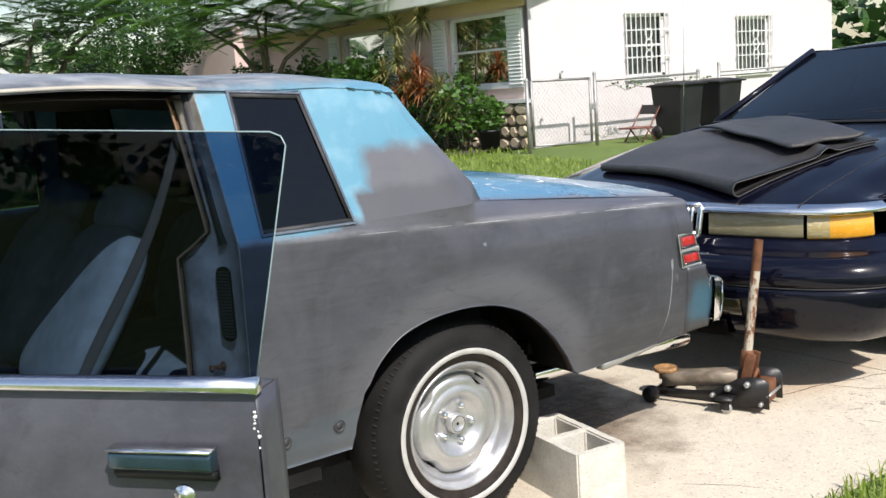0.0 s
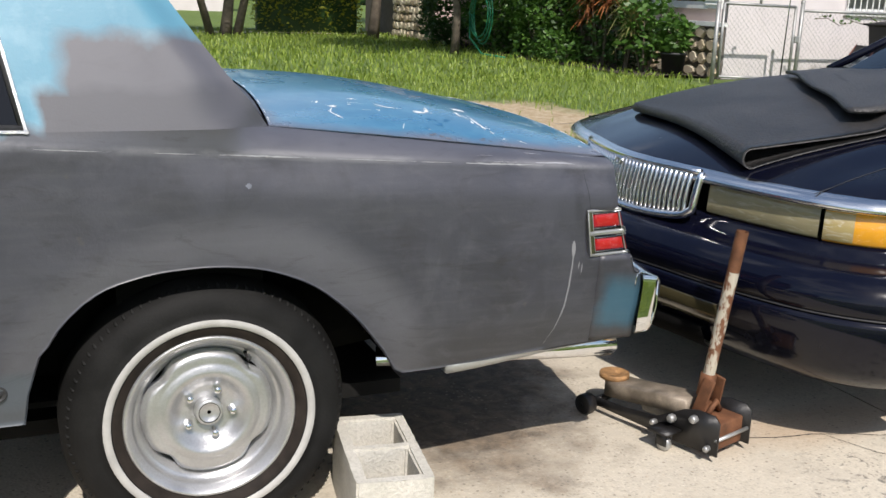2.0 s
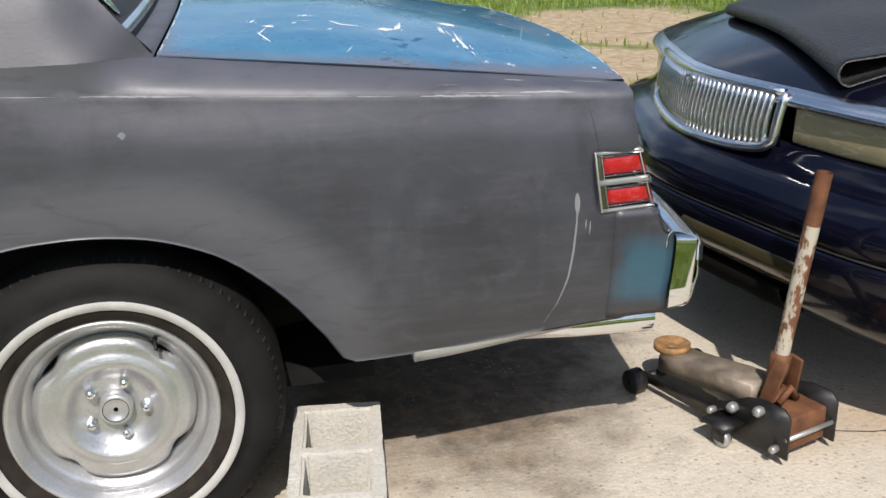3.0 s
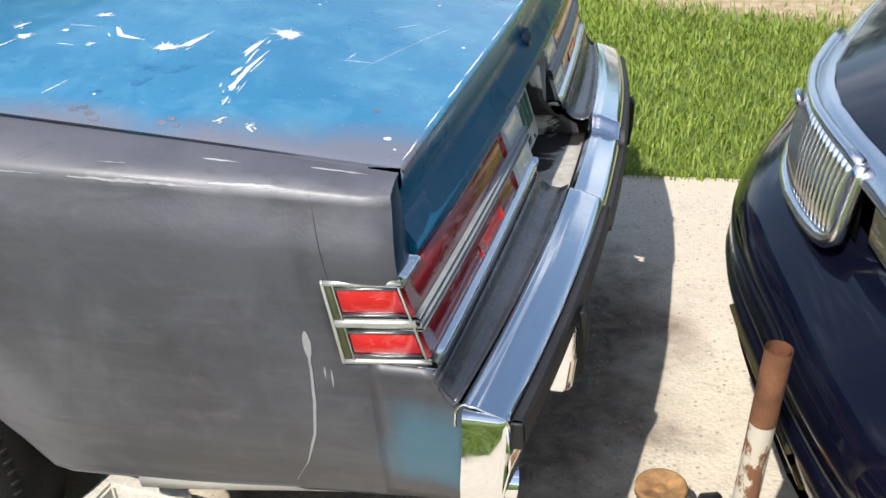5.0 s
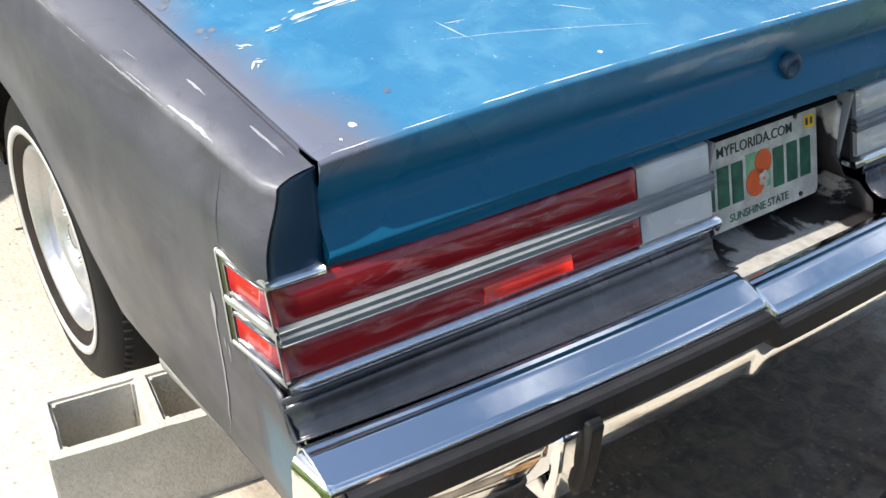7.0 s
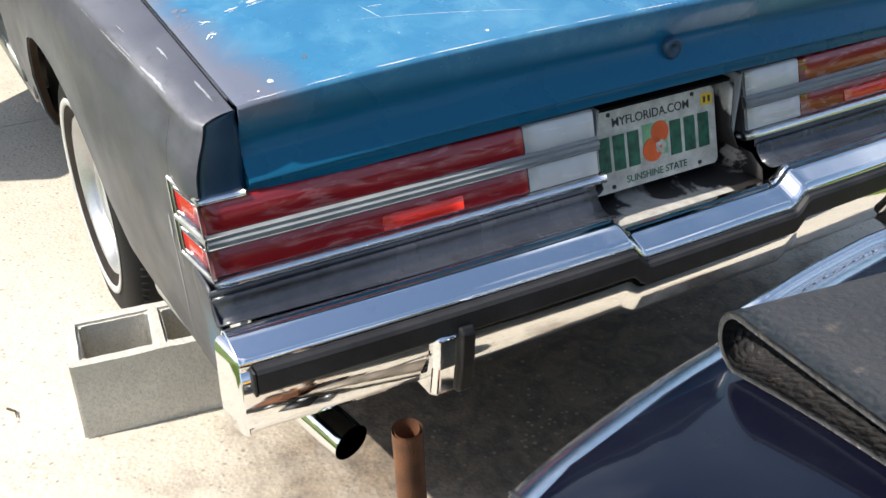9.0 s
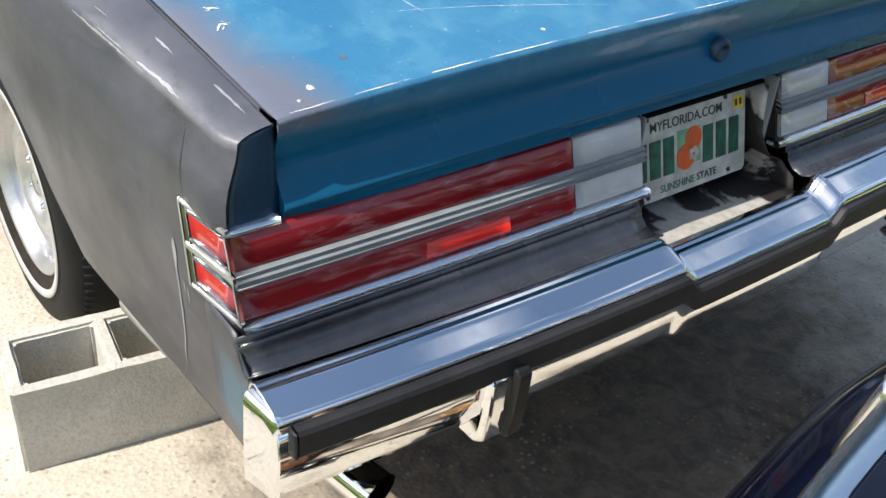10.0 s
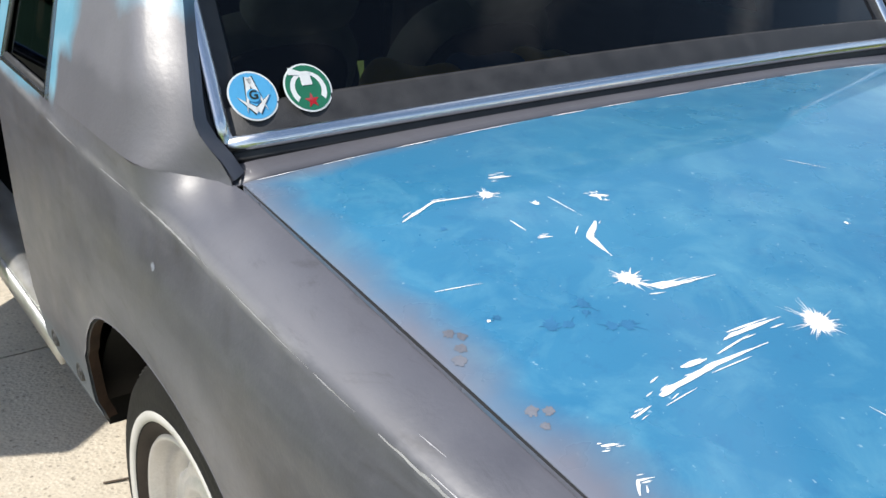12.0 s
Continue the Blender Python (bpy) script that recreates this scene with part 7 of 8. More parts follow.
def mat_point(s, q, inner):
    """q runs 0..1 along the lower layer to the fold and 1..2 back along the upper layer."""
    r = 0.012 + 0.016 * s ** 2
    off = TH if inner else 0.0
    wave = 0.010 * math.sin(5.2 * s + 1.0)
    if q < 0.9:
        t = 1 - q / 0.9
        p = mat_xy(s, t * 0.92 + 0.05)
        return p.x, p.y, hood_z(p.x, p.y) + 0.006 + off
    if q > 1.1:
        t = (q - 1.1) / 0.9
        p = mat_xy(s, t * 0.95 + 0.05)
        gap = (2 * r) * math.exp(-t * 3.0) + 2 * TH + wave * math.sin(math.pi * t) + 0.03 * math.exp(-((t - 0.62 - 0.25 * (1 - s)) / 0.05) ** 2) * smooth(0.1, 0.3, s)
        return p.x, p.y, hood_z(p.x, p.y) + 0.006 + gap - off
    a = (q - 0.9) / 0.2 * math.pi
    p = mat_xy(s, 0.05)
    d = (mat_xy(s, 0.0) - mat_xy(s, 0.1)).normalized()
    rr = r + TH - off
    e = p + d * (rr * math.sin(a))
    zc_ = hood_z(p.x, p.y) + 0.006 + r + TH
    return e.x, e.y, zc_ - rr * math.cos(a)


qs = lin(0, 0.88, 14) + lin(0.9, 1.1, 13) + lin(1.12, 2.0, 34)
ss = lin(0, 1, 34)
outer = grid(lambda s, q: mat_point(s, q, False), ss, qs)
inn = grid(lambda s, q: mat_point(s, q, True), ss, qs, flip=True)
nq = len(qs)
no = len(outer[0])
mv, mf = outer[0] + inn[0], outer[1] + [tuple(i + no for i in f) for f in inn[1]]
for i in range(nq - 1):
    for e in (0, (len(ss) - 1) * nq):
        mf.append((e + i, e + i + 1, no + e + i + 1, no + e + i))
for i in range(len(ss) - 1):
    for e in (0, nq - 1):
        mf.append((i * nq + e, (i + 1) * nq + e, no + (i + 1) * nq + e, no + i * nq + e))
mat_ob = tagged(new("rubber_mat", mesh_of("rubber_mat", mv, mf, MATM.m)), "thick black rubber mat folded on the sedan's hood", "mat")
# the loose flap lying over its back half
flap = grid(lambda s, t: (lambda p: (p.x, p.y, hood_z(p.x, p.y) + 0.038 + 0.012 * math.exp(-t * 5) + 0.012 * s + 0.006 * math.sin(7 * s + 5 * t)))(mat_xy(0.10 + 0.80 * s + 0.06 * t + 0.015 * math.sin(9 * t), 0.50 + 0.16 * (1 - s) + 0.46 * t + 0.012 * math.sin(11 * s))), lin(0, 1, 16), lin(0, 1, 14), flip=True)
part("loose_flap", mesh_of("loose_flap", *flap, MATM.m), mat_ob, solid=0.012)

# ---------------------------------------------------------------- plants
def leaf_mat(name, dark, lite, rough=0.45):
    M = Mat(name, rough=rough)
    c = M.mix(M.island(), dark, lite)
    c = M.mix(M.math("MULTIPLY", M.ramp(M.noise(3.5, 3), 0.4, 0.7), 0.4), c, tuple(v * 0.55 for v in dark))
    M.color(c)
    tr = M.n.new("ShaderNodeBsdfTranslucent")
    M.l.new(c, tr.inputs[0])
    mx = M.n.new("ShaderNodeMixShader")
    mx.inputs[0].default_value = 0.30
    M.l.new(M.p.outputs[0], mx.inputs[1])
    M.l.new(tr.outputs[0], mx.inputs[2])
    M.l.new(mx.outputs[0], M.n["Material Output"].inputs[0])
    return M.m


GRASS = leaf_mat("grass_blade", (0.140, 0.230, 0.026), (0.340, 0.410, 0.072), 0.5)
LEAF_A = leaf_mat("shrub_leaf", (0.042, 0.110, 0.016), (0.110, 0.220, 0.036))
LEAF_B = leaf_mat("hedge_leaf", (0.022, 0.060, 0.012), (0.055, 0.125, 0.024))
LEAF_Y = leaf_mat("yellow_hedge_leaf", (0.25, 0.30, 0.02), (0.48, 0.46, 0.04))
LEAF_F = leaf_mat("feathery_leaf", (0.055, 0.160, 0.017), (0.160, 0.310, 0.034))
LEAF_FD = leaf_mat("dark_feathery_leaf", (0.022, 0.070, 0.012), (0.070, 0.150, 0.025))
LEAF_D = leaf_mat("striped_sword_leaf", (0.10, 0.14, 0.03), (0.40, 0.34, 0.14))
LEAF_R = leaf_mat("red_sword_leaf", (0.16, 0.05, 0.02), (0.42, 0.16, 0.05))
BARK = plain("bark", (0.13, 0.105, 0.08), 0.95, vary=0.4, scale=9, grain=0.5, bump=0.01)
SOIL = plain("dark_soil", (0.05, 0.038, 0.028), 0.95, vary=0.4)


def quads_mesh(name, V, mat):
    """One mesh from an array of quads, shape (n, 4, 3)."""
    n = len(V)
    me = bpy.data.meshes.new(name)
    me.vertices.add(4 * n)
    me.vertices.foreach_set("co", np.asarray(V, dtype=np.float32).ravel())
    me.loops.add(4 * n)
    me.loops.foreach_set("vertex_index", np.arange(4 * n, dtype=np.int32))
    me.polygons.add(n)
    me.polygons.foreach_set("loop_start", np.arange(0, 4 * n, 4, dtype=np.int32))
    me.materials.append(mat)
    me.update(calc_edges=True)
    me.validate()
    return me


RNG = np.random.default_rng(7)


def leaf_quads(P, size, aspect, up=0.3, spread=1.0):
    """Small diamond leaves at points P with free directions."""
    n = len(P)
    d = RNG.normal(size=(n, 3)) * spread
    d[:, 2] = np.abs(d[:, 2]) * 0.5 + up * RNG.normal(size=n)
    d /= np.linalg.norm(d, axis=1)[:, None] + 1e-9
    s = np.cross(d, RNG.normal(size=(n, 3)))
    s /= np.linalg.norm(s, axis=1)[:, None] + 1e-9
    L = size * (0.6 + 0.8 * RNG.random(n))[:, None]
    W = L * aspect
    bend = np.array([0, 0, -1.0]) * L * 0.15
    return np.stack([P, P + d * L * 0.45 + s * W * 0.5, P + d * L + bend, P + d * L * 0.45 - s * W * 0.5], axis=1)


def blob_points(n, c, r, hollow=0.55):
    """Points in the outer part of a lumpy ball."""
    d = RNG.normal(size=(n, 3))
    d /= np.linalg.norm(d, axis=1)[:, None]
    k = hollow + (1 - hollow) * RNG.random(n) ** 0.6
    lump = 1 + 0.22 * np.sin(d[:, 0] * 7 + c[0] * 3) * np.sin(d[:, 1] * 6 + 1.3) + 0.15 * np.sin(d[:, 2] * 9 + c[1])
    return np.array(c) + d * (np.array(r) * (k * lump)[:, None])


def blades(n, x0, x1, y0, y1, h, w, keep=None):
    x = x0 + (x1 - x0) * RNG.random(n)
    y = y0 + (y1 - y0) * RNG.random(n)
    if keep is not None:
        k = keep(x, y)
        x, y = x[k], y[k]
        n = len(x)
    z = np.array([ground_z(a, b) for a, b in zip(x, y)])
    a = RNG.random(n) * 2 * np.pi
    l = h * (0.5 + 0.9 * RNG.random(n))
    lean = (0.15 + 0.75 * RNG.random(n)) * l
    P = np.stack([x, y, z - 0.004], 1)
    dirv = np.stack([np.cos(a), np.sin(a), 0 * a], 1)
    sd = np.stack([-np.sin(a), np.cos(a), 0 * a], 1) * (w * (0.6 + 0.7 * RNG.random(n)))[:, None]
    up = np.array([0, 0, 1.0])
    M1 = P + dirv * (lean * 0.35)[:, None] + up * (l * 0.62)[:, None]
    T = P + dirv * lean[:, None] + up * (l * 0.92)[:, None]
    q1 = np.stack([P - sd, P + sd, M1 + sd * 0.8, M1 - sd * 0.8], 1)
    q2 = np.stack([M1 - sd * 0.8, M1 + sd * 0.8, T + sd * 0.1, T - sd * 0.1], 1)
    return np.concatenate([q1, q2])


def not_sand(x, y):
    s = ((x - 2.6) / 1.7) ** 2 + ((y - 5.2) / 1.0) ** 2
    s2 = ((x - 4.3) / 1.1) ** 2 + ((y - 7.0) / 1.1) ** 2
    return (np.minimum(s, s2) > 0.8 + 0.6 * RNG.random(len(x))) | (RNG.random(len(x)) < 0.05)


gb = np.concatenate([
    blades(34000, -0.4, 3.4, 2.13, 4.6, 0.055, 0.0034, not_sand),
    blades(40000, -6.0, 8.5, 3.6, 11.0, 0.065, 0.006, not_sand),
    blades(22000, -8.0, 9.2, 10.0, 24.0, 0.10, 0.012),
    blades(5500, 0.6, 3.6, -1.7, -0.735, 0.075, 0.0034),
    blades(900, -0.4, 3.4, 2.11, 2.17, 0.06, 0.0034)])
lawn_ob = tagged(new("lawn_grass", quads_mesh("lawn_grass", gb, GRASS)), "sunlit green grass blades of the lawn", "grass", kind="stuff")

# dead twigs
TWIG = plain("dry_twig", (0.07, 0.05, 0.035), 0.9)
for i, (x, y, a, l) in enumerate(((-0.72, -0.03, 70, 0.13), (0.30, -0.42, 20, 0.05))):
    p = Matrix.Translation((x, y, 0.004)) @ Matrix.Rotation(radians(a), 4, "Z")
    tagged(new("twig", mesh_of("twig", *moved(tube([(0, 0, 0), (l * 0.5, 0.006, 0.002), (l, -0.004, 0.001)], [0.003, 0.0025, 0.001], 6), p), TWIG)), "thin dry twig lying on the concrete", "twig")
# the crack across the slab
rc_ = random.Random(4)
ck = [(1.50 + 0.07 * i, 0.06 - 0.02 * i + 0.014 * rc_.uniform(-1, 1)) for i in range(18)]
for pts_, w_, k_ in ((ck, 0.007, 8), ([(1.95, -0.05), (2.02, -0.22), (2.15, -0.36)], 0.004, 9), ([(0.70, -0.32), (0.82, -0.46), (0.90, -0.60)], 0.003, 10)):
    part("crack", mesh_of("crack", *flake(lambda x, y, l: (x, y, 0.0012), pts_, w_, k_, 0.7), SEAM), drive, "dark crack in the concrete")

# ---------------------------------------------------------------- the house
def stucco(name, a, b, sc=2.0):
    M = Mat(name, rough=0.9)
    M.color(M.mix(M.ramp(M.noise(sc, 5), 0.3, 0.75), a, b))
    M.bump(M.noise(60, 4), 0.5, 0.01)
    return M.m


WALL_W = stucco("white_stucco", (0.60, 0.555, 0.555), (0.67, 0.62, 0.62))
WALL_P = stucco("pink_stucco", (0.60, 0.46, 0.42), (0.68, 0.54, 0.50))
WALL_T = stucco("tan_stucco", (0.62, 0.45, 0.27), (0.68, 0.51, 0.33))
TRIMW = plain("white_trim_paint", (0.78, 0.78, 0.76), 0.5, vary=0.08, scale=4)
ROOFM = plain("grey_shingle", (0.42, 0.41, 0.39), 0.9, vary=0.2, scale=3, grain=0.3)
GLASSW = glass("house_glass", (0.70, 0.72, 0.70), 0.03, 1.35)
# dark sheet whose colour stands for the unlit room behind the panes
DARKROOM = plain("drawn_dark_curtain", (0.05, 0.05, 0.055), 0.9, vary=0.3, scale=3)
CURTAIN = plain("curtain", (0.55, 0.54, 0.50), 0.9, vary=0.2, scale=5)
HX, HY, HB = 9.7, 10.5, 0.2
house = thing("house", (14, 16, HB), "single-storey white and pink stucco house with a grey gable roof", "house")


def wall_with_holes(u0, u1, z0, z1, holes, place, thick):
    """A wall sheet with openings; place(u, d, z) sets a point, d inwards."""
    us = sorted({u0, u1, *[h[0] for h in holes], *[h[1] for h in holes]})
    zs = sorted({z0, z1, *[h[2] for h in holes], *[h[3] for h in holes]})
    sheets = []
    for a, b in zip(us, us[1:]):
        for c, d in zip(zs, zs[1:]):
            if any(h[0] <= a and b <= h[1] and h[2] <= c and d <= h[3] for h in holes):
                continue
            for dd in (0, thick):
                sheets.append(([place(a, dd, c), place(b, dd, c), place(b, dd, d), place(a, dd, d)], [(0, 1, 2, 3)]))
    for a, b, c, d in holes:
        for (p, q), (r, s) in (((a, c), (b, c)), ((b, c), (b, d)), ((b, d), (a, d)), ((a, d), (a, c))):
            sheets.append(([place(p, 0, q), place(r, 0, s), place(r, thick, s), place(p, thick, q)], [(0, 1, 2, 3)]))
    return joined(*sheets)


def side_place(u, d, z):
    return u, HY + d, z


def front_place(u, d, z):
    return HX + d, u, z


SW = [(12.02, 13.12, 1.28, 2.42), (15.20, 16.28, 1.20, 2.32)]
FW = [(11.05, 12.75, 1.30, 2.55), (14.9, 16.6, 1.30, 2.55)]
part("wall", mesh_of("wall", *wall_with_holes(HX, 18.5, HB, 3.08, SW, side_place, 0.2), WALL_W, False), house, "white stucco wall")
gable = ([side_place(HX, 0.0, 3.08), side_place(18.5, 0.0, 3.08), side_place(14.1, 0.0, 4.40), side_place(HX, 0.2, 3.08), side_place(18.5, 0.2, 3.08), side_place(14.1, 0.2, 4.40)], [(0, 1, 2), (5, 4, 3), (0, 2, 5, 3), (2, 1, 4, 5)])
part("gable", mesh_of("gable", *gable, WALL_W, False), house)
part("wall", mesh_of("wall", *wall_with_holes(HY + 0.2, 20.0, HB, 3.08, FW, front_place, 0.2), WALL_P, False), house, "pink stucco front wall")
part("wall", mesh_of("wall", *box(HX - 0.9, HX + 0.2, 20.0, 25.0, HB, 3.08), WALL_P, False), house, "projecting pink stucco wing")
part("wall", mesh_of("wall", *joined(box(18.3, 18.5, HY + 0.2, 25.0, HB, 3.08), box(HX + 0.2, 18.3, 24.8, 25.0, HB, 3.08)), WALL_W, False), house)
part("frieze", mesh_of("frieze", *box(HX - 0.03, HX, HY + 0.05, 20.0, 2.60, 3.08), WALL_T, False), house, "tan band under the eave")
for sx, (xa, xb, za, zb) in enumerate(((HX - 0.65, 14.1, 2.98, 4.54), (19.1, 14.1, 2.98, 4.54))):
    v = [(xa, HY - 0.45, za), (xb, HY - 0.45, zb), (xb, 25.4, zb), (xa, 25.4, za)]
    v2 = [(x, y, z - 0.14) for x, y, z in v]
    f = [(0, 1, 2, 3), (7, 6, 5, 4), (0, 4, 5, 1), (1, 5, 6, 2), (2, 6, 7, 3), (3, 7, 4, 0)]
    rf_ = part("roof", mesh_of("roof", v + v2, f, ROOFM, False), house, "grey shingle roof slope")
    part("fascia", mesh_of("fascia", *box(min(xa, xa - 0.03), max(xa, xa + 0.03), HY - 0.46, 25.4, za - 0.17, za + 0.01), TRIMW, False), rf_)
    n = 14
    for i in range(n):
        s0, s1 = i / n, (i + 1) / n
        z0, z1 = za + (zb - za) * s0, za + (zb - za) * s1
        x0, x1 = xa + (xb - xa) * s0, xa + (xb - xa) * s1
        part("shingle_course", mesh_of("shingle_course", [(x0, HY - 0.47, z0 + 0.022), (x1, HY - 0.47, z1 + 0.004), (x1, 25.42, z1 + 0.004), (x0, 25.42, z0 + 0.022), (x0, HY - 0.47, z0), (x0, 25.42, z0)], [(0, 1, 2, 3), (4, 0, 3, 5)], ROOFM, False), rf_)
part("soffit", mesh_of("soffit", *box(HX - 0.63, HX, HY - 0.4, 20.0, 2.80, 2.83), TRIMW, False), house)


def house_window(a, b, c, d, place, barred):
    w = part("window", mesh_of("window_glass", [place(a, 0.10, c), place(b, 0.10, c), place(b, 0.10, d), place(a, 0.10, d)], [(0, 1, 2, 3)], GLASSW, False), house, "barred window with a white frame" if barred else "window with white louvred shutters")
    def bar_(u0, u1, z0, z1, d0, d1, nm="frame", mt=TRIMW):
        p = [place(u, dd, z) for u in (u0, u1) for dd in (d0, d1) for z in (z0, z1)]
        part(nm, mesh_of(nm, p, [(0, 1, 3, 2), (4, 6, 7, 5), (0, 4, 5, 1), (2, 3, 7, 6), (0, 2, 6, 4), (1, 5, 7, 3)], mt, False), w)
    bar_(a, a + 0.06, c, d, 0.06, 0.13)
    bar_(b - 0.06, b, c, d, 0.06, 0.13)
    bar_(a, b, d - 0.06, d, 0.06, 0.13)
    bar_(a, b, c, c + 0.05, 0.06, 0.13)
    bar_(a, b, (c + d) / 2 - 0.02, (c + d) / 2 + 0.02, 0.07, 0.12)
    bar_(a - 0.05, b + 0.05, c - 0.06, c, -0.06, 0.14, "sill")
    # curtain behind barred panes; elsewhere a dark sheet added for the unlit room
    bar_(a + 0.05, b - 0.05, c + 0.05, d - 0.05, 0.17, 0.18, "curtain", CURTAIN if barred else DARKROOM)
    if barred:
        for u in lin(a - 0.03, b + 0.03, 10):
            bar_(u - 0.008, u + 0.008, c - 0.05, d + 0.06, -0.07, -0.055, "security_bar")
        for z in (c - 0.02, c + 0.35, d - 0.30, d + 0.03):
            bar_(a - 0.06, b + 0.06, z - 0.010, z + 0.010, -0.075, -0.055, "security_bar")
        m_ = (a + b) / 2
        for k in range(3):
            vf = lathe([(0.085, -0.008), (0.098, -0.008), (0.098, 0.008), (0.085, 0.008)], 16, "y", True)
            o = place(m_, -0.065, (c + d) / 2 + 0.20 - 0.2 * k)
            part("scroll", mesh_of("scroll", *moved(vf, Matrix.Translation(o)), TRIMW), w)


for h in SW:
    house_window(*h, side_place, True)
for h in FW:
    house_window(*h, front_place, False)
for y0 in (10.62, 12.80, 14.45, 16.65):
    sh_ = part("shutter", mesh_of("shutter", *box(HX - 0.05, HX - 0.002, y0, y0 + 0.40, 1.25, 2.56), TRIMW, False), house, "white louvred shutter")
    for z in lin(1.32, 2.48, 20):
        part("louvre", mesh_of("louvre", *moved(box(-0.015, 0.015, y0 + 0.04, y0 + 0.36, -0.018, 0.018), pose(HX - 0.055, 0, z, 0, 30, 0)), TRIMW, False), sh_)
# stone veneer on the lower wall
STONE = Mat("fieldstone", rough=0.9)
STONE.color(STONE.mix(STONE.random(), (0.40, 0.31, 0.20), (0.66, 0.58, 0.45)))
STONE.bump(STONE.noise(18, 5), 0.6, 0.02)
part("stone_base", mesh_of("stone_base", *joined(box(HX - 0.06, HX - 0.001, HY + 0.02, 19.98, HB, 0.98), box(HX - 0.97, HX - 0.901, 20.0, 24.9, HB, 1.20)), plain("dark_mortar", (0.14, 0.12, 0.10), 0.95), False), house)
part("stone_cap", mesh_of("stone_cap", *box(HX - 0.12, HX - 0.001, HY - 0.02, 19.98, 0.985, 1.05), TRIMW, False), house)
stone_meshes = []
for k in range(8):
    r = random.Random(k)
    n = r.choice((6, 7, 8))
    ang = sorted(2 * math.pi * (i + r.uniform(-0.25, 0.25)) / n for i in range(n))
    ring = [(0.5 * math.cos(a) * r.uniform(0.8, 1.0), 0.5 * math.sin(a) * r.uniform(0.8, 1.0)) for a in ang]
    v = [(0, y, z) for y, z in ring] + [(-0.35, y * 0.8, z * 0.8) for y, z in ring]
    stone_meshes.append(mesh_of("stone", v, [tuple(range(n, 2 * n))[::-1]] + [(i, n + i, n + (i + 1) % n, (i + 1) % n) for i in range(n)], STONE.m, False))
rs = random.Random(3)
base_ob = [o for o in house.children if o.name.startswith("stone_base")][0]


def stones(x, y0, y1, z0, z1, count_z):
    dz = (z1 - z0) / count_z
    for j in range(count_z):
        y = y0
        while y < y1 - 0.08:
            w = rs.uniform(0.20, 0.38)
            st = part("stone", rs.choice(stone_meshes), base_ob)
            st.matrix_basis = Matrix.Translation((x, min(y1 - 0.1, y + w / 2), z0 + dz * (j + 0.5) + rs.uniform(-0.02, 0.02))) @ Matrix.Diagonal((0.14, w * 1.02, dz * 1.08, 1))
            y += w * 0.94


stones(HX - 0.06, HY + 0.03, 13.4, HB, 0.97, 4)
stones(HX - 0.97, 20.0, 22.6, HB, 1.18, 5)

# ---------------------------------------------------------------- chain-link fence and gate
GALV = plain("galvanised_steel", (0.34, 0.34, 0.33), 0.5, 0.6, vary=0.2)
fence = thing("chain_link_fence", (11, 9.8, HB), "galvanised chain-link fence beside the house", "fence")
gate = thing("chain_link_gate", (9.7, 9.8, HB), "galvanised chain-link gate with tubular frame", "gate")
FY = 9.8
for x, h in ((8.98, 1.34), (10.50, 1.38), (13.15, 1.30), (13.75, 1.40), (16.8, 1.30), (19.5, 1.3)):
    p_ = part("post", mesh_of("post", *tube([(x, FY, HB - 0.1), (x, FY, h)], 0.032, 10), GALV), fence)
    part("post_cap", mesh_of("post_cap", *moved(lathe([(0.001, 0.05), (0.02, 0.045), (0.036, 0.015), (0.036, 0.0)], 12, "z"), Matrix.Translation((x, FY, h))), GALV), p_)
for a, b, z in ((10.5, 13.15, 1.27), (13.75, 19.5, 1.27), (13.75, 19.5, 1.20)):
    part("rail", mesh_of("rail", *tube([(a, FY, z), (b, FY, z)], 0.020, 8), GALV), fence)
for a, b in (((9.08, 0.30), (9.08, 1.34)), ((10.38, 0.26), (10.38, 1.32)), ((9.08, 1.34), (10.38, 1.32)), ((9.08, 0.30), (10.38, 0.26))):
    part("frame_tube", mesh_of("frame_tube", *tube([(a[0], FY, a[1]), (b[0], FY, b[1])], 0.022, 8), GALV), gate)
part("latch", mesh_of("latch", *box(10.40, 10.48, FY - 0.03, FY + 0.03, 0.80, 0.90), GALV, False), gate, bevel=0.01)
part("hinge_cap", mesh_of("hinge_cap", *tube([(9.72, FY, 1.34), (9.72, FY, 1.44), (9.78, FY, 1.46)], 0.02, 8), GALV), gate)


def wire_net(x0, x1, z0, z1, pitch, r):
    sheets = []
    h = z1 - z0
    x = x0 - h
    while x < x1:
        for s in (1, -1):
            a, b = (x, z0) if s > 0 else (x, z1), (x + h, z1) if s > 0 else (x + h, z0)
            t0 = max(0, (x0 - a[0]) / h)
            t1 = min(1, (x1 - a[0]) / h)
            if t1 > t0:
                p = (a[0] + h * t0, FY, a[1] + (b[1] - a[1]) * t0)
                q = (a[0] + h * t1, FY, a[1] + (b[1] - a[1]) * t1)
                sheets.append(tube([p, q], r, 3, caps=False))
        x += pitch
    return joined(*sheets)


part("wire_mesh", mesh_of("wire_mesh", *wire_net(9.08, 10.38, 0.28, 1.32, 0.085, 0.0022), GALV), gate)
nw = part("wire_mesh", mesh_of("wire_mesh", *wire_net(10.5, 13.15, 0.25, 1.27, 0.085, 0.0022), GALV), fence)

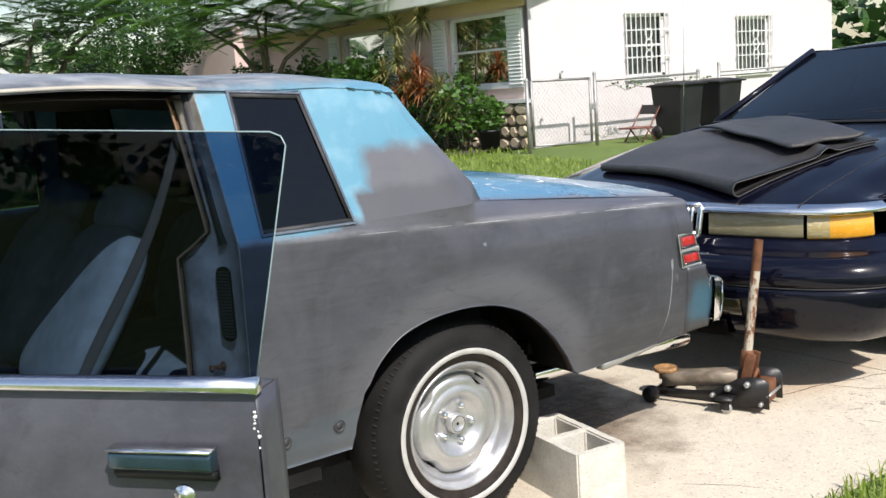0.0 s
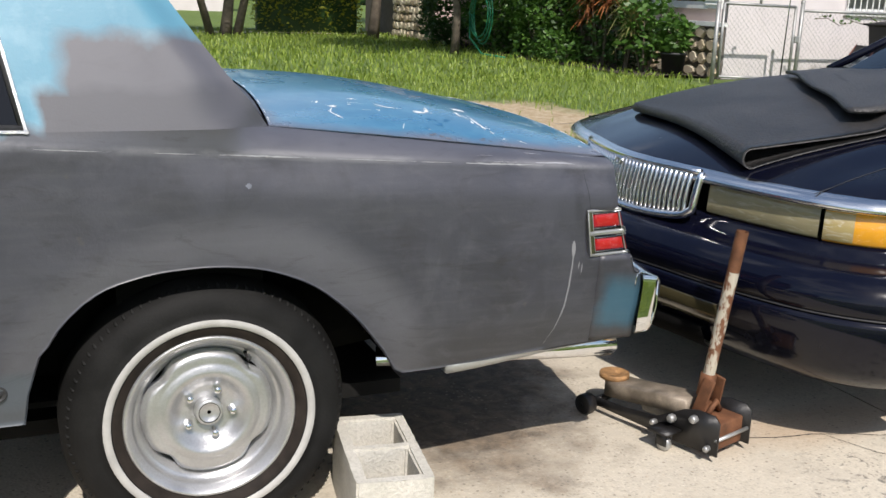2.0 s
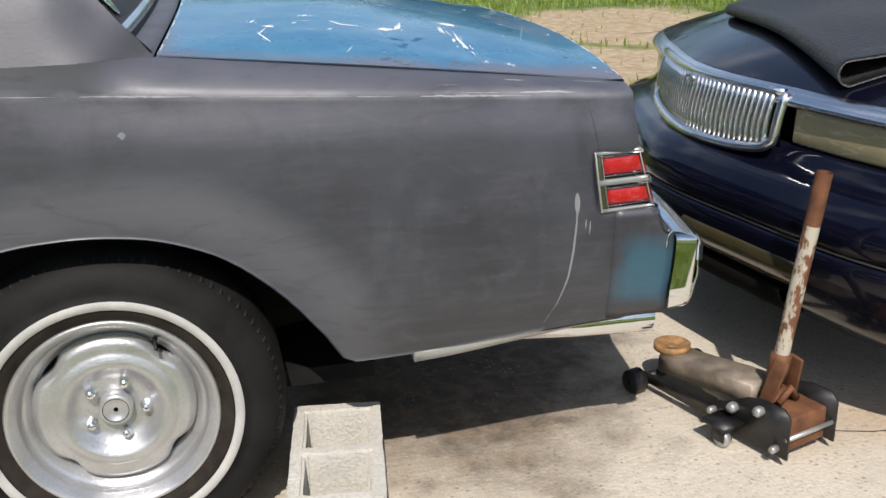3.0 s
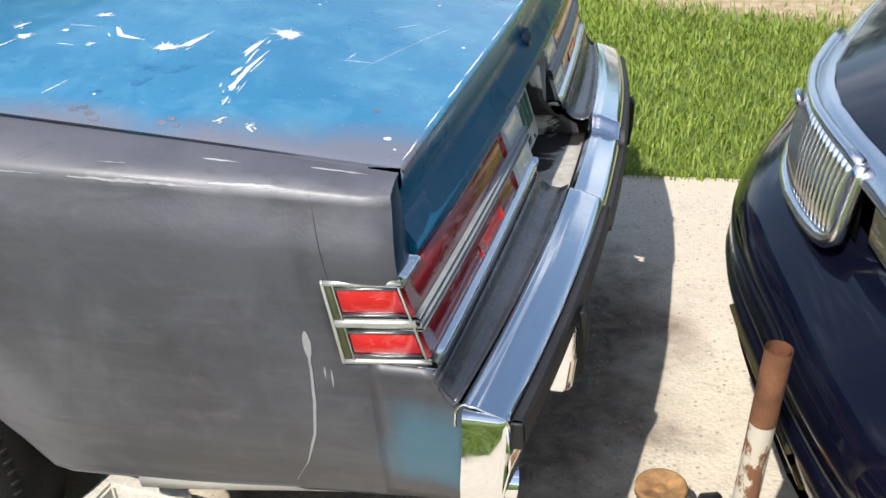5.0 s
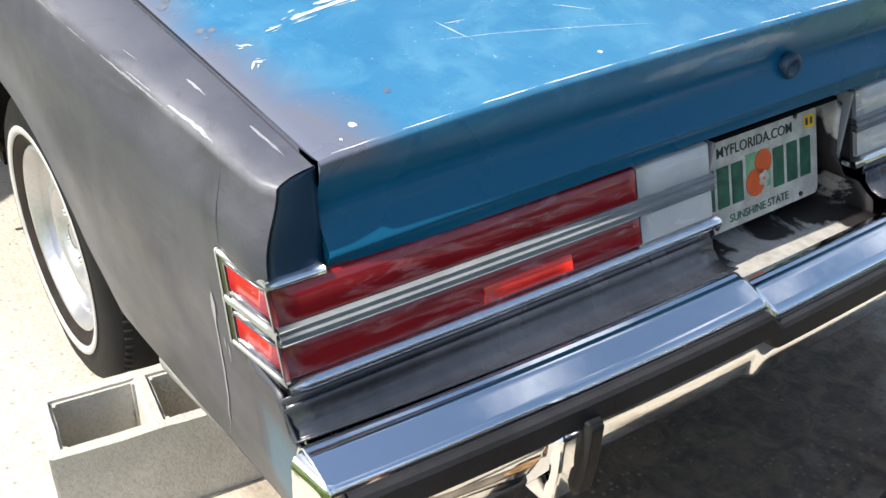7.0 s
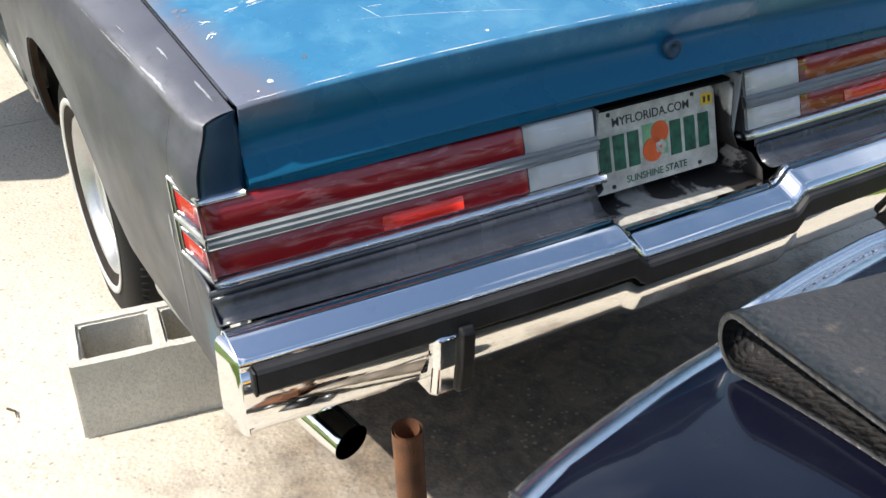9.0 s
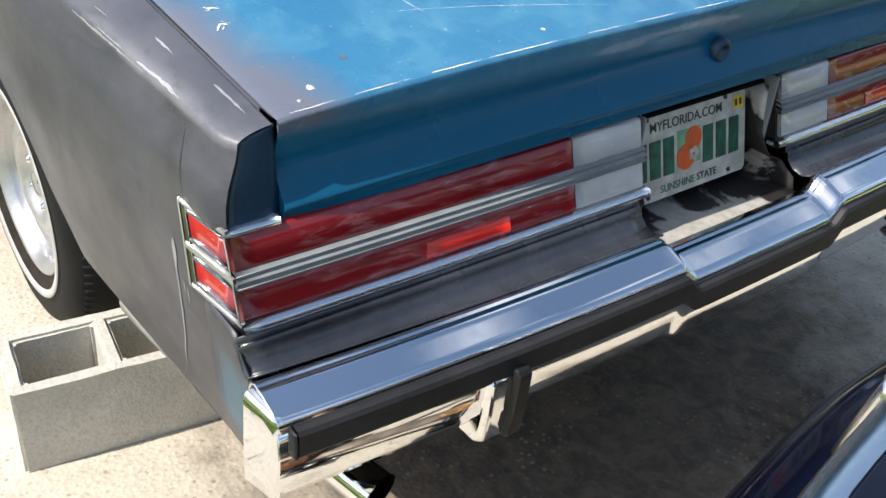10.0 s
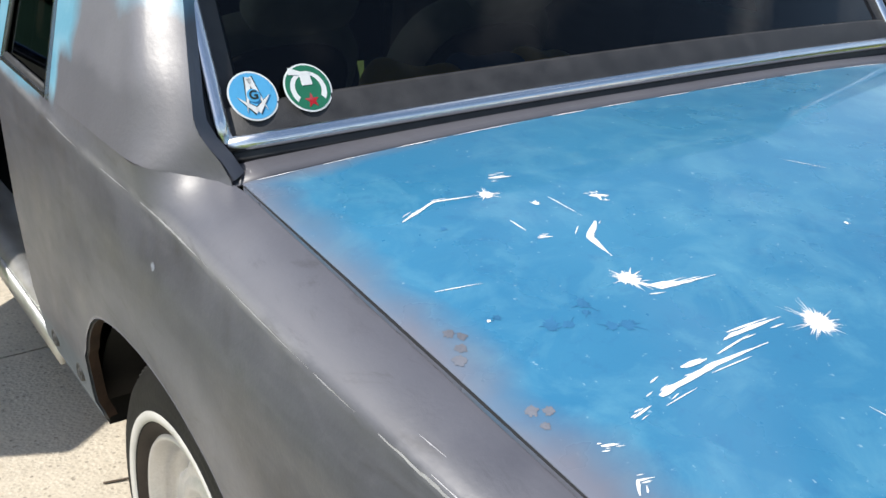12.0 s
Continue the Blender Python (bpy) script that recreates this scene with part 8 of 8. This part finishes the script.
# vine twigs on the fence, bins, folding chair
vine = []
for i in range(5):
    x = 10.7 + 0.55 * i
    pts = [(x + 0.25 * k, FY - 0.05, 1.16 - 0.02 * k + 0.05 * math.sin(2.3 * k + i)) for k in range(4)]
    vine.append(tube(pts, 0.006, 5))
vn = tagged(new("vine", mesh_of("vine", *joined(*vine), BARK)), "thin dry vine along the fence rail", "vine")
vp = np.concatenate([np.array([[10.7 + 0.55 * i + 0.75 * t, FY - 0.05, 1.15 + 0.05 * math.sin(6 * t + i)]]) for i in range(5) for t in RNG.random(16)])
part("vine_leaves", quads_mesh("vine_leaves", leaf_quads(vp, 0.07, 0.6), LEAF_A), vn)
BIN = plain("black_bin_plastic", (0.010, 0.010, 0.012), 0.55, vary=0.3, scale=4)


def rubbish_bin(x, y):
    b = thing("rubbish_bin", (x, y, HB), "black wheeled rubbish bin with a closed lid", "rubbish bin", "rubbish bins by the fence")
    v = [(x + sx * (0.30 if z else 0.24), y + sy * (0.34 if z else 0.26), HB + 0.06 + z * 0.86) for z in (0, 1) for sx, sy in ((-1, -1), (1, -1), (1, 1), (-1, 1))]
    part("body", mesh_of("body", v, [(3, 2, 1, 0), (4, 5, 6, 7), (0, 1, 5, 4), (1, 2, 6, 5), (2, 3, 7, 6), (3, 0, 4, 7)], BIN, False), b, bevel=0.03)
    part("lid", mesh_of("lid", *grid(lambda u, w: (x + u * 0.35, y + w * 0.38, HB + 0.925 + 0.05 * (1 - u * u) * (1 - w ** 4)), lin(-1, 1, 10), lin(-1, 1, 10)), BIN), b, solid=0.03)
    part("handle", mesh_of("handle", *tube([(x - 0.22, y + 0.42, HB + 0.9), (x + 0.22, y + 0.42, HB + 0.9)], 0.018, 8), BIN), b)
    for s in (-1, 1):
        part("wheel", mesh_of("wheel", *moved(lathe([(0.02, -0.03), (0.11, -0.03), (0.12, 0), (0.11, 0.03), (0.02, 0.03)], 20, "x"), Matrix.Translation((x + s * 0.25, y + 0.25, HB + 0.12))), BIN), b)


rubbish_bin(11.75, 9.1)
rubbish_bin(12.65, 9.0)
chair = thing("folding_chair", (11.2, 9.45, HB), "brown metal folding chair leaning half folded", "chair")
CH = plain("brown_chair_paint", (0.16, 0.06, 0.045), 0.5, vary=0.2)
for dy in (-0.2, 0.2):
    part("leg", mesh_of("leg", *tube([(11.02, 9.45 + dy, HB), (11.50, 9.45 + dy, 0.80)], 0.013, 6), CH), chair)
    part("leg", mesh_of("leg", *tube([(11.36, 9.45 + dy, HB), (11.12, 9.45 + dy, 0.44)], 0.013, 6), CH), chair)
part("seat", mesh_of("seat", *box(10.86, 11.30, 9.25, 9.65, 0.42, 0.45), CH, False), chair, bevel=0.01)
part("backrest", mesh_of("backrest", *moved(box(-0.015, 0.015, -0.2, 0.2, -0.09, 0.09), pose(11.45, 9.45, 0.72, 0, 38, 0)), BIN, False), chair, bevel=0.01)

# ---------------------------------------------------------------- garden bed
def shrub(name, label, c, r, n, size, mat, stems=5):
    t_ = thing(name, (c[0], c[1], ground_z(c[0], c[1])), label, "shrub")
    g = ground_z(c[0], c[1])
    for i in range(stems):
        a = 2 * math.pi * i / stems + c[1]
        part("stem", mesh_of("stem", *tube([(c[0] + 0.04 * math.cos(a), c[1] + 0.04 * math.sin(a), g - 0.02), (c[0] + r[0] * 0.35 * math.cos(a), c[1] + r[1] * 0.35 * math.sin(a), (g + c[2]) / 2), (c[0] + r[0] * 0.6 * math.cos(a), c[1] + r[1] * 0.6 * math.sin(a), c[2] + r[2] * 0.3)], [0.02, 0.014, 0.006], 6), BARK), t_)
    P = blob_points(n, c, r)
    P = P[P[:, 2] > g + 0.02]
    part("crown", quads_mesh("crown", leaf_quads(P, size, 0.55), mat), t_)
    return t_


def rosette(p, n, length, droop, mat_seed):
    """Sword leaves that radiate from a point; two quads each."""
    rr = np.random.default_rng(mat_seed)
    a = rr.random(n) * 2 * np.pi
    e = np.radians(-25 + 105 * rr.random(n))
    d = np.stack([np.cos(a) * np.cos(e), np.sin(a) * np.cos(e), np.sin(e)], 1)
    s = np.cross(d, [0, 0, 1.0])
    s /= np.linalg.norm(s, axis=1)[:, None] + 1e-6
    L = (length * (0.6 + 0.5 * rr.random(n)))[:, None]
    w = 0.018 * (0.8 + 0.5 * rr.random(n))[:, None]
    p = np.array(p)
    m = p + d * L * 0.55
    tip = p + d * L - np.array([0, 0, 1.0]) * L * droop
    return np.concatenate([np.stack([p - s * w * 0.5 + 0 * d, p + s * w * 0.5, m + s * w, m - s * w], 1), np.stack([m - s * w, m + s * w, tip + s * w * 0.1, tip - s * w * 0.1], 1)])


def dracaena(x, y, heads, label, mat, seed):
    t_ = thing("dracaena", (x, y, ground_z(x, y)), label, "plant", "spiky plants in the bed")
    r = random.Random(seed)
    for i, (dx, dy, h) in enumerate(heads):
        top = (x + dx, y + dy, ground_z(x, y) + h)
        part("stem", mesh_of("stem", *tube([(x + dx * 0.2, y + dy * 0.2, ground_z(x, y) - 0.02), (x + dx * 0.7, y + dy * 0.7, ground_z(x, y) + h * 0.6), top], [0.025, 0.02, 0.015], 7), BARK), t_)
        q = [rosette((top[0], top[1], top[2] - 0.10 * k), 34, 0.42, 0.18 + 0.12 * k, seed * 17 + i * 5 + k) for k in range(3)]
        part("leaf_head", quads_mesh("leaf_head", np.concatenate(q), mat), t_)


dracaena(9.05, 13.3, [(0.0, 0.25, 2.35), (0.1, -0.5, 2.45), (-0.2, -0.1, 1.75), (-0.15, 0.5, 1.5), (-0.25, -0.45, 1.3)], "tall spiky dracaena with yellow-striped leaves", LEAF_D, 3)
dracaena(8.85, 12.6, [(0.0, 0.0, 1.55), (-0.1, 0.35, 1.25), (-0.15, -0.3, 1.2), (0.05, 0.6, 1.0)], "red and bronze spiky cordyline", LEAF_R, 5)
dracaena(8.8, 11.8, [(0.0, 0.1, 1.15), (-0.1, -0.25, 0.85)], "small striped dracaena beside the pot", LEAF_D, 8)
dracaena(8.9, 15.8, [(0.0, 0.1, 1.5), (0.1, 0.5, 1.3)], "tan spiky dracaena by the wall", LEAF_D, 11)
shrub("shrub", "loose green shrub with broad leaves", (8.85, 11.35, 0.95), (0.42, 0.50, 0.60), 900, 0.11, LEAF_A)
shrub("shrub", "dark leafy shrub under the window", (9.05, 12.4, 0.75), (0.50, 0.80, 0.60), 1500, 0.10, LEAF_B)
shrub("shrub", "dense green shrub against the pink wall", (8.75, 14.6, 1.10), (0.60, 1.0, 1.00), 4600, 0.10, LEAF_A)
shrub("shrub", "dense green shrub with a garden hose", (8.65, 16.3, 1.12), (0.65, 1.15, 1.02), 4800, 0.10, LEAF_A)
shrub("shrub", "dark clipped hedge beside the porch", (8.4, 18.2, 1.08), (0.65, 1.15, 1.00), 4600, 0.10, LEAF_B)
shrub("shrub", "low green shrub at the end of the bed", (8.6, 13.7, 0.45), (0.35, 0.8, 0.32), 900, 0.09, LEAF_A)
# bed soil and hose
part("bed_soil", mesh_of("bed_soil", *grid(lambda u, v: (8.35 + 1.28 * u + 0.08 * math.sin(9 * v), 10.7 + 9.0 * v, ground_z(9, 12) + 0.02 + 0.03 * math.sin(math.pi * u)), lin(0, 1, 6), lin(0, 1, 20)), SOIL), ground)
HOSE = plain("green_hose", (0.02, 0.22, 0.11), 0.4, vary=0.1)
hs_ = []
for k in range(3):
    hs_ += [(7.98 - 0.01 * k, 15.6 + 0.42 * math.cos(a) + 0.08 * k, 0.95 + (0.55 - 0.06 * k) * math.sin(a)) for a in lin(0, 2 * math.pi, 20)]
hs_ += [(7.9, 16.0, 0.5), (7.8, 15.2, 0.24), (7.9, 14.4, 0.23)]
tagged(new("garden_hose", mesh_of("garden_hose", *tube(hs_, 0.014, 8), HOSE)), "coiled green garden hose hung in the shrubs", "hose")
pot = thing("plant_pot", (9.25, 10.95, ground_z(9.2, 10.9)), "black plastic pot with a leafy plant", "plant pot")
gz_ = ground_z(9.2, 10.9)
part("pot", mesh_of("pot", *moved(lathe([(0.001, 0), (0.15, 0), (0.19, 0.34), (0.205, 0.34), (0.205, 0.38), (0.18, 0.38), (0.17, 0.30), (0.001, 0.30)], 28, "z"), Matrix.Translation((9.1, 10.95, gz_))), BIN), pot)
part("leaves", quads_mesh("pot_leaves", leaf_quads(blob_points(420, (9.1, 10.95, gz_ + 0.62), (0.26, 0.26, 0.30)), 0.13, 0.45), LEAF_A), pot)
# path and edging stones by the porch
part("garden_path", mesh_of("garden_path", *grid(lambda u, v: (2.5 + 6.0 * u, 21.5 + 0.9 * v + 1.2 * math.sin(u * 2), ground_z(0, 20) + 0.03), lin(0, 1, 16), [0, 1]), CONCRETE), ground)

# ---------------------------------------------------------------- trees and neighbours
def frond(p, d, length, rr):
    """A feathery compound leaf: an arched rib with pairs of thin leaflets."""
    p, d = np.array(p), np.array(d) / np.linalg.norm(d)
    side = np.cross(d, [0, 0, 1.0])
    side /= np.linalg.norm(side) + 1e-6
    out = []
    for t in np.linspace(0.12, 1.0, 15):
        c = p + d * length * t - np.array([0, 0, 1.0]) * length * 0.38 * t * t
        w = length * 0.30 * math.sin(math.pi * min(0.97, 0.12 + 0.85 * t)) + 0.02
        for s in (-1, 1):
            tip = c + side * s * w + d * w * 0.45 - np.array([0, 0, 1.0]) * w * 0.25
            b = d * length * 0.022
            out.append([c - b, c + b, tip + b * 0.6, tip - b * 0.6])
    return np.array(out)


def feather_tree(x, y, limbs, label, n_fronds, seed, mat, length=0.75):
    g = ground_z(x, y)
    t_ = thing("poinciana_tree", (x, y, g), label, "tree")
    rr = np.random.default_rng(seed)
    tips = []
    for path, r0 in limbs:
        pts = [(x + a, y + b, g + c) for a, b, c in path]
        part("limb", mesh_of("limb", *tube(pts, [r0 * (1 - 0.75 * i / (len(pts) - 1)) for i in range(len(pts))], 9), BARK), t_)
        tips += [np.array(q) for q in pts[-2:]]
    fr = []
    for i in range(n_fronds):
        c = tips[rr.integers(len(tips))] + rr.normal(size=3) * np.array([0.8, 0.8, 0.25]) + np.array([0, 0, 0.5])
        a = rr.random() * 2 * math.pi
        fr.append(frond(c, (math.cos(a), math.sin(a), 0.25 * rr.random()), length * (0.6 + 0.6 * rr.random()), rr))
    part("crown", quads_mesh("crown", np.concatenate(fr), mat), t_)


feather_tree(7.5, 15.8, [([(0, 0, -0.1), (0.03, 0, 0.8), (-0.05, 0.1, 1.5), (-0.5, 0.3, 2.2), (-1.1, 0.5, 2.6)], 0.09), ([(0, 0, 1.2), (0.3, -0.2, 1.9), (0.9, -0.6, 2.4), (1.5, -1.1, 2.5)], 0.06), ([(0, 0, 1.3), (0.1, 0.2, 2.2), (0.3, 0.4, 3.0)], 0.06), ([(0.0, 0, 1.3), (-0.3, -0.4, 2.1), (-0.6, -0.9, 2.6), (-0.7, -1.4, 2.7)], 0.05)], "young poinciana tree with bright feathery leaves", 420, 21, LEAF_F, 0.85)
feather_tree(4.2, 21.5, [([(0, 0, -0.1), (0.1, 0, 0.8), (-0.4, 0.2, 1.8), (-1.4, 0.2, 2.8), (-2.3, 0.1, 3.2)], 0.15), ([(0.25, 0, -0.1), (0.6, 0, 1.4), (1.3, 0.1, 2.6), (2.0, 0.1, 3.2)], 0.11), ([(-0.3, 0, -0.1), (-0.8, -0.3, 1.5), (-1.6, -0.8, 2.6), (-2.6, -1.0, 3.2)], 0.10), ([(0.1, 0, 0.7), (0.1, -0.3, 2.0), (0.4, -0.6, 3.2)], 0.10)], "darker poinciana tree with several trunks", 430, 22, LEAF_FD, 0.95)


def round_tree(name, label, x, y, r, h, n, size, mat, cat="tree"):
    g = ground_z(x, y)
    t_ = thing(name, (x, y, g), label, cat)
    part("trunk", mesh_of("trunk", *tube([(x, y, g - 0.1), (x + 0.1, y, g + h * 0.35), (x, y + 0.1, g + h * 0.65)], [0.16, 0.11, 0.05], 9), BARK), t_)
    P = [blob_points(n // 5, (x + r * 0.5 * math.cos(k * 1.257 + x), y + r * 0.5 * math.sin(k * 1.257 + x), g + h * (0.55 + 0.09 * k)), (r * 0.62, r * 0.62, r * 0.55), 0.35) for k in range(5)]
    part("crown", quads_mesh("crown", leaf_quads(np.concatenate(P), size, 0.5), mat), t_)


round_tree("bush", "tall rounded dark green bush", 7.2, 25.4, 1.0, 2.9, 5000, 0.10, LEAF_B, "shrub")
round_tree("bush", "tall rounded dark green bush by the wing", 7.75, 21.4, 0.85, 3.1, 6000, 0.10, LEAF_B, "shrub")
round_tree("tree", "large dark leafy tree past the house", 21.5, 14.0, 2.6, 5.2, 11000, 0.14, LEAF_B)
round_tree("tree", "large dark leafy tree behind the lawn", -4.0, 30.0, 3.2, 6.0, 12000, 0.16, LEAF_B)
round_tree("tree", "leafy tree behind the hedge", 10.0, 31.0, 3.0, 6.5, 11000, 0.16, LEAF_B)
hp = np.stack([5.2 + 2.8 * RNG.random(3200), 22.9 + 0.6 * RNG.random(3200), 0.2 + 1.40 * RNG.random(3200) ** 0.7], 1)
hedge = thing("hedge", (6.6, 23.2, 0.2), "clipped yellow-green garden hedge across the lawn", "hedge")
part("leaves", quads_mesh("hedge_leaves", leaf_quads(hp, 0.10, 0.5), LEAF_Y), hedge)
part("core", mesh_of("core", *box(5.3, 7.9, 23.05, 23.35, 0.15, 1.45), LEAF_B, False), hedge, bevel=0.08)
nb = thing("neighbour_house", (0, 45, 0.2), "distant white house with a low grey roof", "house")
part("wall", mesh_of("wall", *box(-6, 8.5, 42, 50, 0.1, 3.0), WALL_W, False), nb)
part("roof", mesh_of("roof", [(-6.6, 41.4, 2.9), (9.1, 41.4, 2.9), (9.1, 50.6, 2.9), (-6.6, 50.6, 2.9), (-5.0, 46, 5.0), (7.5, 46, 5.0)], [(0, 1, 5, 4), (1, 2, 5), (2, 3, 4, 5), (3, 0, 4), (3, 2, 1, 0)], ROOFM, False), nb)
for x in (-3.5, 0.5, 5.0):
    part("window", mesh_of("window", *box(x, x + 1.5, 41.95, 42.02, 1.2, 2.4), SEAL, False), nb)

# unseen ring of trees added along the horizon to darken low-sky reflections
fp = []
for k in range(150):
    a = 2 * math.pi * k / 150 + 0.02 * RNG.normal()
    R_ = 75 + 12 * RNG.random()
    fp.append(blob_points(110, (R_ * math.cos(a), R_ * math.sin(a), 2.6), (3.4, 3.4, 3.2 + 1.6 * RNG.random()), 0.3))
tagged(new("far_woods", quads_mesh("far_woods", leaf_quads(np.concatenate(fp), 1.3, 0.7), LEAF_B)), "far belt of dark green trees along the horizon", "trees", kind="stuff")
